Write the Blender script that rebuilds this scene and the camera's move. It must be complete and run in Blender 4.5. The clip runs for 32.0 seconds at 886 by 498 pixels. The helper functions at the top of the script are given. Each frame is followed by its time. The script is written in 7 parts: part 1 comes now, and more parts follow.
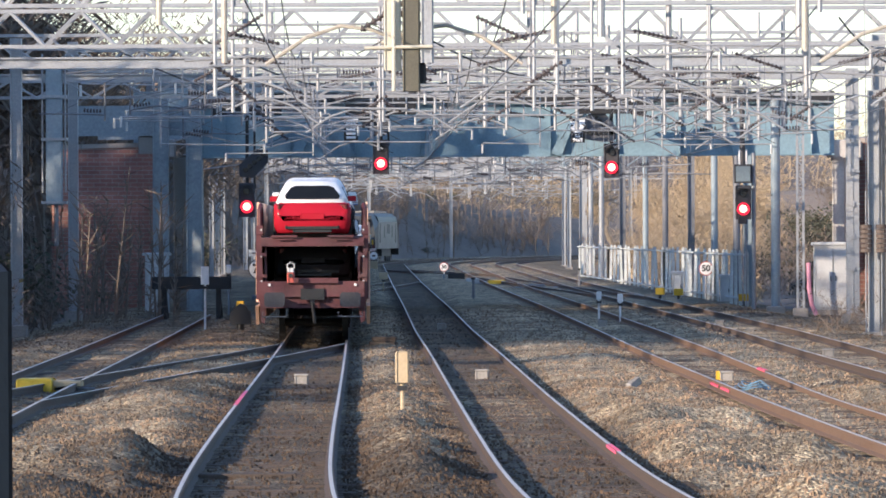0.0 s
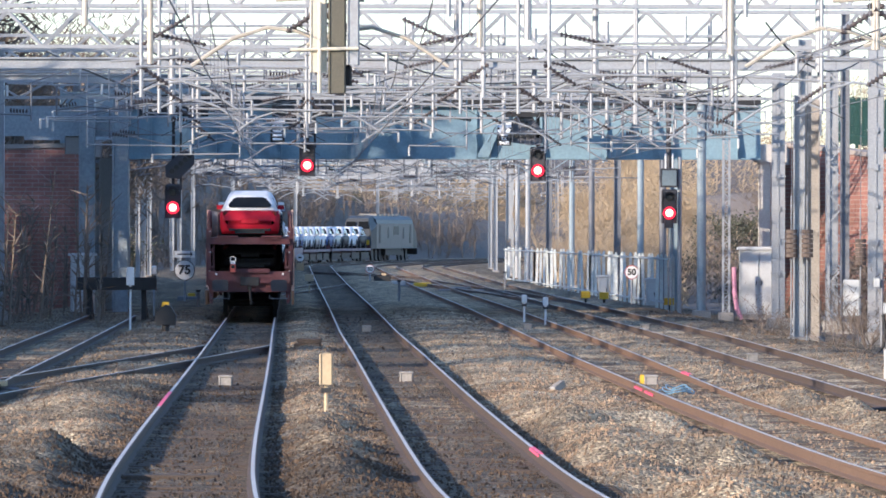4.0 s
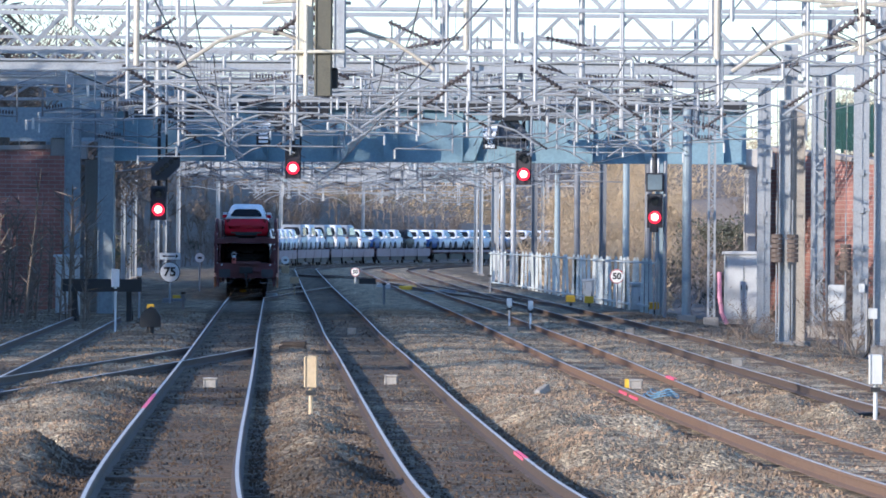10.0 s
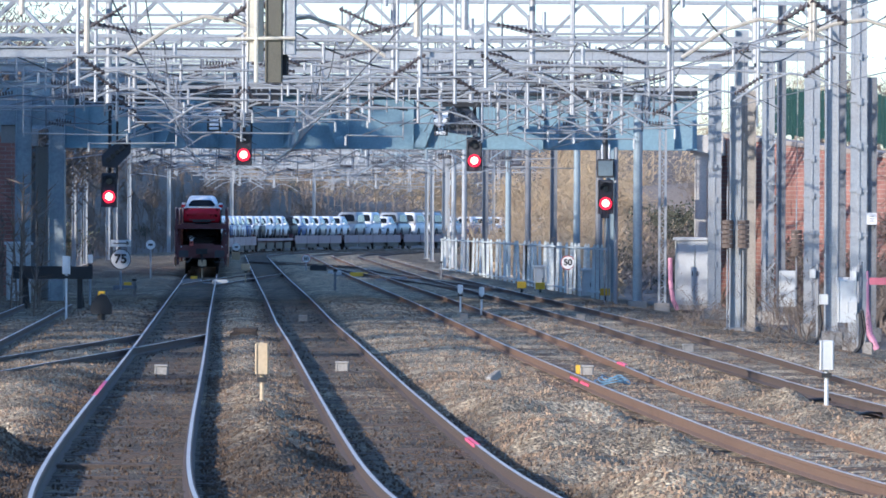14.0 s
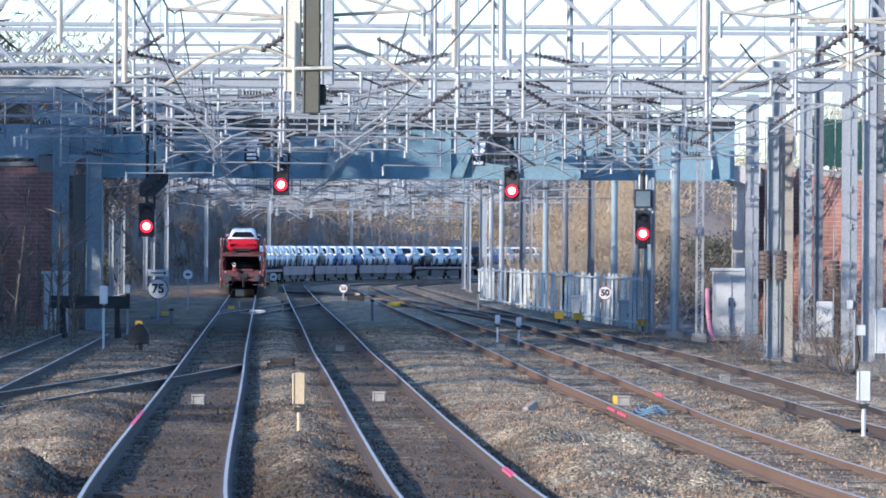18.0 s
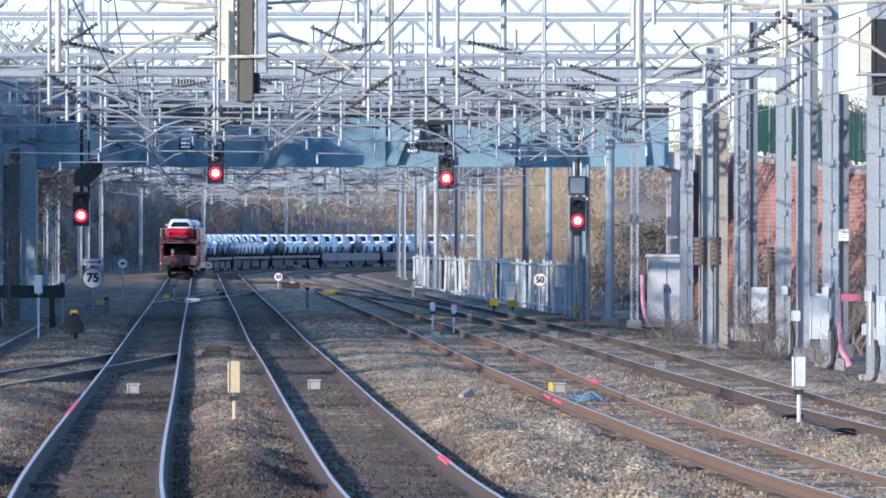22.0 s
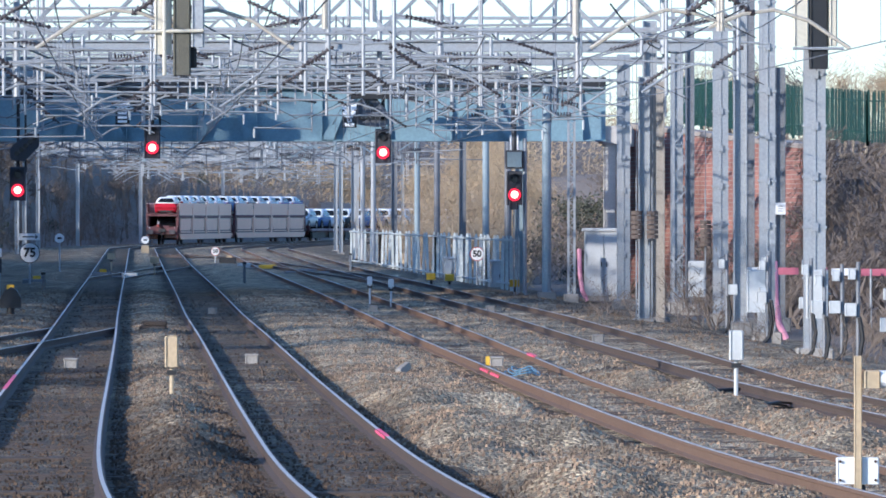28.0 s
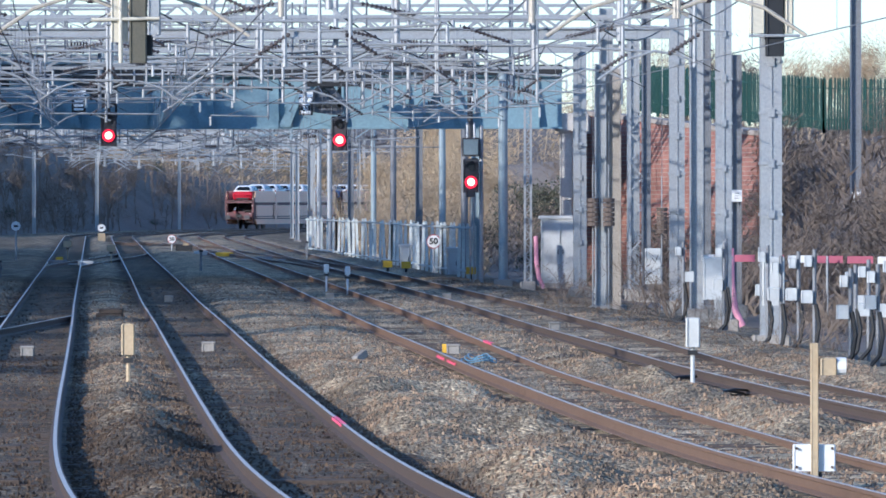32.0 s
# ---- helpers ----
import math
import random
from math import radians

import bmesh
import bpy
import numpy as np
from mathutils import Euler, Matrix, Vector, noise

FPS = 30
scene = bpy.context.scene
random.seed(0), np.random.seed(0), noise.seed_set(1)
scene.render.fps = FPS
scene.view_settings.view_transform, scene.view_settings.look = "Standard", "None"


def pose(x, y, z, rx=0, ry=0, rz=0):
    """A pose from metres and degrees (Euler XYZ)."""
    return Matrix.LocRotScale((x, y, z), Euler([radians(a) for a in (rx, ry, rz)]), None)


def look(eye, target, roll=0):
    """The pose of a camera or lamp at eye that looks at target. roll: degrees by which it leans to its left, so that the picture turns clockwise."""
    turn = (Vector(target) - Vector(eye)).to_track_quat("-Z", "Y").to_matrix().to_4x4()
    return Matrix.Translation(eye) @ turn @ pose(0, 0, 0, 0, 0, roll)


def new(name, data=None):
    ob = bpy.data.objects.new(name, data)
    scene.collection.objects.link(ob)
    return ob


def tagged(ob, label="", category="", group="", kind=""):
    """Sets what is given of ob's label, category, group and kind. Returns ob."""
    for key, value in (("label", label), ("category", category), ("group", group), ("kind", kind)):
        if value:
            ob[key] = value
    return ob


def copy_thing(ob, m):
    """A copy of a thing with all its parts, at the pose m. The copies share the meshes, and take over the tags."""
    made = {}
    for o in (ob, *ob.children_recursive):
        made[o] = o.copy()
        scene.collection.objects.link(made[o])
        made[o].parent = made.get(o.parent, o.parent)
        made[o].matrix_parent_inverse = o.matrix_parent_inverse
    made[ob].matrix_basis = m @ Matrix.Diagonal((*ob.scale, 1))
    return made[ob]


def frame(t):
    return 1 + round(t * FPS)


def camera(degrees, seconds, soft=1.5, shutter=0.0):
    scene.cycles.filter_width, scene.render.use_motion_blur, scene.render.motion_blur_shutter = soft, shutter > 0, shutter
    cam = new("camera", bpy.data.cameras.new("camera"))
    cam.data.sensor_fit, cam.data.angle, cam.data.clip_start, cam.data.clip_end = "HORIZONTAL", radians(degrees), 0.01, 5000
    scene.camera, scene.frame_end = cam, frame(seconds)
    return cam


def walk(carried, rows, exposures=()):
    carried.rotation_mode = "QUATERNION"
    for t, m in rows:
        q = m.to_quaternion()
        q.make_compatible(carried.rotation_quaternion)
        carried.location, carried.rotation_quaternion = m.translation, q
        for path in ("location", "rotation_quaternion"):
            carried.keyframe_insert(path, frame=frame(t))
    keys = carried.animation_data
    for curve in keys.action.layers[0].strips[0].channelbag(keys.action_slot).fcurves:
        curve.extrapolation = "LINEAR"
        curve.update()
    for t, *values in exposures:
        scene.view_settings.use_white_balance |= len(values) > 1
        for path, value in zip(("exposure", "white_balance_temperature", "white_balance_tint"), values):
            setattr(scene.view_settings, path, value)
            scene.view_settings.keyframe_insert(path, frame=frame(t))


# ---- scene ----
import functools

cam = camera(7.5, 32.0, soft=1.7)
EYE = 2.6
# seconds, yaw, pitch, roll, metres to the right
ROWS = [
    (0.0, 1.076, -0.160, 0.247, -0.03),
    (0.1, 1.037, -0.160, 0.227, 0.0),
    (0.2, 1.028, -0.160, 0.207, 0.0),
    (0.3, 1.028, -0.165, 0.188, 0.0),
    (0.4, 1.047, -0.175, 0.168, 0.0),
    (0.5, 1.066, -0.193, 0.149, 0.0),
    (1.0, 0.994, -0.237, 0.114, 0.0),
    (1.5, 0.863, -0.242, 0.200, 0.0),
    (2.0, 0.681, -0.177, 0.193, 0.0),
    (2.5, 0.592, -0.187, 0.204, 0.0),
    (3.0, 0.500, -0.130, 0.109, 0.0),
    (3.5, 0.464, -0.141, 0.029, 0.0),
    (5.5, 0.431, -0.134, -0.513, 0.0),
    (6.0, 0.410, -0.193, -0.508, 0.0),
    (6.5, 0.366, -0.090, -0.525, 0.0),
    (7.0, 0.264, -0.067, -0.498, 0.0),
    (7.5, 0.086, 0.020, -0.500, 0.0),
    (8.0, -0.019, -0.033, -0.445, 0.0),
    (8.5, -0.077, -0.155, -0.420, 0.0),
    (9.0, 0.000, -0.185, -0.403, 0.0),
    (9.5, 0.254, -0.096, -0.396, 0.0),
    (10.0, 0.332, -0.112, -0.377, 0.0),
    (10.5, 0.168, -0.089, -0.395, 0.0),
    (11.0, 0.124, 0.038, -0.429, 0.0),
    (11.5, 0.048, 0.038, -0.365, 0.0),
    (12.0, -0.008, -0.205, -0.347, 0.0),
    (12.5, 0.036, -0.245, -0.337, 0.0),
    (13.0, -0.013, -0.176, -0.384, 0.0),
    (13.5, -0.033, -0.187, -0.319, 0.0),
    (14.0, -0.084, -0.224, -0.272, 0.0),
    (14.5, -0.128, -0.227, -0.286, 0.0),
    (15.0, 0.093, -0.252, -0.259, 0.0),
    (15.1, 0.229, -0.276, -0.401, 0.0),
    (15.5, 0.549, -0.245, -0.259, 0.0),
    (17.5, 0.327, -0.046, -0.302, 0.0),
    (18.0, 0.232, 0.030, -0.356, 0.0),
    (18.5, 0.267, 0.019, -0.317, 0.0),
    (19.0, 0.173, 0.029, -0.312, 0.0),
    (19.5, 0.098, 0.008, -0.217, 0.0),
    (20.0, 0.016, 0.045, -0.191, 0.0),
    (20.5, -0.070, 0.038, -0.193, 0.0),
    (21.0, -0.168, 0.018, -0.119, 0.0),
    (21.5, -0.243, -0.029, -0.064, 0.0),
    (22.0, -0.321, -0.073, -0.080, 0.0),
    (22.5, -0.408, -0.122, -0.066, 0.0),
    (23.0, -0.481, -0.147, -0.116, 0.0),
    (23.5, -0.547, -0.172, -0.036, 0.0),
    (24.0, -0.610, -0.188, -0.052, 0.0),
    (24.5, -0.646, -0.190, -0.081, 0.0),
    (25.0, -0.665, -0.198, -0.105, 0.0),
    (25.5, -0.704, -0.214, -0.113, 0.0),
    (27.5, -0.845, -0.265, 0.023, 0.0),
    (28.0, -0.855, -0.292, 0.008, 0.0),
    (28.5, -0.868, -0.318, 0.048, 0.0),
    (29.0, -0.887, -0.332, -0.011, 0.0),
    (29.5, -0.919, -0.330, -0.019, 0.0),
    (30.0, -0.973, -0.347, -0.049, 0.0),
    (30.5, -1.043, -0.382, -0.018, 0.0),
    (31.0, -1.109, -0.413, 0.006, 0.0),
    (31.5, -1.156, -0.420, 0.014, 0.0),
    (32.0, -1.224, -0.398, 0.061, 0.0),
]
walk(cam, [(t, pose(aside, 0, EYE, 90 + pitch, roll, yaw)) for t, yaw, pitch, roll, aside in ROWS],
     exposures=[(0.0, 0.86, 5650, 15), (2.0, 0.98, 5550, 15), (6.0, 0.95, 5200, 14), (13.0, 0.8, 4850, 12), (19.0, 0.80, 4820, 12), (25.0, 0.71, 4770, 12), (32.0, 0.52, 4690, 11)])

# ---- light ----
SUN_EL, SUN_AZ = 16.0, 227.0          # degrees; azimuth clockwise from +y
world = bpy.data.worlds.new("sky")
scene.world = world
world.use_nodes = True
wn = world.node_tree
wn.nodes.clear()
w_out = wn.nodes.new("ShaderNodeOutputWorld")
w_bg = wn.nodes.new("ShaderNodeBackground")
w_sky = wn.nodes.new("ShaderNodeTexSky")
w_sky.sky_type = "NISHITA"
w_sky.sun_disc = False
w_sky.sun_elevation = radians(SUN_EL)
w_sky.sun_rotation = radians(SUN_AZ)
w_sky.air_density, w_sky.dust_density, w_sky.ozone_density = 1.0, 0.5, 1.8
w_bg.inputs["Strength"].default_value = 0.15
wn.links.new(w_sky.outputs[0], w_bg.inputs[0])
wn.links.new(w_bg.outputs[0], w_out.inputs[0])
sun_data = bpy.data.lights.new("sun", "SUN")
sun_data.energy, sun_data.angle, sun_data.color = 4.2, radians(0.6), (1.0, 0.76, 0.50)
sun = new("sun", sun_data)
a, e = radians(SUN_AZ), radians(SUN_EL)
to_sun = Vector((math.sin(a) * math.cos(e), math.cos(a) * math.cos(e), math.sin(e)))
sun.matrix_world = look(to_sun * 100, (0, 0, 0))

# ---- materials ----
def material(name, base, rough=0.6, metal=0.0, spread=0.25, scale=4.0, fine=60.0, bump=0.2, bump_scale=40.0, dirt=None, dirt_amount=0.35, random_tint=0.0):
    m = bpy.data.materials.new(name)
    m.use_nodes = True
    nt = m.node_tree
    nt.nodes.clear()
    out = nt.nodes.new("ShaderNodeOutputMaterial")
    bsdf = nt.nodes.new("ShaderNodeBsdfPrincipled")
    geo = nt.nodes.new("ShaderNodeNewGeometry")
    nt.links.new(bsdf.outputs[0], out.inputs[0])
    big = nt.nodes.new("ShaderNodeTexNoise")
    big.inputs["Scale"].default_value, big.inputs["Detail"].default_value = scale, 5
    small = nt.nodes.new("ShaderNodeTexNoise")
    small.inputs["Scale"].default_value, small.inputs["Detail"].default_value = fine, 3
    nt.links.new(geo.outputs["Position"], big.inputs["Vector"])
    nt.links.new(geo.outputs["Position"], small.inputs["Vector"])
    ramp = nt.nodes.new("ShaderNodeMapRange")
    ramp.inputs[1].default_value, ramp.inputs[2].default_value = 0.3, 0.7
    ramp.inputs[3].default_value, ramp.inputs[4].default_value = 1 - spread, 1 + spread
    mixv = nt.nodes.new("ShaderNodeMath")
    mixv.operation = "ADD"
    half = nt.nodes.new("ShaderNodeMath")
    half.operation = "MULTIPLY"
    half.inputs[1].default_value = 0.5
    nt.links.new(big.outputs[0], mixv.inputs[0])
    nt.links.new(small.outputs[0], mixv.inputs[1])
    nt.links.new(mixv.outputs[0], half.inputs[0])
    nt.links.new(half.outputs[0], ramp.inputs[0])
    col = nt.nodes.new("ShaderNodeMixRGB")
    col.inputs[1].default_value = (*base, 1)
    col.inputs[2].default_value = (*(dirt or [c * 0.5 for c in base]), 1)
    sel = nt.nodes.new("ShaderNodeMapRange")
    sel.inputs[1].default_value, sel.inputs[2].default_value = 0.48, 0.68
    sel.inputs[3].default_value, sel.inputs[4].default_value = 0.0, dirt_amount
    nt.links.new(big.outputs[0], sel.inputs[0])
    nt.links.new(sel.outputs[0], col.inputs[0])
    mul = nt.nodes.new("ShaderNodeVectorMath")
    mul.operation = "SCALE"
    nt.links.new(col.outputs[0], mul.inputs[0])
    nt.links.new(ramp.outputs[0], mul.inputs["Scale"])
    last = mul.outputs[0]
    if random_tint:
        info = nt.nodes.new("ShaderNodeObjectInfo")
        rr = nt.nodes.new("ShaderNodeMapRange")
        rr.inputs[3].default_value, rr.inputs[4].default_value = 1 - random_tint, 1 + random_tint
        nt.links.new(info.outputs["Random"], rr.inputs[0])
        mul2 = nt.nodes.new("ShaderNodeVectorMath")
        mul2.operation = "SCALE"
        nt.links.new(last, mul2.inputs[0])
        nt.links.new(rr.outputs[0], mul2.inputs["Scale"])
        last = mul2.outputs[0]
    nt.links.new(last, bsdf.inputs["Base Color"])
    bsdf.inputs["Roughness"].default_value, bsdf.inputs["Metallic"].default_value = rough, metal
    if bump:
        bn = nt.nodes.new("ShaderNodeTexNoise")
        bn.inputs["Scale"].default_value, bn.inputs["Detail"].default_value = bump_scale, 4
        nt.links.new(geo.outputs["Position"], bn.inputs["Vector"])
        b = nt.nodes.new("ShaderNodeBump")
        b.inputs["Strength"].default_value, b.inputs["Distance"].default_value = bump, 0.02
        nt.links.new(bn.outputs[0], b.inputs["Height"])
        nt.links.new(b.outputs[0], bsdf.inputs["Normal"])
    return m


def glow(name, colour, strength):
    m = bpy.data.materials.new(name)
    m.use_nodes = True
    nt = m.node_tree
    nt.nodes.clear()
    out = nt.nodes.new("ShaderNodeOutputMaterial")
    em = nt.nodes.new("ShaderNodeEmission")
    em.inputs[0].default_value, em.inputs[1].default_value = (*colour, 1), strength
    nt.links.new(em.outputs[0], out.inputs[0])
    return m


def ballast_material():
    m = bpy.data.materials.new("ballast")
    m.use_nodes = True
    nt = m.node_tree
    nt.nodes.clear()
    out = nt.nodes.new("ShaderNodeOutputMaterial")
    bsdf = nt.nodes.new("ShaderNodeBsdfPrincipled")
    geo = nt.nodes.new("ShaderNodeNewGeometry")
    vor = nt.nodes.new("ShaderNodeTexVoronoi")
    vor.inputs["Scale"].default_value = 21.0
    nt.links.new(geo.outputs["Position"], vor.inputs["Vector"])
    ramp = nt.nodes.new("ShaderNodeValToRGB")
    ramp.color_ramp.elements[0].color, ramp.color_ramp.elements[1].color = (0.16, 0.118, 0.07, 1), (0.72, 0.57, 0.35, 1)
    mid = ramp.color_ramp.elements.new(0.5)
    mid.color = (0.38, 0.305, 0.19, 1)
    sep = nt.nodes.new("ShaderNodeSeparateColor")
    nt.links.new(vor.outputs["Color"], sep.inputs[0])
    nt.links.new(sep.outputs[0], ramp.inputs[0])
    stain = nt.nodes.new("ShaderNodeTexNoise")
    stain.inputs["Scale"].default_value, stain.inputs["Detail"].default_value = 0.35, 6
    nt.links.new(geo.outputs["Position"], stain.inputs["Vector"])
    sr = nt.nodes.new("ShaderNodeMapRange")
    sr.inputs[1].default_value, sr.inputs[2].default_value = 0.35, 0.65
    sr.inputs[3].default_value, sr.inputs[4].default_value = 0.45, 1.15
    nt.links.new(stain.outputs[0], sr.inputs[0])
    grit = nt.nodes.new("ShaderNodeTexNoise")
    grit.inputs["Scale"].default_value, grit.inputs["Detail"].default_value, grit.inputs["Roughness"].default_value = 3.2, 7, 0.75
    nt.links.new(geo.outputs["Position"], grit.inputs["Vector"])
    gr = nt.nodes.new("ShaderNodeMapRange")
    gr.inputs[1].default_value, gr.inputs[2].default_value = 0.35, 0.65
    gr.inputs[3].default_value, gr.inputs[4].default_value = 0.55, 1.4
    nt.links.new(grit.outputs[0], gr.inputs[0])
    stretch = nt.nodes.new("ShaderNodeMapping")
    stretch.inputs["Scale"].default_value = (1.0, 0.035, 1.0)
    nt.links.new(geo.outputs["Position"], stretch.inputs["Vector"])
    rake = nt.nodes.new("ShaderNodeTexNoise")
    rake.inputs["Scale"].default_value, rake.inputs["Detail"].default_value, rake.inputs["Roughness"].default_value = 3.0, 6, 0.8
    nt.links.new(stretch.outputs[0], rake.inputs["Vector"])
    rk = nt.nodes.new("ShaderNodeMapRange")
    rk.inputs[1].default_value, rk.inputs[2].default_value = 0.35, 0.65
    rk.inputs[3].default_value, rk.inputs[4].default_value = 0.55, 1.45
    nt.links.new(rake.outputs[0], rk.inputs[0])
    raked = nt.nodes.new("ShaderNodeMath")
    raked.operation = "MULTIPLY"
    nt.links.new(gr.outputs[0], raked.inputs[0])
    nt.links.new(rk.outputs[0], raked.inputs[1])
    both = nt.nodes.new("ShaderNodeMath")
    both.operation = "MULTIPLY"
    nt.links.new(sr.outputs[0], both.inputs[0])
    nt.links.new(raked.outputs[0], both.inputs[1])
    mul = nt.nodes.new("ShaderNodeVectorMath")
    mul.operation = "SCALE"
    nt.links.new(ramp.outputs[0], mul.inputs[0])
    nt.links.new(both.outputs[0], mul.inputs["Scale"])
    # darkens the dusty ballast and the shade painted with it
    dust_and_shade = nt.nodes.new("ShaderNodeAttribute")
    dust_and_shade.attribute_name = "dust_and_shade"
    dimmed = nt.nodes.new("ShaderNodeMixRGB")
    dimmed.blend_type = "MULTIPLY"
    dimmed.inputs[2].default_value = (0.30, 0.285, 0.28, 1)
    nt.links.new(dust_and_shade.outputs["Fac"], dimmed.inputs[0])
    nt.links.new(mul.outputs[0], dimmed.inputs[1])
    nt.links.new(dimmed.outputs[0], bsdf.inputs["Base Color"])
    bsdf.inputs["Roughness"].default_value = 0.95
    bump = nt.nodes.new("ShaderNodeBump")
    bump.inputs["Strength"].default_value, bump.inputs["Distance"].default_value = 0.9, 0.04
    nt.links.new(vor.outputs["Distance"], bump.inputs["Height"])
    bump.invert = True
    nt.links.new(bump.outputs[0], bsdf.inputs["Normal"])
    nt.links.new(bsdf.outputs[0], out.inputs[0])
    return m


BALLAST = ballast_material()
RUST = material("rusty_rail", (0.085, 0.06, 0.046), 0.8, 0.0, 0.3, 1.5, 30)
# low sun painted into the rust of the third line
SUNLIT_RUST = material("sunlit_rusty_rail", (0.155, 0.097, 0.062), 0.8, 0.0, 0.3, 1.5, 30)
RAILTOP = material("polished_rail_head", (0.58, 0.51, 0.45), 0.45, 0.4, 0.15, 2, 20, 0.05)
DULLTOP = material("dull_rail_head", (0.50, 0.46, 0.43), 0.5, 0.35, 0.25, 2, 20, 0.05)
TIMBER = material("sleeper_timber", (0.085, 0.065, 0.05), 0.9, 0, 0.4, 3, 30, 0.5)
CONCRETE = material("concrete", (0.33, 0.31, 0.28), 0.9, 0, 0.25, 1.2, 25, 0.3)
PALE_CONCRETE = material("pale_concrete", (0.50, 0.48, 0.44), 0.9, 0, 0.25, 1.2, 25, 0.3)
PALE_CREAM = material("weathered_pale_paint", (0.55, 0.52, 0.42), 0.55, 0, 0.15, 1.5, 20, 0.1)
GALV = material("galvanised_steel", (0.335, 0.355, 0.375), 0.5, 0.2, 0.2, 1.0, 18, 0.1, dirt=(0.24, 0.22, 0.2))
GALV_DARK = material("weathered_steel", (0.20, 0.21, 0.23), 0.6, 0.3, 0.3, 1.0, 18, 0.1)
CREAM = material("cream_paint", (0.46, 0.365, 0.23), 0.55, 0, 0.15, 1.5, 20, 0.1)
BLUEST = material("blue_bridge_paint", (0.20, 0.305, 0.365), 0.55, 0, 0.2, 0.5, 12, 0.1, dirt=(0.12, 0.16, 0.19))
BLUEPIPE = material("blue_grey_column_paint", (0.265, 0.33, 0.37), 0.55, 0.1, 0.2, 0.5, 12, 0.1)
DARK = material("black_paint", (0.018, 0.019, 0.021), 0.55, 0, 0.2, 2, 20, 0.1)
RUBBER = material("black_rubber_cable", (0.012, 0.012, 0.013), 0.6)
WHITE = material("white_paint", (0.74, 0.75, 0.75), 0.5, 0, 0.08, 1.5, 15, 0.05, dirt=(0.45, 0.43, 0.4), dirt_amount=0.3)
GREYBOX = material("grey_cabinet_paint", (0.52, 0.54, 0.54), 0.5, 0, 0.1, 1.5, 15, 0.05, dirt=(0.3, 0.28, 0.25))
YELLOW = material("yellow_paint", (0.75, 0.48, 0.03), 0.5, 0, 0.15, 3, 25, 0.05)
PINK = material("pink_paint_mark", (0.9, 0.12, 0.22), 0.6, 0, 0.2, 3, 25, 0.05)
PINKTUBE = material("pink_plastic", (0.72, 0.33, 0.45), 0.5, 0, 0.1)
REDBAR = material("red_barrier_paint", (0.42, 0.12, 0.17), 0.5, 0, 0.1)
INSUL = material("brown_porcelain", (0.065, 0.055, 0.058), 0.6, 0, 0.1)
MAROON = material("maroon_wagon_paint", (0.11, 0.035, 0.04), 0.6, 0, 0.25, 1.5, 15, 0.1, dirt=(0.08, 0.05, 0.045), dirt_amount=0.6)
PANEL = material("dusty_pink_panel_paint", (0.95, 0.60, 0.42), 0.5, 0, 0.15, 0.8, 10, 0.05, dirt=(0.68, 0.42, 0.30))
RED_CAR = material("red_car_paint", (0.40, 0.015, 0.03), 0.22, 0.0, 0.03, 1, 5, 0.0)
WHITE_CAR = material("white_car_paint", (0.78, 0.79, 0.80), 0.45, 0, 0.03, 1, 5, 0.0)
BLUE_CAR = material("blue_car_paint", (0.05, 0.11, 0.30), 0.45, 0, 0.03, 1, 5, 0.0)
BLACK_CAR = material("dark_car_paint", (0.025, 0.026, 0.03), 0.5, 0, 0.03, 1, 5, 0.0)
SILVER_CAR = material("silver_car_paint", (0.36, 0.38, 0.40), 0.4, 0.3, 0.03, 1, 5, 0.0)
FILM = material("white_transit_film", (0.82, 0.84, 0.86), 0.4, 0, 0.05, 3, 15, 0.1)
GLASS = material("dark_car_glass", (0.012, 0.014, 0.017), 0.12, 0, 0.05, 1, 5, 0.0)
for paint in (RED_CAR, WHITE_CAR, BLUE_CAR, BLACK_CAR, SILVER_CAR, GLASS, FILM):
    paint.node_tree.nodes["Principled BSDF"].inputs["Specular IOR Level"].default_value = 0.18
TYRE = material("tyre", (0.02, 0.02, 0.021), 0.85)
STONE = material("coping_stone", (0.36, 0.32, 0.28), 0.9, 0, 0.25, 1.0, 20, 0.3)
FENCE = material("weathered_fence_steel", (0.64, 0.68, 0.66), 0.55, 0.1, 0.3, 0.6, 10, 0.05, dirt=(0.3, 0.33, 0.3), dirt_amount=0.6)
GREENF = material("green_fence_paint", (0.02, 0.062, 0.05), 0.55, 0, 0.2, 1, 15, 0.05)
EARTH = material("bank_earth", (0.17, 0.14, 0.115), 0.95, 0, 0.5, 0.25, 6, 0.3, 4.0, dirt=(0.095, 0.085, 0.065))
TWIG = material("bare_twigs", (0.20, 0.16, 0.125), 0.9, 0, 0.35, 0.3, 5, 0.0)
GOLD = material("golden_brown_foliage", (0.46, 0.355, 0.22), 0.9, 0, 0.5, 0.12, 3, 0.0, dirt=(0.15, 0.105, 0.06), dirt_amount=0.85)
TAN = material("pale_winter_twigs", (0.42, 0.345, 0.25), 0.9, 0, 0.45, 0.15, 4, 0.0, dirt=(0.2, 0.16, 0.11), dirt_amount=0.8)
MAUVE = material("faded_mauve_panel_paint", (0.36, 0.28, 0.29), 0.65, 0, 0.2, 0.6, 8, 0.05, dirt=(0.22, 0.15, 0.15), dirt_amount=0.6)
DARKLEAF = material("dark_evergreen_foliage", (0.075, 0.08, 0.055), 0.9, 0, 0.4, 0.3, 4, 0.0)
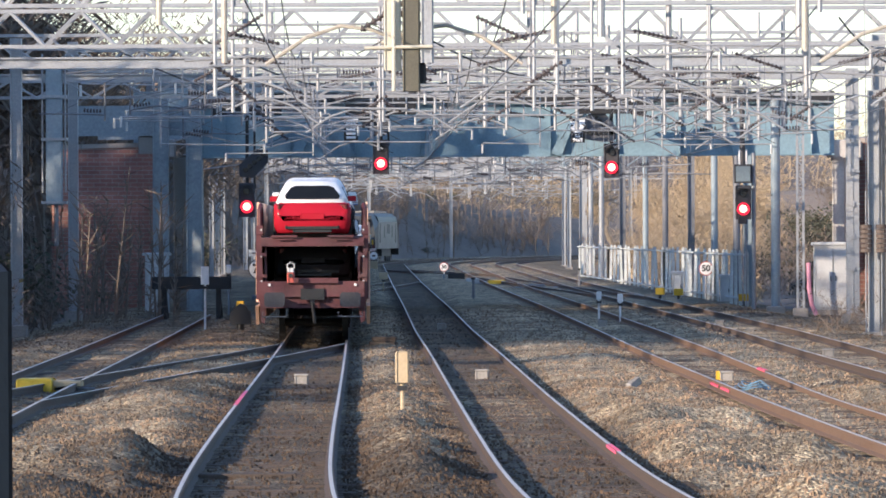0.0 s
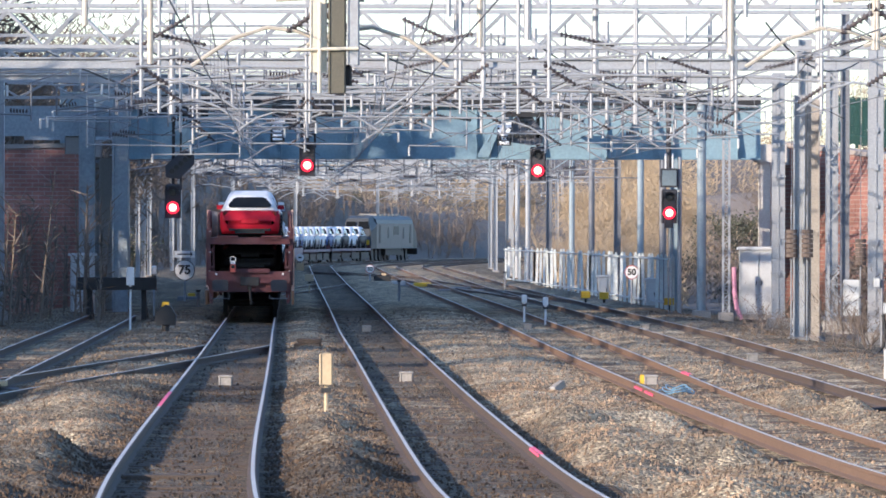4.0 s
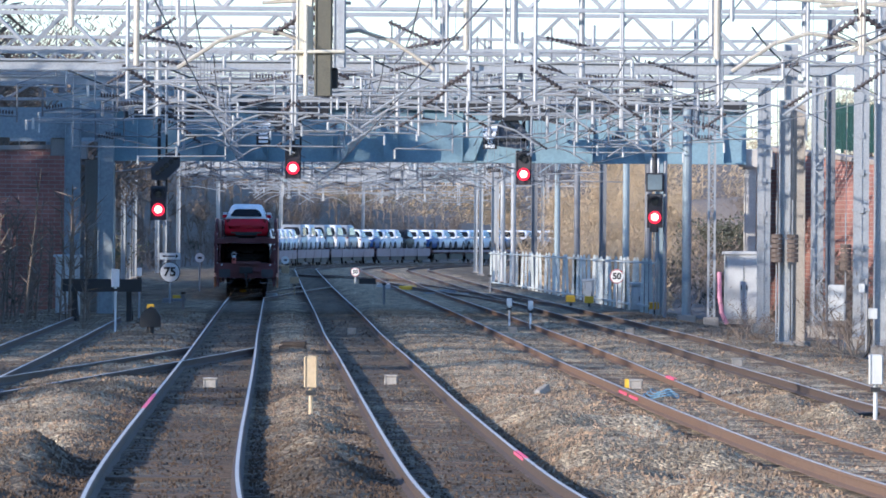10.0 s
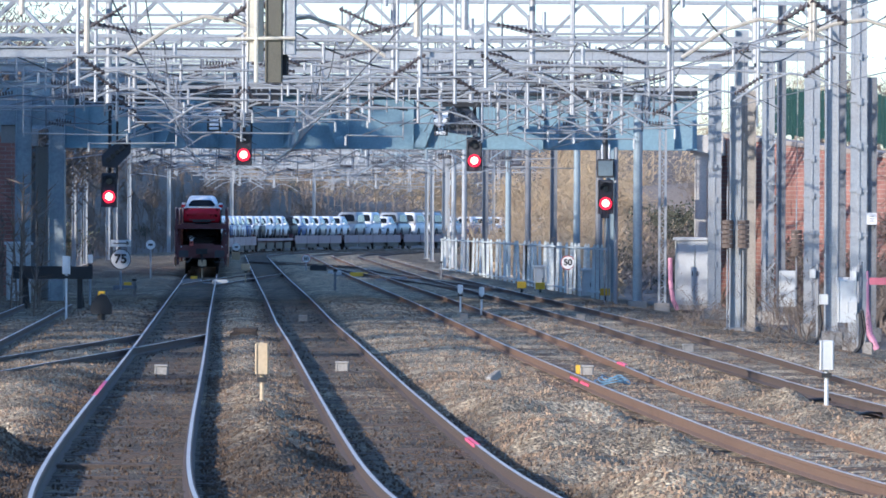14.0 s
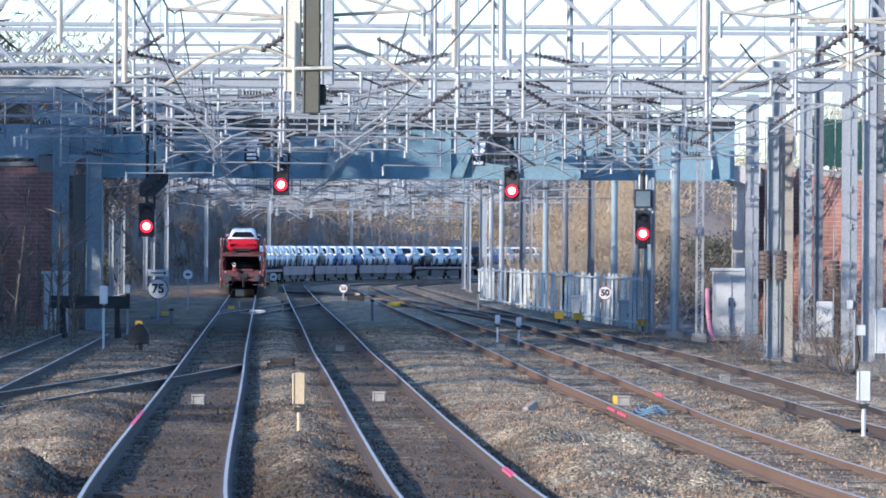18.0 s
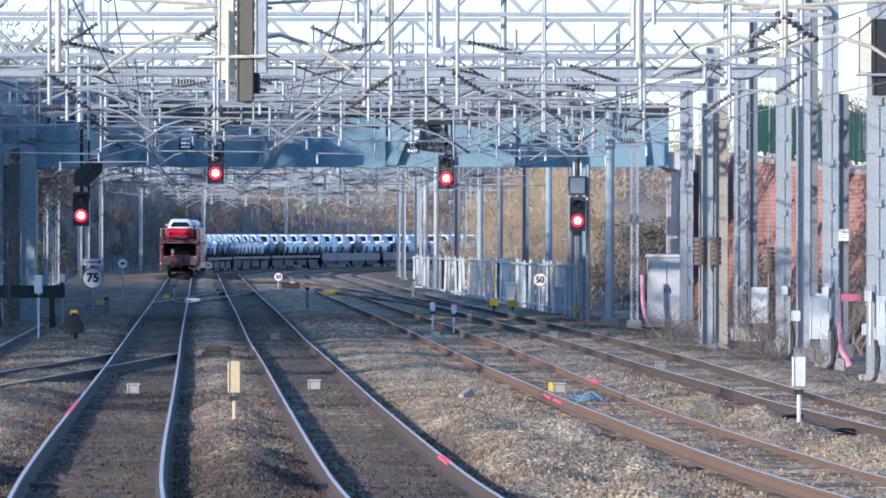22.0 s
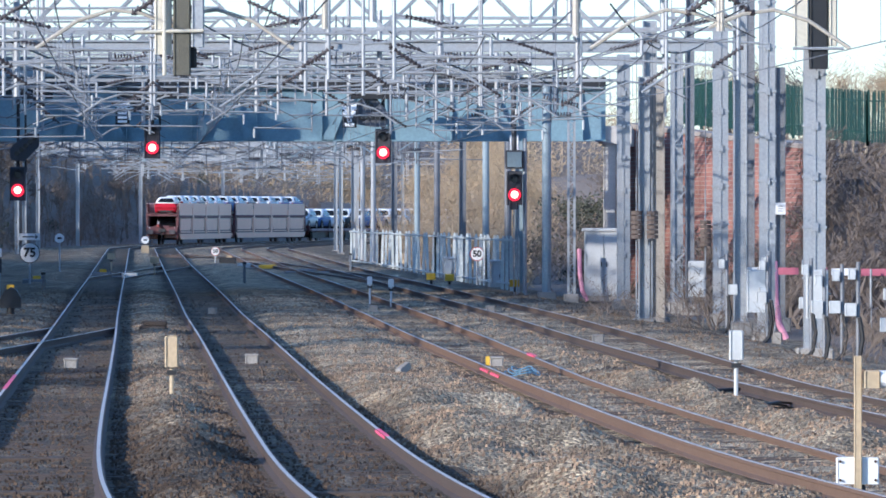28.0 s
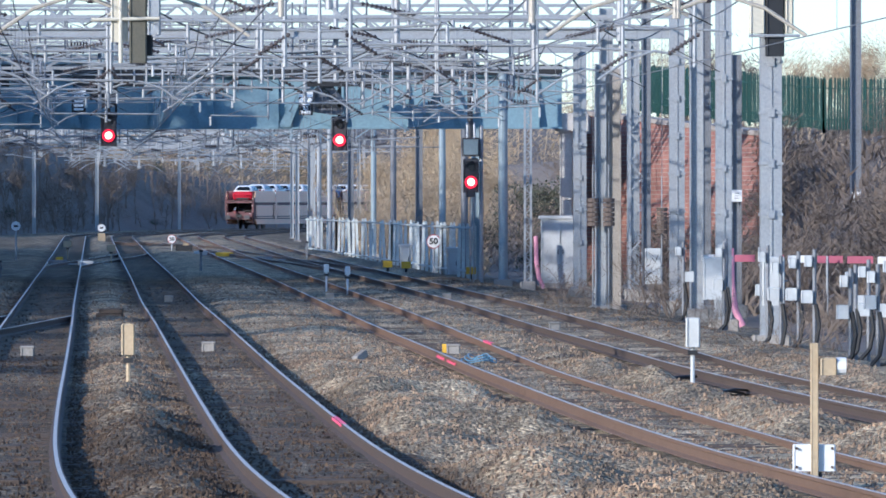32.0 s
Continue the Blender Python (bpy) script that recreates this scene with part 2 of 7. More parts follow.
BROWNLEAF = material("brown_bramble_foliage", (0.17, 0.14, 0.115), 0.9, 0, 0.4, 0.3, 4, 0.0)
RED_LAMP = glow("red_signal_light", (1.0, 0.02, 0.04), 1.3)
RED_CORE = glow("red_signal_core", (1.0, 0.62, 0.30), 2.6)
LENS = material("dark_lens", (0.03, 0.03, 0.03), 0.15)
LOCO_GREY = material("beige_locomotive_paint", (0.22, 0.215, 0.20), 0.5, 0, 0.1, 0.6, 8, 0.05)
LOCO_DARK = material("dark_locomotive_paint", (0.04, 0.046, 0.052), 0.5, 0, 0.1, 0.6, 8, 0.05)


def brick_material(name, brick_tone):
    m = bpy.data.materials.new(name)
    m.use_nodes = True
    nt = m.node_tree
    nt.nodes.clear()
    out = nt.nodes.new("ShaderNodeOutputMaterial")
    bsdf = nt.nodes.new("ShaderNodeBsdfPrincipled")
    tc = nt.nodes.new("ShaderNodeTexCoord")
    sep = nt.nodes.new("ShaderNodeSeparateXYZ")
    com = nt.nodes.new("ShaderNodeCombineXYZ")
    nt.links.new(tc.outputs["Object"], sep.inputs[0])
    nt.links.new(sep.outputs[0], com.inputs[0])
    nt.links.new(sep.outputs[2], com.inputs[1])
    br = nt.nodes.new("ShaderNodeTexBrick")
    br.inputs["Color1"].default_value, br.inputs["Color2"].default_value = (0.34 * brick_tone, 0.165 * brick_tone, 0.125 * brick_tone, 1), (0.27 * brick_tone, 0.125 * brick_tone, 0.10 * brick_tone, 1)
    br.inputs["Mortar"].default_value = (0.36 * brick_tone, 0.30 * brick_tone, 0.26 * brick_tone, 1)
    br.inputs["Scale"].default_value, br.inputs["Mortar Size"].default_value = 1.0, 0.011
    br.inputs["Brick Width"].default_value, br.inputs["Row Height"].default_value = 0.45, 0.15
    nt.links.new(com.outputs[0], br.inputs["Vector"])
    big = nt.nodes.new("ShaderNodeTexNoise")
    big.inputs["Scale"].default_value, big.inputs["Detail"].default_value = 0.7, 6
    nt.links.new(tc.outputs["Object"], big.inputs["Vector"])
    mr = nt.nodes.new("ShaderNodeMapRange")
    mr.inputs[1].default_value, mr.inputs[2].default_value, mr.inputs[3].default_value, mr.inputs[4].default_value = 0.35, 0.65, 0.7, 1.2
    nt.links.new(big.outputs[0], mr.inputs[0])
    mul = nt.nodes.new("ShaderNodeVectorMath")
    mul.operation = "SCALE"
    nt.links.new(br.outputs[0], mul.inputs[0])
    nt.links.new(mr.outputs[0], mul.inputs["Scale"])
    nt.links.new(mul.outputs[0], bsdf.inputs["Base Color"])
    bsdf.inputs["Roughness"].default_value = 0.9
    nt.links.new(bsdf.outputs[0], out.inputs[0])
    return m


BRICKWORK = brick_material("brickwork", 1.0)

# ---- mesh helpers ----
def finish(name, bm, mat, parent=None, label="", smooth=False):
    me = bpy.data.meshes.new(name)
    bmesh.ops.recalc_face_normals(bm, faces=bm.faces)
    bm.to_mesh(me)
    bm.free()
    for mm in (mat if isinstance(mat, (list, tuple)) else [mat]):
        me.materials.append(mm)
    if smooth:
        me.polygons.foreach_set("use_smooth", [True] * len(me.polygons))
    ob = new(name, me)
    if parent is not None:
        ob.parent = parent
    if label:
        ob["label"] = label
    return ob


def part(name, bm, material_, parent, label="", smooth=False):
    return finish(name, bm, material_, parent, label, smooth)


def shared(name, me, parent, m=None, label=""):
    ob = new(name, me)
    ob.parent = parent
    if m is not None:
        ob.matrix_basis = m
    if label:
        ob["label"] = label
    return ob


def thing(name, m, label, category, group="", kind=""):
    ob = new(name)
    ob.empty_display_size = 0.2
    ob.matrix_basis = m
    return tagged(ob, label, category, group, kind)


def box(bm, c, s, m=None, mat=0):
    x, y, z = c
    a, b, h = s[0] / 2, s[1] / 2, s[2] / 2
    pts = [Vector((x + i * a, y + j * b, z + k * h)) for k in (-1, 1) for j in (-1, 1) for i in (-1, 1)]
    if m is not None:
        pts = [m @ p for p in pts]
    v = [bm.verts.new(p) for p in pts]
    for f in ((0, 2, 3, 1), (4, 5, 7, 6), (0, 1, 5, 4), (2, 6, 7, 3), (0, 4, 6, 2), (1, 3, 7, 5)):
        bm.faces.new([v[i] for i in f]).material_index = mat
    return v


def bevel_box(bm, c, s, r=0.02):
    """A box with its upright edges and top edges cut back by r."""
    x, y, z = c
    a, b, h = s[0] / 2, s[1] / 2, s[2] / 2
    rings = []
    for zz, k in ((-h, 0.0), (h - r, 0.0), (h, r)):
        ring = []
        for i, j in ((-1, -1), (1, -1), (1, 1), (-1, 1)):
            cx, cy = x + i * (a - k), y + j * (b - k)
            e1 = (cx - i * r, cy) if i * j > 0 else (cx, cy - j * r)
            e2 = (cx, cy - j * r) if i * j > 0 else (cx - i * r, cy)
            ring += [bm.verts.new((*e1, z + zz)), bm.verts.new((*e2, z + zz))]
        rings.append(ring)
    n = 8
    for q in range(2):
        for i in range(n):
            bm.faces.new((rings[q][i], rings[q][(i + 1) % n], rings[q + 1][(i + 1) % n], rings[q + 1][i]))
    bm.faces.new(rings[2])
    bm.faces.new(rings[0][::-1])


def rod(bm, p, q, r, n=6, r2=None, mat=0):
    p, q = Vector(p), Vector(q)
    d = q - p
    if d.length < 1e-6:
        return
    d.normalize()
    u = d.orthogonal().normalized()
    w = d.cross(u)
    r2 = r if r2 is None else r2
    A, B = [], []
    for i in range(n):
        t = 2 * math.pi * i / n
        o = u * math.cos(t) + w * math.sin(t)
        A.append(bm.verts.new(p + o * r))
        B.append(bm.verts.new(q + o * r2))
    for i in range(n):
        bm.faces.new((A[i], A[(i + 1) % n], B[(i + 1) % n], B[i])).material_index = mat
    bm.faces.new(A[::-1]).material_index = mat
    bm.faces.new(B).material_index = mat


def tube(bm, pts, r, n=5):
    pts = [Vector(p) for p in pts]
    prev = None
    u = None
    for i, p in enumerate(pts):
        d = (pts[min(i + 1, len(pts) - 1)] - pts[max(i - 1, 0)]).normalized()
        u = d.orthogonal().normalized() if u is None else (u - d * u.dot(d)).normalized()
        w = d.cross(u)
        ring = [bm.verts.new(p + (u * math.cos(6.28319 * k / n) + w * math.sin(6.28319 * k / n)) * r) for k in range(n)]
        if prev:
            for k in range(n):
                bm.faces.new((prev[k], prev[(k + 1) % n], ring[(k + 1) % n], ring[k]))
        else:
            bm.faces.new(ring[::-1])
        prev = ring
    bm.faces.new(prev)


def prism(bm, outline, x0, x1, axis="x", mat=0):
    """An outline in the plane across the axis, drawn out from x0 to x1."""
    def place(u, v, t):
        return (t, u, v) if axis == "x" else (u, t, v)
    A = [bm.verts.new(place(u, v, x0)) for u, v in outline]
    B = [bm.verts.new(place(u, v, x1)) for u, v in outline]
    n = len(A)
    for i in range(n):
        bm.faces.new((A[i], A[(i + 1) % n], B[(i + 1) % n], B[i])).material_index = mat
    bm.faces.new(A).material_index = mat
    bm.faces.new(B[::-1]).material_index = mat


def disc(bm, c, r, thick, axis="y", n=20):
    c = Vector(c)
    h = Vector((0, thick / 2, 0)) if axis == "y" else Vector((thick / 2, 0, 0)) if axis == "x" else Vector((0, 0, thick / 2))
    rod(bm, c - h, c + h, r, n)


BM = bmesh.new

# ---- the lines of the tracks ----
def smooth(a, b, x):
    t = min(1.0, max(0.0, (x - a) / (b - a)))
    return t * t * (3 - 2 * t)


SLOPE, BEND_Y, BEND_R = -0.0305, 480.0, 400.0
HEAD = math.atan(SLOPE)
ORIGIN = Vector((-5.29 + SLOPE * (-133.0), 0.0))      # where the far left line would cross y = 0
UNIT = Vector((math.sin(HEAD), math.cos(HEAD)))
RIGHT = Vector((math.cos(HEAD), -math.sin(HEAD)))
BEND_S = BEND_Y / math.cos(HEAD)
OFFSET = {1: 0.0, 2: 3.32, 3: 8.01, 4: 11.37, 0: -4.55}
# how far each line strays to the right of its straight course, station by station
STATIONS = [46, 58, 63, 70, 78, 90, 106, 123, 145, 175, 230, 300]
STRAY = {0: [0, 0, 0, 0, 0, 0, 0.0, 0.06, 0.15, 0.2, 0.25, 0.25],
         1: [0.85, 0.33, 0.17, 0.07, 0.03, 0.02, 0.04, 0.05, 0.05, 0.03, 0, 0],
         2: [0.95, 0.45, 0.29, 0.16, 0.12, 0.09, 0.06, 0.04, 0.02, -0.06, 0, 0],
         3: [1.8, 0.95, 0.65, 0.28, 0.06, -0.08, -0.2, -0.16, -0.1, 0.0, 0.1, 0],
         4: [2.2, 1.3, 1.05, 0.75, 0.35, -0.05, -0.35, -0.2, -0.03, 0.2, 0.1, 0]}


@functools.lru_cache(None)
def strays(s):
    """The stray of all five lines at s, smoothed over a few metres so that the rails curve."""
    return [sum(float(np.interp(s + u, STATIONS, STRAY[k])) for u in (-4, -2, 0, 2, 4)) / 5 for k in range(5)]


ACROSS = [OFFSET[k] for k in range(5)]


def stray(s, off):
    d = strays(s)
    if off <= ACROSS[0]:
        return d[0]
    for i in range(4):
        if off < ACROSS[i + 1]:
            return d[i] + (d[i + 1] - d[i]) * (off - ACROSS[i]) / (ACROSS[i + 1] - ACROSS[i])
    return d[4]


def line(s, off, bend=False):
    """The place and heading s metres along the lines, off metres to the right of the far left one."""
    if s < BEND_S:
        p = ORIGIN + UNIT * s + RIGHT * off
        if bend and s < 300:
            return p + RIGHT * stray(s, off), HEAD + math.atan((stray(s + 2, off) - stray(s - 2, off)) / 4)
        return p, HEAD
    u = (s - BEND_S) / BEND_R
    c = ORIGIN + UNIT * BEND_S + RIGHT * BEND_R
    h = HEAD + u
    return c - Vector((math.cos(h), -math.sin(h))) * (BEND_R - off), h


def grade(s):
    """The lines rise a little towards the bend."""
    return 0.0011 * max(0.0, s - 330)


def on_line(s, off, z=0.0):
    p, h = line(s, off)
    return pose(p.x, p.y, z + grade(s), 0, 0, -math.degrees(h))


def sweep(bm, outline, stations, mat=0):
    """An outline (across, up) swept along stations of (x, y, z, heading)."""
    prev = None
    for x, y, z, h in stations:
        rx, ry = math.cos(h), -math.sin(h)
        ring = [bm.verts.new((x + rx * a, y + ry * a, z + b)) for a, b in outline]
        if prev:
            n = len(ring)
            for i in range(n):
                bm.faces.new((prev[i], ring[i], ring[(i + 1) % n], prev[(i + 1) % n])).material_index = mat
        else:
            bm.faces.new(ring)
        prev = ring
    bm.faces.new(prev[::-1])


def track_stations(s0, s1, off, step=5.0, cant=0.0):
    out = []
    n = max(2, int((s1 - s0) / step))
    for i in range(n + 1):
        s = s0 + (s1 - s0) * i / n
        p, h = line(s, off, True)
        out.append((p.x, p.y, grade(s) + cant * (1 - smooth(105, 150, s)), h))
    return out


FOOT = [(-0.07, -0.16), (0.07, -0.16), (0.07, -0.148), (0.012, -0.125), (0.012, -0.045), (0.035, -0.035), (0.034, -0.003), (-0.034, -0.003), (-0.035, -0.035), (-0.012, -0.045), (-0.012, -0.125), (-0.07, -0.148)]
TOP = [(-0.024, -0.008), (0.02, -0.008), (0.018, 0.0), (-0.022, 0.0)]


def rail(parent, stations, name="rail", worn=True, side=None):
    bm = BM()
    sweep(bm, FOOT, stations)
    r = part(name, bm, side or RUST, parent)
    bm = BM()
    sweep(bm, TOP, stations)
    part("running_surface", bm, RAILTOP if worn else DULLTOP, r, "polished steel rail head" if worn else "dull rusty rail head")
    return r

# ---- ground ----
def across(x, y):
    """Metres along the lines and to the right of the far left one."""
    p = Vector((x, y)) - ORIGIN
    s = p.dot(UNIT)
    if s < BEND_S:
        return s, p.dot(RIGHT)
    c = UNIT * BEND_S + RIGHT * BEND_R
    q = p - c
    ang = math.atan2(q.dot(UNIT), -q.dot(RIGHT))
    return BEND_S + BEND_R * max(0.0, ang), BEND_R - q.length


def land(x, y):
    s, o = across(x, y)
    z = -0.42
    lump = noise.noise(Vector((x * 0.11, y * 0.05, 0.3))) * 0.5 + noise.noise(Vector((x * 0.4, y * 0.2, 7.3))) * 0.18
    left_h = 1.2 * smooth(70, 140, s) + 4.6 * smooth(135, 190, s) + 3.6 * smooth(430, 540, s) - 7.8 * smooth(560, 720, s)
    left = smooth(-9.0, -24.0, o)
    # unseen high ground added on the left, to cast shade over the lines
    cutting = smooth(-23.0, -38.0, o) * 8.0 * smooth(92, 118, s) * (1 - smooth(330, 400, s))
    right_h = 5.3 * smooth(118, 160, s) + 0.8 * smooth(500, 800, s)
    right = smooth(19.2, 29.0, o)
    z += left_h * left + right_h * right + grade(s) + cutting
    z += lump * max(left * (left_h > 0.5), right * (right_h > 0.5))
    far = smooth(160, 900, abs(o)) * 7
    ridge = smooth(-26.0, -130.0, o) * 11.0 * smooth(440, 560, s)
    return z + far * smooth(300, 900, s) + ridge


def build_ground():
    xs = [-4000, -2500, -1500, -900, -600, -420, -300, -220, -170, -140, -115, -95, -80, -68, -58] + [-50 + i * 2.0 for i in range(11)]
    xs += [-28 + i * 0.8 for i in range(72)] + [30 + i * 2.5 for i in range(13)] + [66, 74, 84, 96, 110, 130, 160, 200, 260, 340, 450, 600, 900, 1500, 2500, 4000]
    ys = [-1500, -700, -300, -120, -50, -10, 20, 40] + [50 + i * 3.0 for i in range(84)] + [304 + i * 6 for i in range(60)] + [670 + i * 15 for i in range(25)] + [1060, 1150, 1300, 1600, 2100, 3000, 4500]
    verts = [(x, y, land(x, y)) for y in ys for x in xs]
    nx = len(xs)
    faces = [(j * nx + i, j * nx + i + 1, (j + 1) * nx + i + 1, (j + 1) * nx + i) for j in range(len(ys) - 1) for i in range(nx - 1)]
    me = bpy.data.meshes.new("ground")
    me.from_pydata(verts, [], faces)
    me.materials.append(EARTH)
    me.polygons.foreach_set("use_smooth", [True] * len(me.polygons))
    tagged(new("ground", me), "dark earth and scrub railway cutting ground", "ground", kind="structure")


def bed(s, o):
    """The height of the ballast."""
    d = min(abs(o - OFFSET[k]) for k in OFFSET)
    rise = smooth(0.9, 1.7, d)
    z = -0.152 + 0.085 * rise
    rise *= 1 - 0.55 * smooth(100, 125, s) - 0.45 * smooth(125, 190, s)
    z += rise * (0.21 * noise.noise(Vector((o * 0.5, s * 0.17, 1.7))) + 0.14 * noise.noise(Vector((o * 1.1, s * 0.38, 4.1))) + 0.08 * (1 - smooth(100, 120, s)) * noise.noise(Vector((o * 0.9, s * 0.9, 8.1))))
    z += smooth(1.0, 1.6, d) * (1 - smooth(92, 112, s)) * (0.17 + 0.1 * smooth(-1.5, 1.0, o)) * (noise.noise(Vector((o * 0.25, s * 0.45, 9.4))) + 0.4 * noise.noise(Vector((o * 0.6, s * 0.9, 3.4))))
    hump = smooth(0.95, 1.7, d) * (1 - smooth(100, 128, s)) * (1 - 0.6 * smooth(4.6, 6.0, o))
    z += hump * (0.14 * noise.noise(Vector((o * 0.28, s * 0.16, 12.6))) + 0.06)
    z += 0.045 * noise.noise(Vector((o * 3.7, s * 1.7, 5.2))) * (1 - smooth(105, 135, s)) * smooth(0.06, 0.16, min(abs(abs(o - OFFSET[k]) - 0.753) for k in OFFSET))
    z += 0.022 * noise.noise(Vector((o * 2.6, s * 0.3, 2.2))) * (1 - smooth(150, 240, s)) + grade(s)
    z -= 0.3 * smooth(13.4, 16.5, o) + 0.3 * smooth(-6.6, -8.8, o)
    return z


DUST_AND_SHADE = []


def build_ballast():
    os_ = [-9 + i * 0.2 for i in range(130)]
    ss = [46 + i * 0.45 for i in range(150)] + [114 + i * 1.2 for i in range(110)] + [247 + i * 4.0 for i in range(240)]
    verts = []
    for s in ss:
        for o in os_:
            p, h = line(s, o, True)
            verts.append((p.x, p.y, bed(s, o)))
    n = len(os_)
    faces = [(j * n + i, j * n + i + 1, (j + 1) * n + i + 1, (j + 1) * n + i) for j in range(len(ss) - 1) for i in range(n - 1)]
    me = bpy.data.meshes.new("ballast_bed")
    me.from_pydata(verts, [], faces)
    me.materials.append(BALLAST)
    me.polygons.foreach_set("use_smooth", [True] * len(me.polygons))
    # brake dust and oil along the two busiest lines, plus shade painted in
    att = me.attributes.new("dust_and_shade", "FLOAT", "POINT")
    dust_and_shade = []
    for s in ss:
        for o in os_:
            d = min(abs(o - OFFSET[1]), abs(o - OFFSET[2]))
            e = abs(o - OFFSET[0])
            k = (1 - smooth(0.5, 1.5, d)) * (0.2 + 0.6 * smooth(100, 140, s)) + (1 - smooth(0.8, 2.2, e)) * 0.05
            # shade painted on the far and left ballast, near right lightened as sunlit
            k += 0.22 * smooth(115, 230, s) + 0.32 * (1 - smooth(0.6, 2.2, o)) * (1 - (1 - smooth(-1.9, -1.1, o)) * (1 - smooth(100, 112, s))) - 0.25 * smooth(4.5, 6.5, o) * (1 - smooth(105, 140, s))
            # more painted shade on the nearest ballast of the first lines
            k += 0.32 * smooth(-0.6, 0.6, o) * (1 - smooth(3.8, 5.0, o)) * (1 - smooth(85, 105, s))
            k += 0.08 * (1 - smooth(-2.4, -1.2, o)) * smooth(98, 115, s) + 0.5 * smooth(12.6, 13.4, o) * smooth(105, 120, s) + 0.15 * (1 - smooth(3.6, 5.0, o)) * (1 - smooth(95, 112, s))
            k += 0.65 * (1 - smooth(66, 88, s)) * (1 - smooth(3.9, 5.2, o)) + 0.25 * (1 - smooth(0.7, 1.3, d))
            k += 0.35 * noise.noise(Vector((o * 0.8, s * 0.09, 3.3)))
            dust_and_shade.append(min(1.0, max(0.0, k)))
    DUST_AND_SHADE.append((ss, os_, dust_and_shade, [v[2] for v in verts]))
    att.data.foreach_set("value", dust_and_shade)
    tagged(new("ballast_bed", me), "brown stone track ballast in uneven humps", "ballast", kind="structure")


def build_tracks():
    sl = BM()
    bevel_box(sl, (0, 0, -0.07), (2.6, 0.25, 0.14), 0.015)
    sleeper_mesh = bpy.data.meshes.new("sleeper")
    sl.to_mesh(sleeper_mesh)
    sl.free()
    sleeper_mesh.materials.append(TIMBER)
    for k, s0, s1 in ((1, 50, 1150), (2, 50, 1150), (3, 50, 1150), (4, 60, 1150), (0, 60, 211)):
        t = thing("railway_track", pose(0, 0, 0), "steel rails on timber sleepers in brown ballast", "railway track", "tracks", "structure")
        for side in (-0.753, 0.753):
            cant = -0.06 * math.copysign(1, side) if k > 2 else 0.0
            rail(t, track_stations(s0, min(s1, 120), OFFSET[k] + side, 1.5, cant)[:-1] + track_stations(min(s1, 120), s1, OFFSET[k] + side, 6.0, cant), worn=k > 0, side=SUNLIT_RUST if k == 3 else RUST)
        SLEEPERED.append((t, k, s0, s1))
    return sleeper_mesh


SLEEPERED = []


def turnout(name, s_from, o_from, s_to, o_to, label):
    """A curved connection between two tracks."""
    t = thing(name, pose(0, 0, 0), label, "railway track", "tracks", "structure")
    for side in (-0.753, 0.753):
        st = []
        for i in range(25):
            u = i / 24
            f = u * u * (3 - 2 * u) * 0.1 + u * 0.9
            s = s_from + (s_to - s_from) * u
            o = o_from + (o_to - o_from) * f + side
            p, h = line(s, o, True)
            st.append((p.x, p.y, 0.004 + grade(s), h - (o_to - o_from) / (s_to - s_from)))
        rail(t, st, worn=s_from > 160)
    return t


build_ground()
build_ballast()
SLEEPER = build_tracks()
turnout("crossover_track", 156, OFFSET[1], 104, OFFSET[0], "worn rails of a turnout leading to a siding")
turnout("crossover_track", 278, OFFSET[1], 342, OFFSET[2], "worn rails of a crossover between two lines")
turnout("crossover_track", 372, OFFSET[3], 262, OFFSET[4], "worn rails of a crossover between two lines")
turnout("crossover_track", 428, OFFSET[2], 386, OFFSET[3], "worn rails of a crossover between two lines")

# ---- bridge ----
COLUMN = material("dull_blue_grey_paint", (0.29, 0.34, 0.37), 0.6, 0, 0.3, 0.6, 10, 0.1)


# brick brightened to offset the deep shade on the west wall
LIFTED_BRICK = brick_material("lifted_brickwork", 1.25)


def h_section(bm, x, y, z0, z1, w, t, web):
    """An upright H-shaped steel section, its flanges facing x."""
    a, b_ = w / 2 + t / 2, w / 2 - t / 2
    out = [(-a, -w / 2), (-b_, -w / 2), (-b_, -web), (b_, -web), (b_, -w / 2), (a, -w / 2), (a, w / 2), (b_, w / 2), (b_, web), (-b_, web), (-b_, w / 2), (-a, w / 2)]
    A = [bm.verts.new((x + u, y + v, z0)) for u, v in out]
    B = [bm.verts.new((x + u, y + v, z1)) for u, v in out]
    for i in range(12):
        bm.faces.new((A[i], A[(i + 1) % 12], B[(i + 1) % 12], B[i]))
    bm.faces.new(A[::-1])
    bm.faces.new(B)


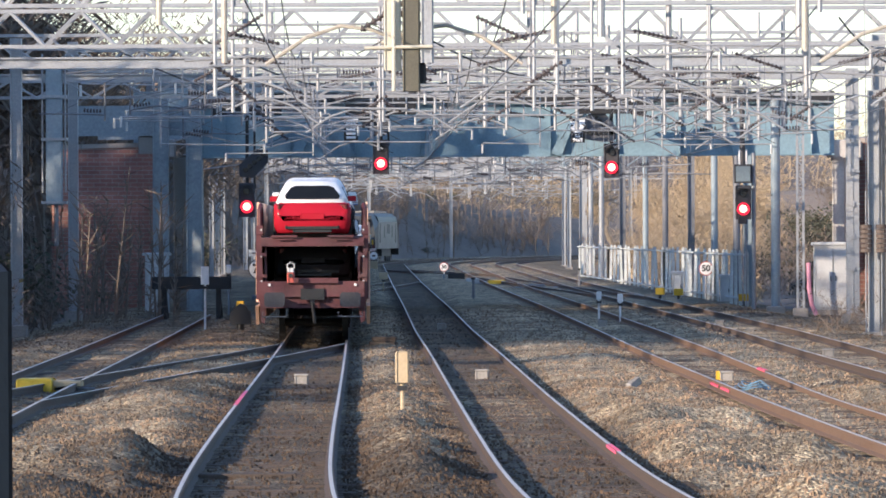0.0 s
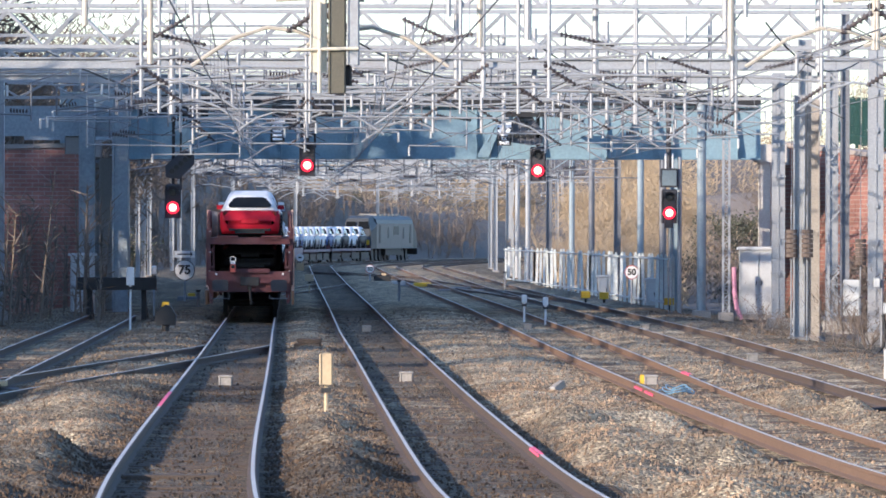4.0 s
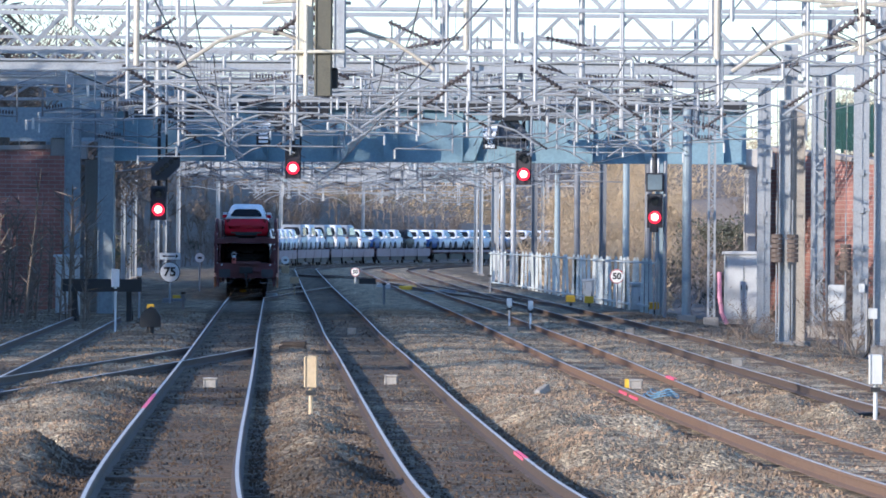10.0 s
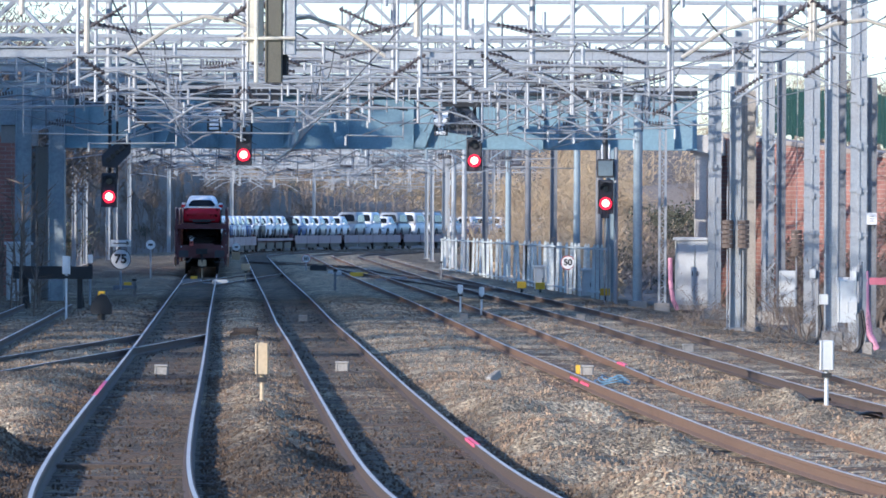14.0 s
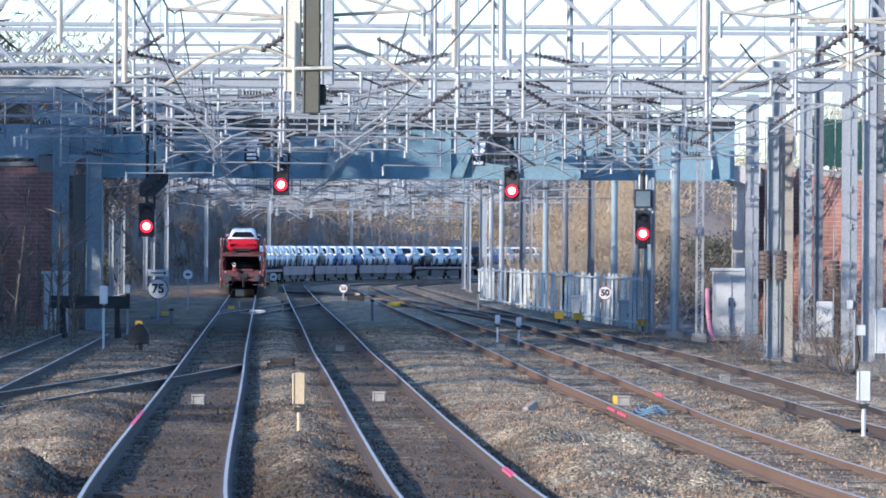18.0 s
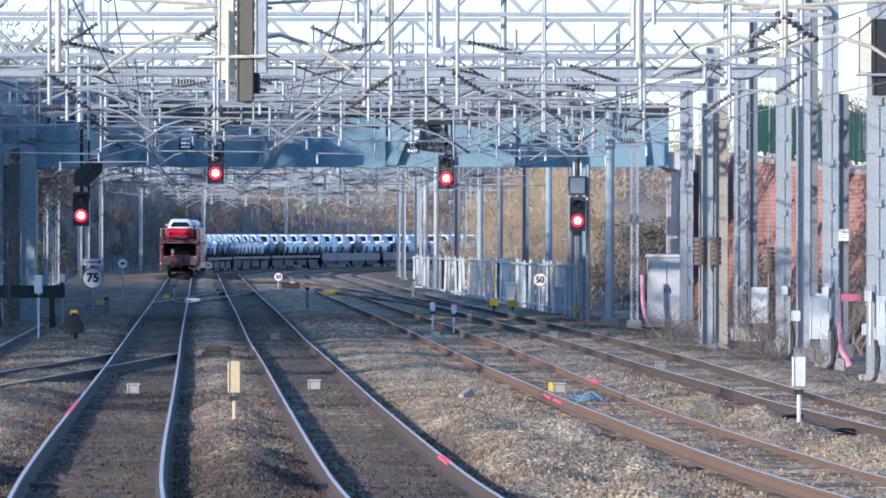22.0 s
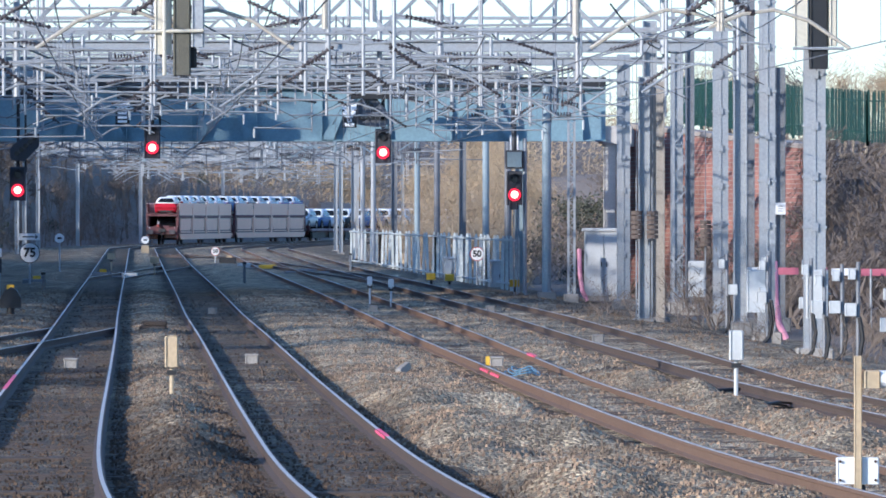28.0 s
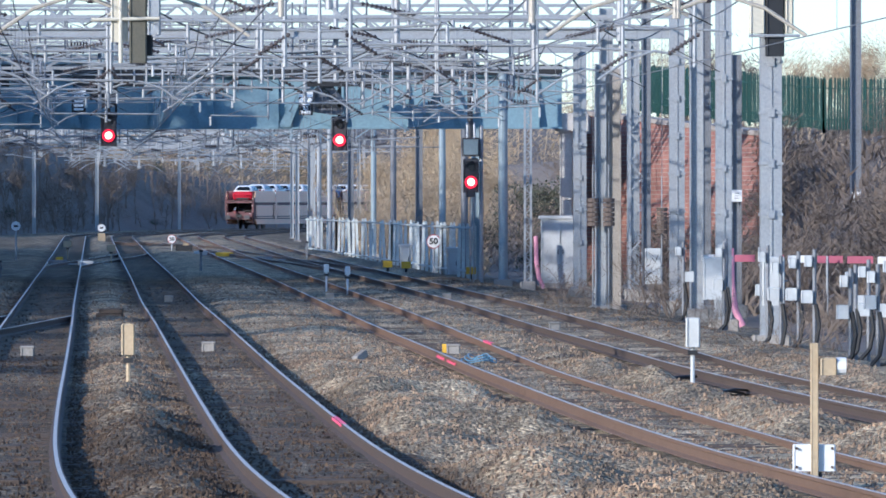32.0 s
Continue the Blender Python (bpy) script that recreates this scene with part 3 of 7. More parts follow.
def build_bridge():
    b = thing("road_bridge", pose(-2, 238, 0, 0, 0, -0.2), "blue painted steel girder road bridge over the tracks", "bridge")
    L, R_, z0, z1 = -10.7, 11.1, 5.12, 6.92
    for y in (-5.0, 5.0):
        z0 = 5.12 if y < 0 else 5.26
        bm = BM()
        box(bm, ((L + R_) / 2, y, (z0 + z1) / 2), (R_ - L, 0.03, z1 - z0))
        web = part("girder_web", bm, BLUEST, b)
        bm = BM()
        box(bm, ((L + R_) / 2, y, z0 + 0.03), (R_ - L, 0.42, 0.06))
        part("bottom_flange", bm, BLUEST, b)
        bm = BM()
        box(bm, ((L + R_) / 2, y, z1 + 0.03), (R_ - L, 0.5, 0.06))
        part("top_flange", bm, BLUEST, b)
        n = 9
        for i in range(n + 1):
            x = L + 0.8 + (R_ - L - 1.6) * i / n
            bm = BM()
            sy = -1 if y < 0 else 1
            # a knee plate that spreads towards the bottom flange
            prism(bm, [(y + sy * 0.015, z0 + 0.06), (y + sy * 0.31, z0 + 0.06), (y + sy * 0.10, z1 - 0.25), (y + sy * 0.015, z1)], x - 0.012, x + 0.012)
            part("stiffener", bm, BLUEST, web)
        for i in range(n):
            if i % 2 == 0:
                continue
            x = L + 0.8 + (R_ - L - 1.6) * (i + 0.5) / n
            sy = -1 if y < 0 else 1
            for k in (-1, 1):
                bm = BM()
                prism(bm, [(x + k * 1.15, z0 + 0.06), (x + k * 0.72, z0 + 0.06), (x + k * 0.12, z1 - 0.2), (x + k * 0.3, z1 - 0.2)], y + sy * 0.05, y + sy * 0.27, "y")
                part("raking_strut", bm, BLUEST, web)
    bm = BM()
    box(bm, ((L + R_) / 2, 0, z0 + 0.75), (R_ - L, 9.6, 0.35))
    part("deck", bm, CONCRETE, b)
    for y in (-5.3, 5.3):
        bm = BM()
        box(bm, ((L + R_) / 2, y, z1 + 0.24), (R_ - L, 0.16, 0.34))
        part("dark_fascia", bm, DARK, b, "black fascia board along the deck edge")
    for x, y, w, mat in ((-12.1, -5.3, 0.5, COLUMN), (-10.95, -5.3, 0.5, COLUMN), (-11.5, -4.2, 0.42, CONCRETE), (-12.0, 4.4, 0.5, COLUMN), (-11.45, 4.8, 0.4, COLUMN)):
        bm = BM()
        h_section(bm, x, y, -0.35, 7.2 if mat is COLUMN and y < 0 else 5.15, w, 0.04, w * 0.2)
        part("support_column", bm, mat, b)
    for y in (-4.8, 4.8):
        bm = BM()
        box(bm, (-12.9, y, 6.42), (4.2, 0.3, 1.04))
        part("end_girder", bm, COLUMN, b, "dull blue-grey end girder")
        bm = BM()
        bevel_box(bm, (-12.55, y * 0.96, 5.59), (0.7, 0.6, 0.62), 0.03)
        part("bearing_block", bm, CONCRETE, b, "pale concrete bearing block")
    for x, y in ((11.25, -4.6), (11.7, 4.6)):
        bm = BM()
        bevel_box(bm, (x, y, 2.35), (0.42, 0.42, 5.5), 0.03)
        part("concrete_pillar", bm, PALE_CONCRETE, b, "pale concrete pillar")
        bm = BM()
        bevel_box(bm, (x + 0.2, y, 5.35), (1.15, 0.7, 0.62), 0.03)
        part("bearing_block", bm, PALE_CONCRETE, b, "pale concrete bearing block")


build_bridge()


def build_platform():
    """The platform end from which the lines are seen."""
    t = thing("platform", pose(-0.1, -10, 0), "grey concrete station platform end with pale coping stones", "platform", kind="structure")
    bm = BM()
    bevel_box(bm, (0, 0, 0.22), (4.6, 66.0, 1.36), 0.02)
    part("platform_body", bm, CONCRETE, t)
    slab = BM()
    bevel_box(slab, (0, 0, 0.04), (0.6, 2.38, 0.09), 0.012)
    coping = bpy.data.meshes.new("coping_slab")
    slab.to_mesh(coping)
    slab.free()
    coping.materials.append(STONE)
    for i in range(27):
        for x in (-2.02, 2.02):
            shared("coping_slab", coping, t, pose(x, -31.2 + i * 2.4, 0.9))


build_platform()


def brick_wall(name, p0, p1, h0, h1, label, thick=0.5, cap=True, mat=None):
    """A wall between two points on the ground, its top running from h0 to h1, with a coping."""
    p0, p1 = Vector(p0), Vector(p1)
    d = p1 - p0
    ln = d.length
    t = thing(name, Matrix.Translation((p0.x, p0.y, 0)) @ Matrix.Rotation(math.atan2(d.y, d.x), 4, "Z"), label, "wall", kind="structure")
    bm = BM()
    prism(bm, [(0, -0.6), (ln, -0.6), (ln, h1), (0, h0)], -thick / 2, thick / 2, "y")
    part("brickwork", bm, mat or BRICKWORK, t)
    if cap:
        n = max(1, int(ln / 0.9))
        for i in range(n):
            bm = BM()
            a0, a1 = ln * i / n + 0.006, ln * (i + 1) / n - 0.006
            za, zb = h0 + (h1 - h0) * a0 / ln, h0 + (h1 - h0) * a1 / ln
            prism(bm, [(a0, za), (a1, zb), (a1, zb + 0.16), (a0, za + 0.16)], -thick / 2 - 0.07, thick / 2 + 0.07, "y")
            part("coping_stone", bm, STONE, t)
    WALLS.append((t, ln, h0, h1, thick))
    return t


WALLS = []
brick_wall("wall_east", (10.4, 244.0), (15.1, 219.0), 5.75, 4.75, "red brick wing wall with stone coping")
brick_wall("wall_west", (-14.8, 243.5), (-18.6, 242.5), 5.65, 5.55, "brick abutment wall with stone coping", mat=LIFTED_BRICK)
brick_wall("wall_far", (-22.2, 602.0), (-19.4, 602.0), 5.7, 5.7, "small distant dull brick wall beside the line", mat=LIFTED_BRICK)
brick_wall("wall_pier", (-19.0, 603.0), (-17.9, 603.0), 5.5, 5.5, "small distant concrete pier beside the line", mat=CONCRETE)

# ---- overhead line ----
# warm sunlight painted into the steel of the nearest portal
SUNLIT_STEEL = material("sunlit_warm_steel", (0.46, 0.425, 0.355), 0.55, 0.1, 0.2, 1.0, 18, 0.1)

def mesh_of(name, bm, mat):
    me = bpy.data.meshes.new(name)
    bmesh.ops.recalc_face_normals(bm, faces=bm.faces)
    bm.to_mesh(me)
    bm.free()
    me.materials.append(mat)
    return me


def insulator_mesh(name, n, length, mat, r=0.062):
    bm = BM()
    rod(bm, (0, 0, 0), (length, 0, 0), r * 0.45, 6)
    for i in range(n):
        x = length * (i + 0.5) / n
        rod(bm, (x - length * 0.2 / n, 0, 0), (x + length * 0.25 / n, 0, 0), r, 8, r * 0.6)
    return mesh_of(name, bm, mat)


INS_BROWN = insulator_mesh("insulator", 8, 0.75, INSUL)
INS_LONG = insulator_mesh("insulator", 12, 1.1, INSUL, 0.055)


def bar(name, p, q, r, mat, parent, n=6, label=""):
    bm = BM()
    rod(bm, p, q, r, n)
    return part(name, bm, mat, parent, label)


def along(p, q):
    """A pose at p with its x axis towards q."""
    d = Vector(q) - Vector(p)
    return Matrix.Translation(p) @ d.to_track_quat("X", "Z").to_matrix().to_4x4()


def mast(parent, x, y, top, w=0.34, style="box", mat=None, base=-0.3):
    mat = mat or GALV
    bm = BM()
    if style == "box":
        box(bm, (x, y, (top + base) / 2), (w, w * 0.8, top - base))
        for z in range(1, int(top)):
            box(bm, (x, y, z + 0.35), (w + 0.05, w * 0.8 + 0.05, 0.05))
            box(bm, (x, y - w * 0.4 - 0.03, z + 0.35), (w * 0.3, 0.06, 0.16))
        box(bm, (x, y - w * 0.4 - 0.012, (top + base) / 2), (0.035, 0.024, top - base - 0.1))
    elif style == "h":
        h_section(bm, x, y, base, top, w, 0.03, 0.012)
    elif style == "lattice":
        for i in (-1, 1):
            for j in (-1, 1):
                box(bm, (x + i * w / 2, y + j * w / 2, (top + base) / 2), (0.07, 0.07, top - base))
        n = int((top - base) / (w * 1.1))
        for k in range(n):
            za, zb = base + (top - base) * k / n, base + (top - base) * (k + 1) / n
            f = 1 if k % 2 else -1
            for j in (-1, 1):
                rod(bm, (x - f * w / 2, y + j * w / 2, za), (x + f * w / 2, y + j * w / 2, zb), 0.015, 4)
                rod(bm, (x - w / 2, y + j * w / 2, zb), (x + w / 2, y + j * w / 2, zb), 0.013, 4)
    else:
        rod(bm, (x, y, base), (x, y, top), w / 2, 12)
    m = part("mast", bm, mat, parent)
    bm = BM()
    bevel_box(bm, (x, y, base + 0.1), (w + 0.3, w + 0.3, 0.35), 0.03)
    part("mast_base", bm, CONCRETE, m, "concrete mast foundation")
    return m


def cantilever(parent, x, y, z_top, side, mat=None, reach=1.9, contact=4.95, simple=False, arm=0.026):
    """A drop tube under a boom, with the arms that hold one wire."""
    mat = mat or GALV
    d = bar("drop_tube", (x, y, z_top), (x, y, 5.25), 0.042, mat, parent, 8)
    bar("support_tube", (x - side * 0.6, y, 5.95), (x + side * reach, y, 6.1), 0.026, mat, d)
    bm = BM()
    tube(bm, [(x - side * 0.15, y, 5.3), (x + side * 0.35, y, 5.5), (x + side * 0.8, y, 5.56), (x + side * 1.3, y, 5.4), (x + side * reach, y, contact + 0.05)], arm, 6)
    part("registration_arm", bm, mat, d)
    bar("stay", (x, y, 6.55), (x + side * reach * 0.9, y, 6.08), 0.025, mat, d, 5)
    bar("drop_bracket", (x + side * reach, y, 6.1), (x + side * reach, y, 5.72), 0.036, GREYBOX if simple else GALV, d, 8)
    if not simple:
        shared("insulator", INS_BROWN, d, along((x - side * 0.1, y, 5.9), (x + side * 0.9, y, 5.25)), "brown ribbed insulator")
        shared("insulator", INS_LONG, d, along((x + side * 0.2, y, 6.5), (x + side * 1.4, y, 6.25)), "brown ribbed insulator")
    bar("tail_wire", (x + side * 0.4, y, 5.6), (x - side * 0.5, y, 5.15), 0.012, RUBBER, d, 4)
    return d


def gantry(y, xl, xr, z0, z1, style="lattice", left="h", right="box", tracks=(1, 2, 3, 4), wl=0.34, wr=0.36, extra=(), mat=None, masts=True, simple=False, flip=1):
    mat = mat or GALV
    g = thing("overhead_line_gantry", pose(0, y, 0), "grey steel overhead line portal spanning the tracks", "gantry", "overhead line gantries")
    if masts:
        mast(g, xl, 0, z1 + 0.3, wl, left, mat)
        mast(g, xr, 0, z1 + 0.3, wr, right, mat)
    if style == "lattice":
        n = int((xr - xl) / 0.85)
        for yy in (-0.3, 0.3):
            for zz in (z0, z1):
                bm = BM()
                box(bm, ((xl + xr) / 2, yy, zz), (xr - xl, 0.08, 0.08))
                part("boom_chord", bm, mat, g)
            step = (xr - xl) / n
            pair = []
            for f in (0, 1):
                bm = BM()
                rod(bm, (0, 0, z0 if f else z1), (step, 0, z1 if f else z0), 0.05 if y < 170 else 0.038, 4)
                pair.append(mesh_of("brace", bm, mat))
            for i in range(n):
                shared("brace", pair[i % 2], g, pose(xl + step * i, yy, 0))
    else:
        bm = BM()
        h = z1 - z0
        e = 0.11
        prism(bm, [(-e, z0), (e, z0), (e, z0 + 0.05), (0.015, z0 + 0.05), (0.015, z1 - 0.05), (e, z1 - 0.05), (e, z1), (-e, z1), (-e, z1 - 0.05), (-0.015, z1 - 0.05), (-0.015, z0 + 0.05), (-e, z0 + 0.05)], xl, xr)
        part("boom", bm, mat, g)
    s, _ = across(0, y)
    for i, k in enumerate(tracks):
        if k == 3 and 185 < y < 220 or k == 2 and y in (190, 203):
            continue
        p, h = line(s, OFFSET[k])
        side = (1 if (i + int(y)) % 2 else -1) * flip
        cantilever(g, p.x - side * 1.7, -0.35, z1 + 0.6, side, mat, simple=simple, arm=0.03 if y < 120 else 0.026)
    rng = random.Random(int(y))
    xs = [line(s, OFFSET[k])[0].x for k in tracks]
    for i in range(len(xs) - 1):
        for zz in ((rng.uniform(5.5, 6.2), rng.uniform(6.3, 7.0))[:1 + (i + int(y)) % 2] if y > 120 else ()):
            a_ = xs[i] - rng.uniform(0.5, 2.2)
            bar("cross_tube", (a_, -0.42, zz), (a_ + rng.uniform(2.6, 5.4), -0.42, zz + rng.uniform(-0.05, 0.05)), 0.026, mat, g)
    if style == "lattice" and not simple:
        for i in range(2):
            x = xl + (xr - xl) * rng.uniform(0.3, 0.95)
            shared("insulator", INS_LONG, g, along((x, -0.5, rng.uniform(6.2, 7.2)), (x + rng.choice((-1, 1)), -0.5, rng.uniform(6.0, 6.8))), "brown ribbed insulator")
    for x, zb, r in extra:
        bar("drop_tube", (x, 0.36, z1 + 0.8), (x, 0.36, zb), r, mat, g, 8)
    return g


def build_overhead():
    gantry(98, -16.0, 12.0, 7.6, 8.5, "lattice", "box", "box", extra=((-5.05, 5.05, 0.045), (-6.0, 5.6, 0.045), (-0.25, 5.3, 0.045), (3.4, 5.2, 0.05)), mat=SUNLIT_STEEL)
    gantry(133, -22.0, 9.3, 8.3, 9.2, "lattice", "box", "box", extra=((0.6, 6.4, 0.08), (4.5, 6.3, 0.07)), wr=0.42)
    gantry(151, -22.0, 9.5, 7.65, 8.55, "lattice", "box", "box", extra=((-3.2, 6.2, 0.07), (2.2, 6.1, 0.07), (7.2, 6.2, 0.08)), wr=0.35)
    gantry(166, -22.5, 9.78, 7.15, 8.02, "lattice", "h", "h", extra=((-8.0, 5.5, 0.08), (-1.0, 5.9, 0.07), (5.8, 5.8, 0.07)), wl=0.30, wr=0.3)
    gantry(180, -23.2, 10.08, 6.95, 7.25, "beam", "h", "box", extra=((-5.0, 5.7, 0.07), (1.0, 5.8, 0.07), (8.6, 5.2, 0.06)), wr=0.40, flip=-1)
    gantry(190, -15.6, 8.65, 7.2, 7.75, "lattice", "h", "h", extra=((-2.4, 5.5, 0.07), (3.1, 5.6, 0.06)), wl=0.3)
    gantry(203, -22.6, 10.15, 7.75, 8.5, "lattice", "h", "lattice", extra=((-9.0, 5.6, 0.07), (0.2, 5.6, 0.06), (6.4, 5.6, 0.07)), wr=0.4)
    gantry(209, -22.6, 8.7, 6.75, 7.25, "lattice", "h", "box", tracks=(), extra=((-4.0, 5.5, 0.05), (2.0, 5.5, 0.05)), wr=0.4, flip=-1)
    gantry(214, -22.2, 10.6, 7.35, 7.6, "beam", "h", "h", tracks=(1, 3), extra=((-6.3, 5.5, 0.06), (4.9, 5.5, 0.07)), flip=-1)
    gantry(224, -16.5, 7.6, 7.9, 8.6, "lattice", "h", "lattice", wl=0.3, wr=0.2, tracks=(1, 4))
    far = ((256, 6.7), (271, 6.65), (287, 6.1), (303, 5.4), (321, 4.5), (338, 3.75), (357, 2.75), (381, 1.75), (396, 1.2), (412, 0.7))
    for i, (y, xr) in enumerate(far):
        s, _ = across(0, y)
        p, h = line(s, -7.4)
        gantry(y, p.x, xr, 7.2 + 0.5 * (i % 3), 7.9 + 0.5 * (i % 3), "lattice" if i % 2 else "beam", "h", "tube" if i % 3 else "h", wl=0.22,
               mat=(BLUEPIPE, GALV_DARK, BLUEPIPE, GALV_DARK, GALV_DARK, BLUEPIPE, GALV_DARK, GALV, GALV, GALV)[i], wr=0.29, simple=True, flip=1 if i % 2 else -1)
    for i, y in enumerate((440, 470, 500, 530, 560, 590)):
        s = y + 0.5
        p, h = line(s, -6.5)
        q, h = line(s, 15.5)
        gantry(y, p.x, q.x, 7.0, 7.5, "lattice" if i % 2 else "beam", "h", "h", wl=0.25, wr=0.25, simple=True)
    # registration arms that hold the wires of the crossovers, clear of the hanging signals
    rng = random.Random(21)
    ins = BM()
    rod(ins, (0, 0, 0), (0, 0, -0.3), 0.036, 8)
    drop_mesh = mesh_of("insulator", ins, GREYBOX)
    for y in (187, 196, 206, 217, 226):
        g = thing("registration_span", pose(0, y, 0), "pale steel arms holding overhead wires under a portal", "overhead arms", "registration spans")
        n = 0
        while n < 7:
            x0 = rng.uniform(-13.0, 6.5)
            ln = rng.choice((-1, 1)) * rng.uniform(1.6, 3.6)
            z = rng.uniform(5.15, 6.7)
            lo, hi = min(x0, x0 + ln), max(x0, x0 + ln)
            if any(lo < c * y / 229.5 + 0.75 and hi > c * y / 229.5 - 1.6 for c in (1.39, -6.44)) and z < 6.35 and z > 4.6:
                if rng.random() < 0.85:
                    continue
            arm = bar("arm", (x0, 0, z), (x0 + ln, 0, z + rng.uniform(-0.06, 0.06)), 0.024, GALV, g)
            bar("stay", (x0, 0, z + 0.55), (x0 + ln * 0.75, 0, z + 0.02), 0.016, GALV_DARK, arm, 5)
            shared("insulator", drop_mesh, arm, pose(x0 + ln, 0, z), "white insulator")
            bar("hanger", (x0, 0.05, z - 0.1), (x0, 0.05, 7.4), 0.03, GALV, arm, 6)
            n += 1
    # the same under the bridge and past it, where the arms run into one another
    for y, n, z_lo, z_hi in ((183, 9, 5.3, 7.1), (193, 9, 5.3, 7.2), (200, 9, 5.4, 7.4), (212, 10, 5.3, 7.2), (221, 10, 5.2, 7.2), (258, 13, 4.9, 6.2), (268, 13, 4.9, 6.1), (280, 14, 4.8, 6.3), (294, 14, 4.8, 6.4), (310, 14, 4.8, 6.6), (328, 15, 4.8, 6.8), (348, 15, 4.9, 7.0), (368, 15, 4.9, 7.2), (390, 14, 5.0, 7.4)):
        g = thing("registration_span", pose(0, y, 0), "weathered steel arms and insulators holding overhead wires", "overhead arms", "registration spans")
        pale, dull, pots = BM(), BM(), BM()
        s0, _ = across(0, y)
        left, right = line(s0, -6.0)[0].x, line(s0, 14.5)[0].x
        for i in range(n):
            x0 = left + (right - left) * (i + rng.random()) / n
            ln = rng.choice((-1, 1)) * rng.uniform(1.2, 3.0)
            z = rng.uniform(z_lo, z_hi)
            lo, hi = min(x0, x0 + ln) - 0.3, max(x0, x0 + ln) + 0.3
            if y < 229 and z < 6.5 and any(lo < c * y / 229.5 + 0.8 and hi > c * y / 229.5 - 1.5 for c in (1.39, -6.44)):
                z = rng.uniform(6.75, 7.3)
            q = Vector((x0 + ln, 0, z + rng.uniform(-0.25, 0.1)))
            tube(pale if i % 3 else dull, [(x0, 0, z), (x0 + ln * 0.35, 0, z + rng.uniform(0.0, 0.16)), tuple(q)], 0.024, 5)
            rod(dull, (x0, 0, z + rng.uniform(0.4, 0.8)), (x0 + ln * 0.8, 0, z), 0.014, 4)
            rod(dull, (x0, 0.05, z - 0.15), (x0, 0.05, z + rng.uniform(0.7, 1.5)), 0.028, 5)
            d = Vector((ln, 0, rng.uniform(-0.5, 0.5))).normalized()
            for j in range(6):
                c = Vector((x0, -0.03, z + 0.1)) + d * (0.1 + 0.085 * j)
                rod(pots, c, c + d * 0.05, 0.066, 6, 0.045)
        part("arm_tangle", pale, GALV, g)["kind"] = "stuff"
        part("stay_tangle", dull, GALV_DARK, g, "dark weathered steel stays")["kind"] = "stuff"
        part("insulator_string", pots, INSUL, g, "dark ribbed insulators")["kind"] = "stuff"
    # sagging feeder cables that hang from portal to portal
    for x0, y0, x1, y1, z, sag in ((-9.0, 166, -3.0, 203, 7.3, 0.9), (-4.0, 151, 2.5, 190, 7.4, 1.0), (1.0, 166, 7.5, 209, 7.2, 0.8), (4.0, 180, 9.5, 224, 7.4, 1.1), (-12.0, 180, -5.0, 224, 7.4, 1.0), (6.0, 151, 9.8, 180, 7.3, 0.7)):
        w = thing("feeder_cable", pose(0, 0, 0), "black sagging feeder cable between two portals", "cable", "feeder cables")
        bm = BM()
        tube(bm, [(x0 + (x1 - x0) * u, y0 + (y1 - y0) * u, z - 4 * sag * u * (1 - u)) for u in [i / 12 for i in range(13)]], 0.022, 5)
        part("strand", bm, RUBBER, w)
    # wires
    for k in (1, 2, 3, 4):
        w = thing("overhead_wires", pose(0, 0, 0), "contact and catenary wires above a railway line", "overhead wire", "overhead wires")
        con, cat, drops = BM(), BM(), BM()
        stops = [60, 98, 131, 151, 166, 180, 203, 224, 256, 287, 321, 357, 396, 440, 500, 560, 640]
        for a, b_ in zip(stops, stops[1:]):
            pa, pb = line(a, OFFSET[k])[0], line(b_, OFFSET[k])[0]
            prev = None
            for i in range(7):
                u = i / 6
                p = pa.lerp(pb, u)
                z = 6.1 - 2.0 * u * (1 - u)
                if prev is not None:
                    rod(con, (prev[0].x, prev[0].y, 4.95), (p.x, p.y, 4.95), 0.010, 4)
                    rod(cat, (prev[0].x, prev[0].y, prev[1]), (p.x, p.y, z), 0.012, 4)
                if 0 < i < 6:
                    rod(drops, (p.x, p.y, 4.95), (p.x, p.y, z), 0.006, 3)
                prev = (p, z)
        part("contact_wire", con, GALV_DARK, w)
        part("catenary_wire", cat, GALV_DARK, w)
        part("dropper_wire", drops, GALV_DARK, w)["kind"] = "stuff"


build_overhead()

# ---- the train ----
def loop_body(bm, rings, mat=0, cap=True):
    """Rings of points joined into a closed skin."""
    R_ = [[bm.verts.new(p) for p in ring] for ring in rings]
    n = len(R_[0])
    for a, b_ in zip(R_, R_[1:]):
        for i in range(n):
            bm.faces.new((a[i], a[(i + 1) % n], b_[(i + 1) % n], b_[i])).material_index = mat
    if cap:
        bm.faces.new(R_[0][::-1]).material_index = mat
        bm.faces.new(R_[-1]).material_index = mat


def car_section(y, w, z0, zw, zr, wr, dy=0.0):
    """A cross ring at y: sill, waist at zw, roof at zr of width wr."""
    h, g = w / 2, wr / 2
    return [(-h * 0.93, y, z0), (h * 0.93, y, z0), (h, y, z0 + 0.18), (h, y, zw - 0.06), (h * 0.95, y, zw), (g, y + dy, zr - 0.05), (g * 0.86, y + dy, zr),
            (-g * 0.86, y + dy, zr), (-g, y + dy, zr - 0.05), (-h * 0.95, y, zw), (-h, y, zw - 0.06), (-h, y, z0 + 0.18)]


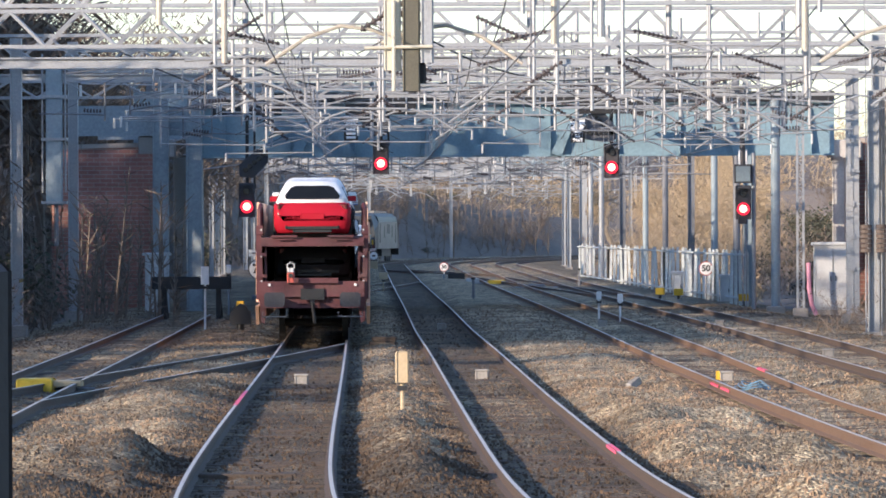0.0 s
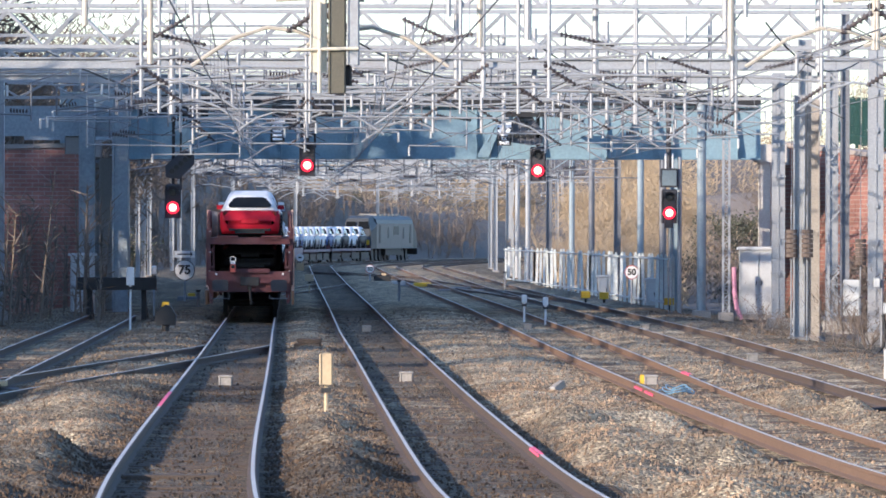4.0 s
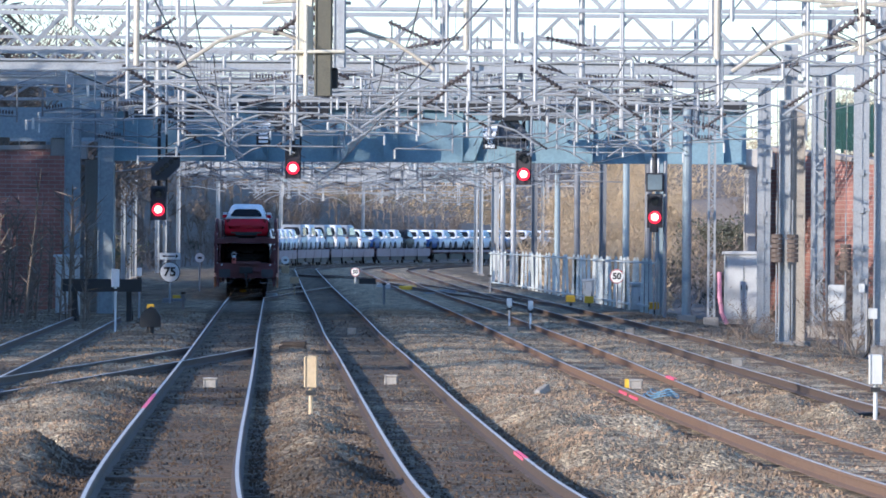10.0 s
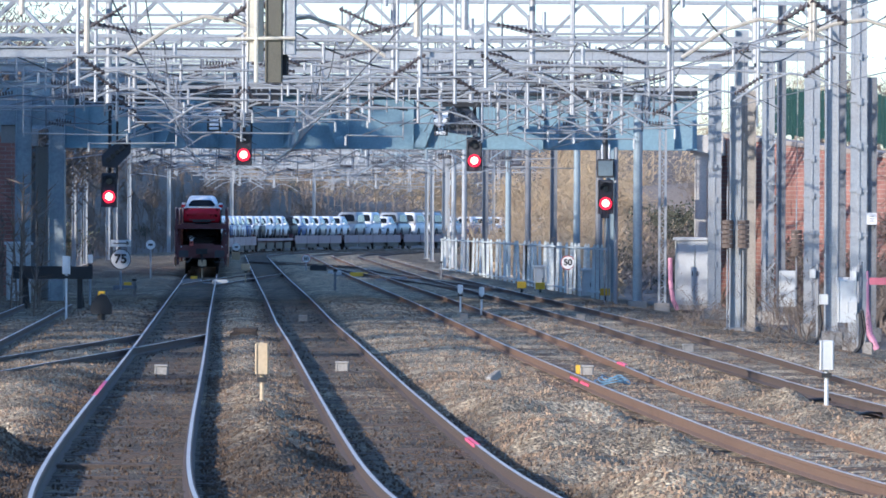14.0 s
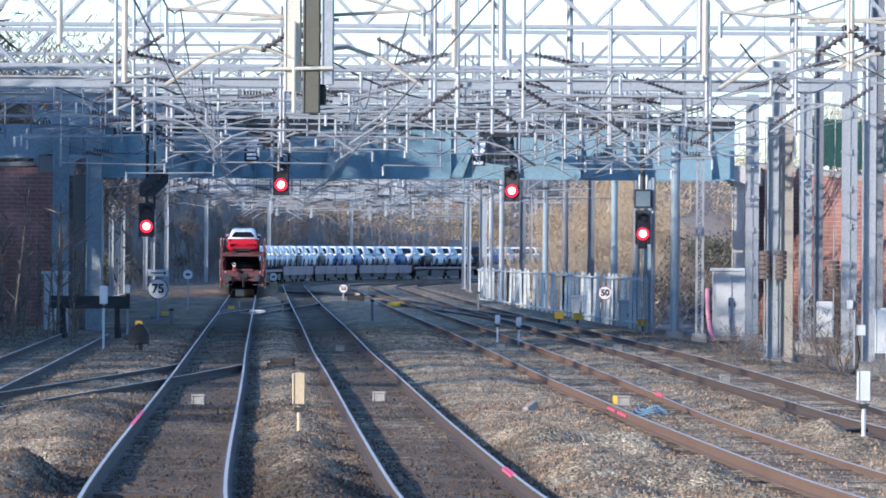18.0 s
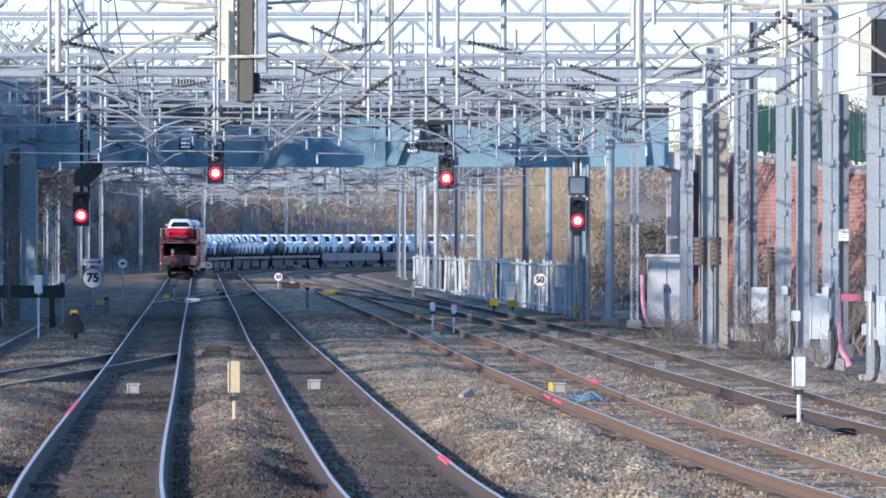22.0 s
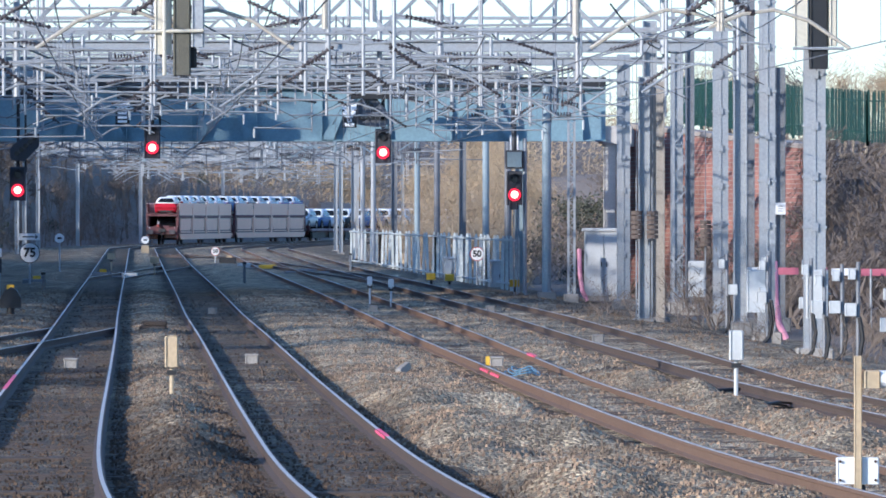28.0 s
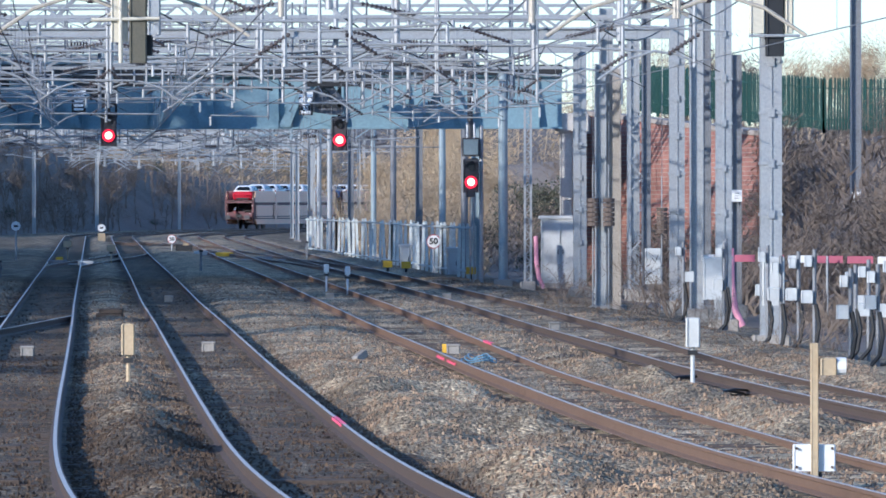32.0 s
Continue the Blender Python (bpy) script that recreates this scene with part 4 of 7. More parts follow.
def car_meshes(kind):
    """Meshes of a car that faces +y, its tyres on z = 0."""
    L, W, Hh, zw = {"hatch": (4.1, 1.82, 1.42, 0.95), "suv": (4.05, 1.86, 1.74, 1.06), "van": (4.7, 1.95, 2.1, 1.2)}[kind]
    lower = BM()
    # rear face, flanks, bonnet and nose: y, width, underside, top
    r = [(-L / 2, W * 0.74, 0.44, zw * 0.62), (-L / 2 + 0.03, W * 0.88, 0.34, zw * 0.78), (-L / 2 + 0.10, W * 0.955, 0.27, zw * 0.92), (-L / 2 + 0.24, W * 0.985, 0.22, zw),
         (-L / 2 + 0.55, W, 0.2, zw), (0, W, 0.2, zw), (L / 2 - 1.25, W, 0.2, zw), (L / 2 - 0.6, W * 0.97, 0.2, zw * 0.9), (L / 2 - 0.25, W * 0.93, 0.22, zw * 0.82), (L / 2 - 0.06, W * 0.84, 0.27, zw * 0.68), (L / 2, W * 0.7, 0.34, zw * 0.55)]
    loop_body(lower, [car_section(y, w, z0, z - 0.03, z, w * 0.9) for y, w, z0, z in r])
    yb, wf = -L / 2 + (0.1 if kind == "van" else 0.16), L / 2 - 1.05
    tail, nose = (0.12 if kind == "van" else 0.55), (0.75 if kind == "van" else 1.0)
    rise = Hh - zw
    side = 0.07 if kind == "van" else 0.13

    def edge(f):
        """Rear, front and half width of the upper body at a share f of its height."""
        return yb + tail * f, wf - nose * f, W * (0.475 - side * f)
    cabin = BM()
    rings = []
    for f, z, pull in ((0.0, zw - 0.06, 0), (0.5, zw + rise * 0.5, 0), (0.85, zw + rise * 0.86, 0.02), (0.97, Hh - 0.01, 0.12), (1.0, Hh + 0.02, 0.3)):
        y0, y1, h = edge(min(f, 0.9))
        y0, y1, h = y0 + pull, y1 - pull, h - pull * 0.55
        c = 0.16
        rings.append([(-h, y0 + c, z), (-h + c, y0, z), (h - c, y0, z), (h, y0 + c, z), (h, y1 - c, z), (h - c, y1, z), (-h + c, y1, z), (-h, y1 - c, z)])
    loop_body(cabin, rings)
    panes = []
    for name, front in (("rear_window", False), ("windscreen", True)):
        bm = BM()
        skin = []
        for depth in (0.0, 0.03):
            ring = []
            for u, f in ((-0.74, 0.14), (0.74, 0.14), (0.82, 0.3), (0.72, 0.7), (0.58, 0.8), (-0.58, 0.8), (-0.72, 0.7), (-0.82, 0.3)):
                y0, y1, h = edge(f)
                ring.append((u * h, (y1 + 0.014 - depth) if front else (y0 - 0.014 + depth), zw + rise * f))
            skin.append(ring)
        loop_body(bm, skin)
        panes.append((name, bm))
    for sx in (-1, 1):
        bm = BM()
        skin = []
        for depth in (0.0, 0.03):
            ring = []
            for u, f in ((0.12, 0.12), (0.9, 0.12), (0.86, 0.45), (0.8, 0.76), (0.2, 0.76), (0.14, 0.45)):
                y0, y1, h = edge(f)
                ring.append((sx * (h + 0.012 - depth), y0 + (y1 - y0) * u, zw + rise * f))
            skin.append(ring)
        loop_body(bm, skin)
        panes.append(("side_window", bm))
    wheel = BM()
    disc(wheel, (0, 0, 0.32), 0.32, 0.2, "x", 14)
    rim = BM()
    disc(rim, (0, 0, 0.32), 0.2, 0.22, "x", 10)
    lamp = BM()
    bevel_box(lamp, (0, 0, 0), (0.36, 0.16, 0.13), 0.03)
    bumper = BM()
    bevel_box(bumper, (0, -L / 2 + 0.06, 0.36), (W * 0.7, 0.14, 0.1), 0.03)
    bevel_box(bumper, (0, -L / 2 + 0.08, 0.27), (W * 0.5, 0.14, 0.08), 0.02)
    mirror = BM()
    bevel_box(mirror, (0, 0, 0), (0.2, 0.1, 0.13), 0.02)
    return dict(L=L, W=W, H=Hh, zw=zw, wf=wf, yb=yb, lower=lower, cabin=cabin, wheel=wheel, rim=rim, lamp=lamp, bumper=bumper, mirror=mirror, panes=panes)


REAR_LAMP = material("red_tail_lamp_lens", (0.12, 0.008, 0.01), 0.2, 0, 0.05)
HEAD_LAMP = material("clear_headlamp_lens", (0.55, 0.58, 0.6), 0.15, 0.2, 0.05)


def build_car(kind, paint, label, film=True, roof_mat=None):
    d = car_meshes(kind)
    name = "van" if kind == "van" else "car"
    c = thing(name, pose(0, 0, -50), label, name, "new cars on the train")
    body = part("body", d["lower"], paint, c, "", True)
    part("roof", d["cabin"], roof_mat or paint, c, "roof and pillars under white transit film" if film else "", True)
    part("rear_bumper", d["bumper"], DARK, body)
    for pane, bm in d["panes"]:
        part(pane, bm, GLASS, c, "dark glass")
    bm = BM()
    bevel_box(bm, (0, -d["L"] / 2 + 0.005, d["zw"] * 0.64), (0.56, 0.05, 0.13), 0.015)
    part("plate_recess", bm, paint, body)
    wm, rm = mesh_of("tyre", d["wheel"], TYRE), mesh_of("rim", d["rim"], SILVER_CAR)
    for sx in (-1, 1):
        for y in (-d["L"] * 0.31, d["L"] * 0.31):
            w = shared("wheel", wm, c, pose(sx * (d["W"] / 2 - 0.1), y, 0))
            shared("rim", rm, w)
    bm = BM()
    bevel_box(bm, (0, d["L"] / 2 - 0.02, 0.5), (d["W"] * 0.6, 0.08, 0.26), 0.02)
    part("grille", bm, DARK, c)
    bm = BM()
    disc(bm, (0, 0, 0.36), 0.42, d["W"] + 0.02, "x", 16)
    am = mesh_of("wheel_arch", bm, TYRE)
    for y in (-d["L"] * 0.31, d["L"] * 0.31):
        shared("wheel_arch", am, body, pose(0, y, 0), "black wheel arch")
    lm = mesh_of("tail_lamp", d["lamp"], REAR_LAMP)
    hm = lm.copy()
    hm.materials[0] = HEAD_LAMP
    mm = mesh_of("mirror", d["mirror"], paint)
    for sx in (-1, 1):
        shared("tail_lamp", lm, c, pose(sx * d["W"] * 0.36, -d["L"] / 2 + 0.15, d["zw"] * 0.88, 0, 0, -sx * 18))
        shared("headlamp", hm, c, pose(sx * d["W"] * 0.32, d["L"] / 2 - 0.1, d["zw"] * 0.68))
        shared("mirror", mm, c, pose(sx * (d["W"] / 2 + 0.01), d["wf"] - 0.35, d["zw"] + 0.08))
    if film and kind != "van":
        bm = BM()
        prism(bm, [(d["L"] / 2 - 1.2, d["zw"] + 0.012), (d["L"] / 2 - 0.4, d["zw"] * 0.88), (d["L"] / 2 - 0.4, d["zw"] * 0.86), (d["L"] / 2 - 1.2, d["zw"] - 0.03)], -d["W"] * 0.42, d["W"] * 0.42)
        part("bonnet_film", bm, FILM, c, "white transit film on the bonnet")
    return c


def wheelset(parent, y, r=0.42):
    bm = BM()
    for sx in (-0.75, 0.75):
        disc(bm, (sx, y, r), r, 0.13, "x", 18)
    rod(bm, (-0.75, y, r), (0.75, y, r), 0.08, 8)
    part("wheelset", bm, DARK, parent)


BUFFER = material("worn_buffer_steel", (0.055, 0.055, 0.062), 0.6, 0.1, 0.3, 3, 25, 0.1)


def build_double_wagon():
    """A double-deck car wagon, 28 m long, its rear at -y."""
    L = 28.0
    w = thing("car_wagon", pose(0, 0, -60), "maroon double-deck car transporter wagon loaded with new cars", "wagon", "car wagons")
    bm = BM()
    box(bm, (0, 0, 1.18), (2.5, L - 0.6, 0.22))
    box(bm, (0, 0, 0.95), (1.3, L - 3, 0.3))
    part("lower_deck", bm, MAROON, w)
    bm = BM()
    box(bm, (0, 0, 2.38), (2.5, L - 0.5, 0.12))
    for i in range(14):
        box(bm, (0, -L / 2 + 1 + i * 2, 2.28), (2.44, 0.12, 0.1))
    part("upper_deck", bm, MAROON, w)
    for sy in (-1, 1):
        bm = BM()
        box(bm, (0, sy * (L / 2 - 0.2), 2.34), (2.4, 0.18, 0.2))
        top_sill = part("upper_end_sill", bm, MAROON, w)
        for x in (-0.66, 0.66):
            bm = BM()
            bevel_box(bm, (x, sy * (L / 2 - 0.1), 2.47), (0.62, 0.24, 0.05), 0.01)
            box(bm, (x, sy * (L / 2 - 0.02), 2.40), (0.36, 0.03, 0.03))
            part("hinged_flap", bm, MAROON, top_sill, "maroon loading flap")
        bm = BM()
        box(bm, (0, sy * (L / 2 - 0.16), 1.24), (2.42, 0.22, 0.36))
        box(bm, (0, sy * (L / 2 - 0.05), 1.44), (1.2, 0.2, 0.12))
        sill = part("lower_end_sill", bm, MAROON, w)
        bm = BM()
        box(bm, (0, sy * (L / 2 - 0.03), 1.12), (0.55, 0.06, 0.26))
        part("coupler_pocket", bm, DARK, sill)
        for x in (-1.0, 1.0):
            bm = BM()
            disc(bm, (x, sy * (L / 2 - 0.03), 1.34), 0.035, 0.06, "y", 10)
            part("lamp_bracket", bm, WHITE, sill)
        for x in (-0.88, 0.88):
            bm = BM()
            rod(bm, (x, sy * (L / 2 - 0.1), 1.0), (x, sy * (L / 2 + 0.42), 1.0), 0.11, 10)
            prism(bm, [(x + u * 0.24, 1.0 + v * 0.17) for u, v in ((-1, -0.7), (-0.8, -1), (0.8, -1), (1, -0.7), (1, 0.7), (0.8, 1), (-0.8, 1), (-1, 0.7))], sy * (L / 2 + 0.43), sy * (L / 2 + 0.49), "y")
            part("buffer", bm, BUFFER, w, "dark grey rectangular buffer")
            bm = BM()
            tube(bm, [(x - 0.28, sy * (L / 2 + 0.1), 0.72), (x - 0.28, sy * (L / 2 + 0.1), 0.6), (x + 0.28, sy * (L / 2 + 0.1), 0.6), (x + 0.28, sy * (L / 2 + 0.1), 0.72)], 0.016, 4)
            part("step", bm, GALV_DARK, w)
        bm = BM()
        rod(bm, (0, sy * (L / 2), 0.95), (0, sy * (L / 2 + 0.35), 0.9), 0.06, 8)
        rod(bm, (0, sy * (L / 2 + 0.35), 0.9), (0.05, sy * (L / 2 + 0.3), 0.45), 0.04, 6)
        part("coupling", bm, DARK, w)
        bm = BM()
        box(bm, (0, sy * (L / 2 - 0.3), 0.98), (2.42, 0.24, 0.36))
        part("headstock", bm, MAROON, w, "sooty maroon headstock")
        for x in (-1, 1):
            bm = BM()
            prism(bm, [(x * 1.22, 1.06), (x * 1.22, 0.5), (x * 1.12, 0.42), (x * 1.08, 0.8), (x * 0.98, 1.06)], sy * (L / 2 - 0.5), sy * (L / 2 - 0.36), "y")
            part("corner_bracket", bm, MAROON, w)
        # end posts, a hoop above the upper deck on one side
        for x in (-1, 1):
            bm = BM()
            rod(bm, (x * 1.2, sy * (L / 2 - 0.3), 0.95), (x * 1.25, sy * (L / 2 - 0.3), 2.5), 0.085, 4)
            rod(bm, (x * 1.09, sy * (L / 2 - 0.45), 1.4), (x * 1.09, sy * (L / 2 - 0.45), 2.3), 0.04, 4)
            for z in (1.55, 2.05):
                box(bm, (x * 1.17, sy * (L / 2 - 0.24), z), (0.2, 0.12, 0.07))
            post = part("end_post", bm, MAROON, w)
            bm = BM()
            tube(bm, [(x * 1.23, sy * (L / 2 - 0.3), 2.45), (x * 1.23, sy * (L / 2 - 0.3), 3.1), (x * 1.2, sy * (L / 2 - 0.5), 3.2), (x * 1.2, sy * (L / 2 - 0.95), 3.2), (x * 1.2, sy * (L / 2 - 1.0), 2.5)], 0.055, 6)
            box(bm, (x * 1.23, sy * (L / 2 - 0.27), 2.62), (0.16, 0.14, 0.2))
            part("guard_hoop", bm, MAROON, w)
            for z in (1.42, 2.0, 2.62):
                bm = BM()
                disc(bm, (x * 1.19, sy * (L / 2 - 0.19), z), 0.025, 0.03, "y", 8)
                part("pin", bm, GREYBOX, post)
    for sx in (-1, 1):
        n = 4
        bay = (L - 1.0) / n
        for i in range(n + 1):
            y = -L / 2 + 0.5 + bay * i
            bm = BM()
            if 0 < i < n:
                box(bm, (sx * 1.3, y, 1.75), (0.1, 0.5, 2.1))
            else:
                box(bm, (sx * 1.27, y, 1.85), (0.08, 0.3, 1.7))
            part("side_post", bm, PANEL if 0 < i < n else MAROON, w)
        for z, hh in ((0.62, 0.44), (2.2, 0.18)):
            bm = BM()
            prism(bm, [(-L / 2 + 1.2, z - hh / 2), (L / 2 - 1.2, z - hh / 2), (L / 2 - 0.6, z + hh / 2), (-L / 2 + 0.6, z + hh / 2)], sx * 1.3 - 0.04, sx * 1.3 + 0.04)
            part("side_rail", bm, PANEL if z < 1 else MAROON, w)
        for i in range(n):
            y = -L / 2 + 0.5 + bay * (i + 0.5)
            bm = BM()
            box(bm, (sx * 1.27, y, 2.78), (0.05, bay - 0.34, 0.98))
            part("upper_side_panel", bm, PANEL, w)
            bm = BM()
            b2 = (bay - 1.5) / 2
            prism(bm, [(y - b2, 2.05), (y - b2, 1.35), (y - b2 + 0.35, 1.1), (y + b2 - 0.35, 1.1), (y + b2, 1.35), (y + b2, 2.05)], sx * 1.25 - 0.03, sx * 1.25 + 0.03)
            part("lower_side_panel", bm, PANEL, w)
            for e in (-1, 1):
                bm = BM()
                box(bm, (sx * 1.3, y + e * (b2 + 0.2), 1.6), (0.06, 0.14, 1.0))
                part("panel_frame", bm, PANEL, w)
            bm = BM()
            box(bm, (sx * 1.3, y, 0.98), (0.06, 2 * b2, 0.1))
            part("panel_frame", bm, PANEL, w)
            bm = BM()
            box(bm, (sx * 1.22, y, 1.5), (0.03, bay - 0.4, 1.35))
            part("dark_recess", bm, MAROON, w)
    for y in (-L / 2 + 3.2, -L / 2 + 5.0, L / 2 - 5.0, L / 2 - 3.2):
        wheelset(w, y)
    return w


THIN = (0, 1, 2, 6, 11, 12)


def build_flat_wagon(panels=False):
    """A single-deck car wagon, 22.7 m long."""
    L = 22.7
    w = thing("car_wagon", pose(0, 0, -60), "maroon car wagon with faded mauve side panels" if panels else "maroon flat car wagon with a pale deck edge", "wagon", "car wagons")
    bm = BM()
    box(bm, (0, 0, 0.98), (2.6, L - 0.8, 0.16))
    box(bm, (0, 0, 0.72), (1.2, L - 4, 0.4))
    part("deck", bm, MAROON, w)
    for sx in (-1, 1):
        for i in range(4):
            bm = BM()
            yc, yl = -L / 2 + 0.7 + (L - 1.4) * (i + 0.5) / 4, (L - 1.4) / 4
            box(bm, (sx * 1.31, yc, 0.92 if panels else 0.98), (0.05, yl - 0.16, 0.66 if panels else 0.2))
            part("side_panel" if panels else "deck_edge", bm, MAUVE, w)
            bm = BM()
            box(bm, (sx * 1.22, yc, 0.5), (0.06, yl * 0.8, 0.5))
            part("underframe", bm, DARK, w)
    for sy in (-1, 1):
        for x in (-0.88, 0.88):
            bm = BM()
            rod(bm, (x, sy * (L / 2 - 0.5), 0.98), (x, sy * (L / 2 - 0.02), 0.98), 0.16, 10)
            part("buffer", bm, DARK, w)
        bm = BM()
        box(bm, (0, sy * (L / 2 - 0.35), 1.1), (2.5, 0.12, 0.5))
        part("end_sill", bm, MAROON, w)
    for y in (-L / 2 + 2.4, -L / 2 + 4.2, L / 2 - 4.2, L / 2 - 2.4):
        wheelset(w, y)
    return w


def build_loco():
    L = 20.5
    w = thing("diesel_locomotive", pose(0, 0, -60), "beige and dark diesel locomotive hauling the car train", "locomotive")
    bm = BM()
    loop_body(bm, [[(-1.3, y, 1.0), (1.3, y, 1.0), (1.32, y, 3.05), (-1.32, y, 3.05)] for y in (-L / 2 + 2.3, L / 2 - 2.3)])
    side = part("body_side", bm, LOCO_GREY, w)
    bm = BM()
    loop_body(bm, [[(-1.32, y, 3.05), (1.32, y, 3.05), (1.22, y, 3.4), (0.9, y, 3.68), (0, y, 3.78), (-0.9, y, 3.68), (-1.22, y, 3.4)] for y in (-L / 2 + 2.3, L / 2 - 2.3)])
    part("roof", bm, LOCO_DARK, w, "dark rounded roof")
    for sx in (-1, 1):
        for y, ln, z, hh in ((-6.6, 0.7, 2.2, 1.5), (-3.0, 0.5, 2.3, 0.9), (0.4, 2.2, 2.5, 0.7), (3.6, 0.5, 2.3, 0.9), (6.6, 0.7, 2.2, 1.5)):
            bm = BM()
            box(bm, (sx * 1.315, y, z), (0.03, ln, hh))
            part("side_grille", bm, LOCO_DARK, side)
    for sy in (-1, 1):
        bm = BM()
        loop_body(bm, [[(-1.3, sy * (L / 2 - 2.28), 1.0), (1.3, sy * (L / 2 - 2.28), 1.0), (1.32, sy * (L / 2 - 2.28), 2.95), (0.95, sy * (L / 2 - 2.28), 3.7), (-0.95, sy * (L / 2 - 2.28), 3.7), (-1.32, sy * (L / 2 - 2.28), 2.95)],
                       [(-1.25, sy * (L / 2 - 0.3), 1.0), (1.25, sy * (L / 2 - 0.3), 1.0), (1.2, sy * (L / 2 - 0.45), 2.3), (0.85, sy * (L / 2 - 1.0), 3.5), (-0.85, sy * (L / 2 - 1.0), 3.5), (-1.2, sy * (L / 2 - 0.45), 2.3)]])
        cab = part("cab", bm, LOCO_DARK, w, "dark blue-grey cab end")
        bm = BM()
        bevel_box(bm, (0, sy * (L / 2 - 0.3), 1.35), (2.2, 0.1, 0.7), 0.02)
        part("warning_panel", bm, YELLOW, cab, "yellow warning panel")
        bm = BM()
        box(bm, (0, sy * (L / 2 - 0.2), 0.75), (2.5, 0.3, 0.5))
        part("buffer_beam", bm, DARK, w)
        for x in (-0.52, 0.52):
            bm = BM()
            box(bm, (x, sy * (L / 2 - 0.66), 2.95), (0.75, 0.08, 0.55), Matrix.Identity(4))
            part("windscreen", bm, GLASS, cab)
    bm = BM()
    box(bm, (0, 0, 0.75), (2.3, 7.0, 0.6))
    part("fuel_tank", bm, DARK, w)
    for i in range(6):
        bm = BM()
        bevel_box(bm, (0, -4.5 + i * 1.8, 3.8), (1.5, 1.2, 0.16), 0.02)
        part("roof_grille", bm, LOCO_GREY, w)
    for y in (-7.3, -5.7, -4.1, 4.1, 5.7, 7.3):
        wheelset(w, y, 0.5)
    return w


# metres along the line of the last wagon's rear, second by second
TAIL = [(0.0, 157.0), (2.0, 180.0), (4.0, 203.0), (6.0, 228.5), (8.0, 253.5), (10.0, 279.0), (12.0, 304.5), (14.0, 331.0), (16.0, 359.5), (18.0, 389.0), (20.0, 419.0), (22.0, 446.0), (24.0, 474.0), (26.0, 503.0), (28.0, 533.0), (30.0, 560.0), (32.0, 586.5)]
MOVING = []          # thing, metres ahead of the tail, height, half turn


def load(ob, ahead, z=0.0, turned=False):
    MOVING.append((ob, ahead, z, turned))


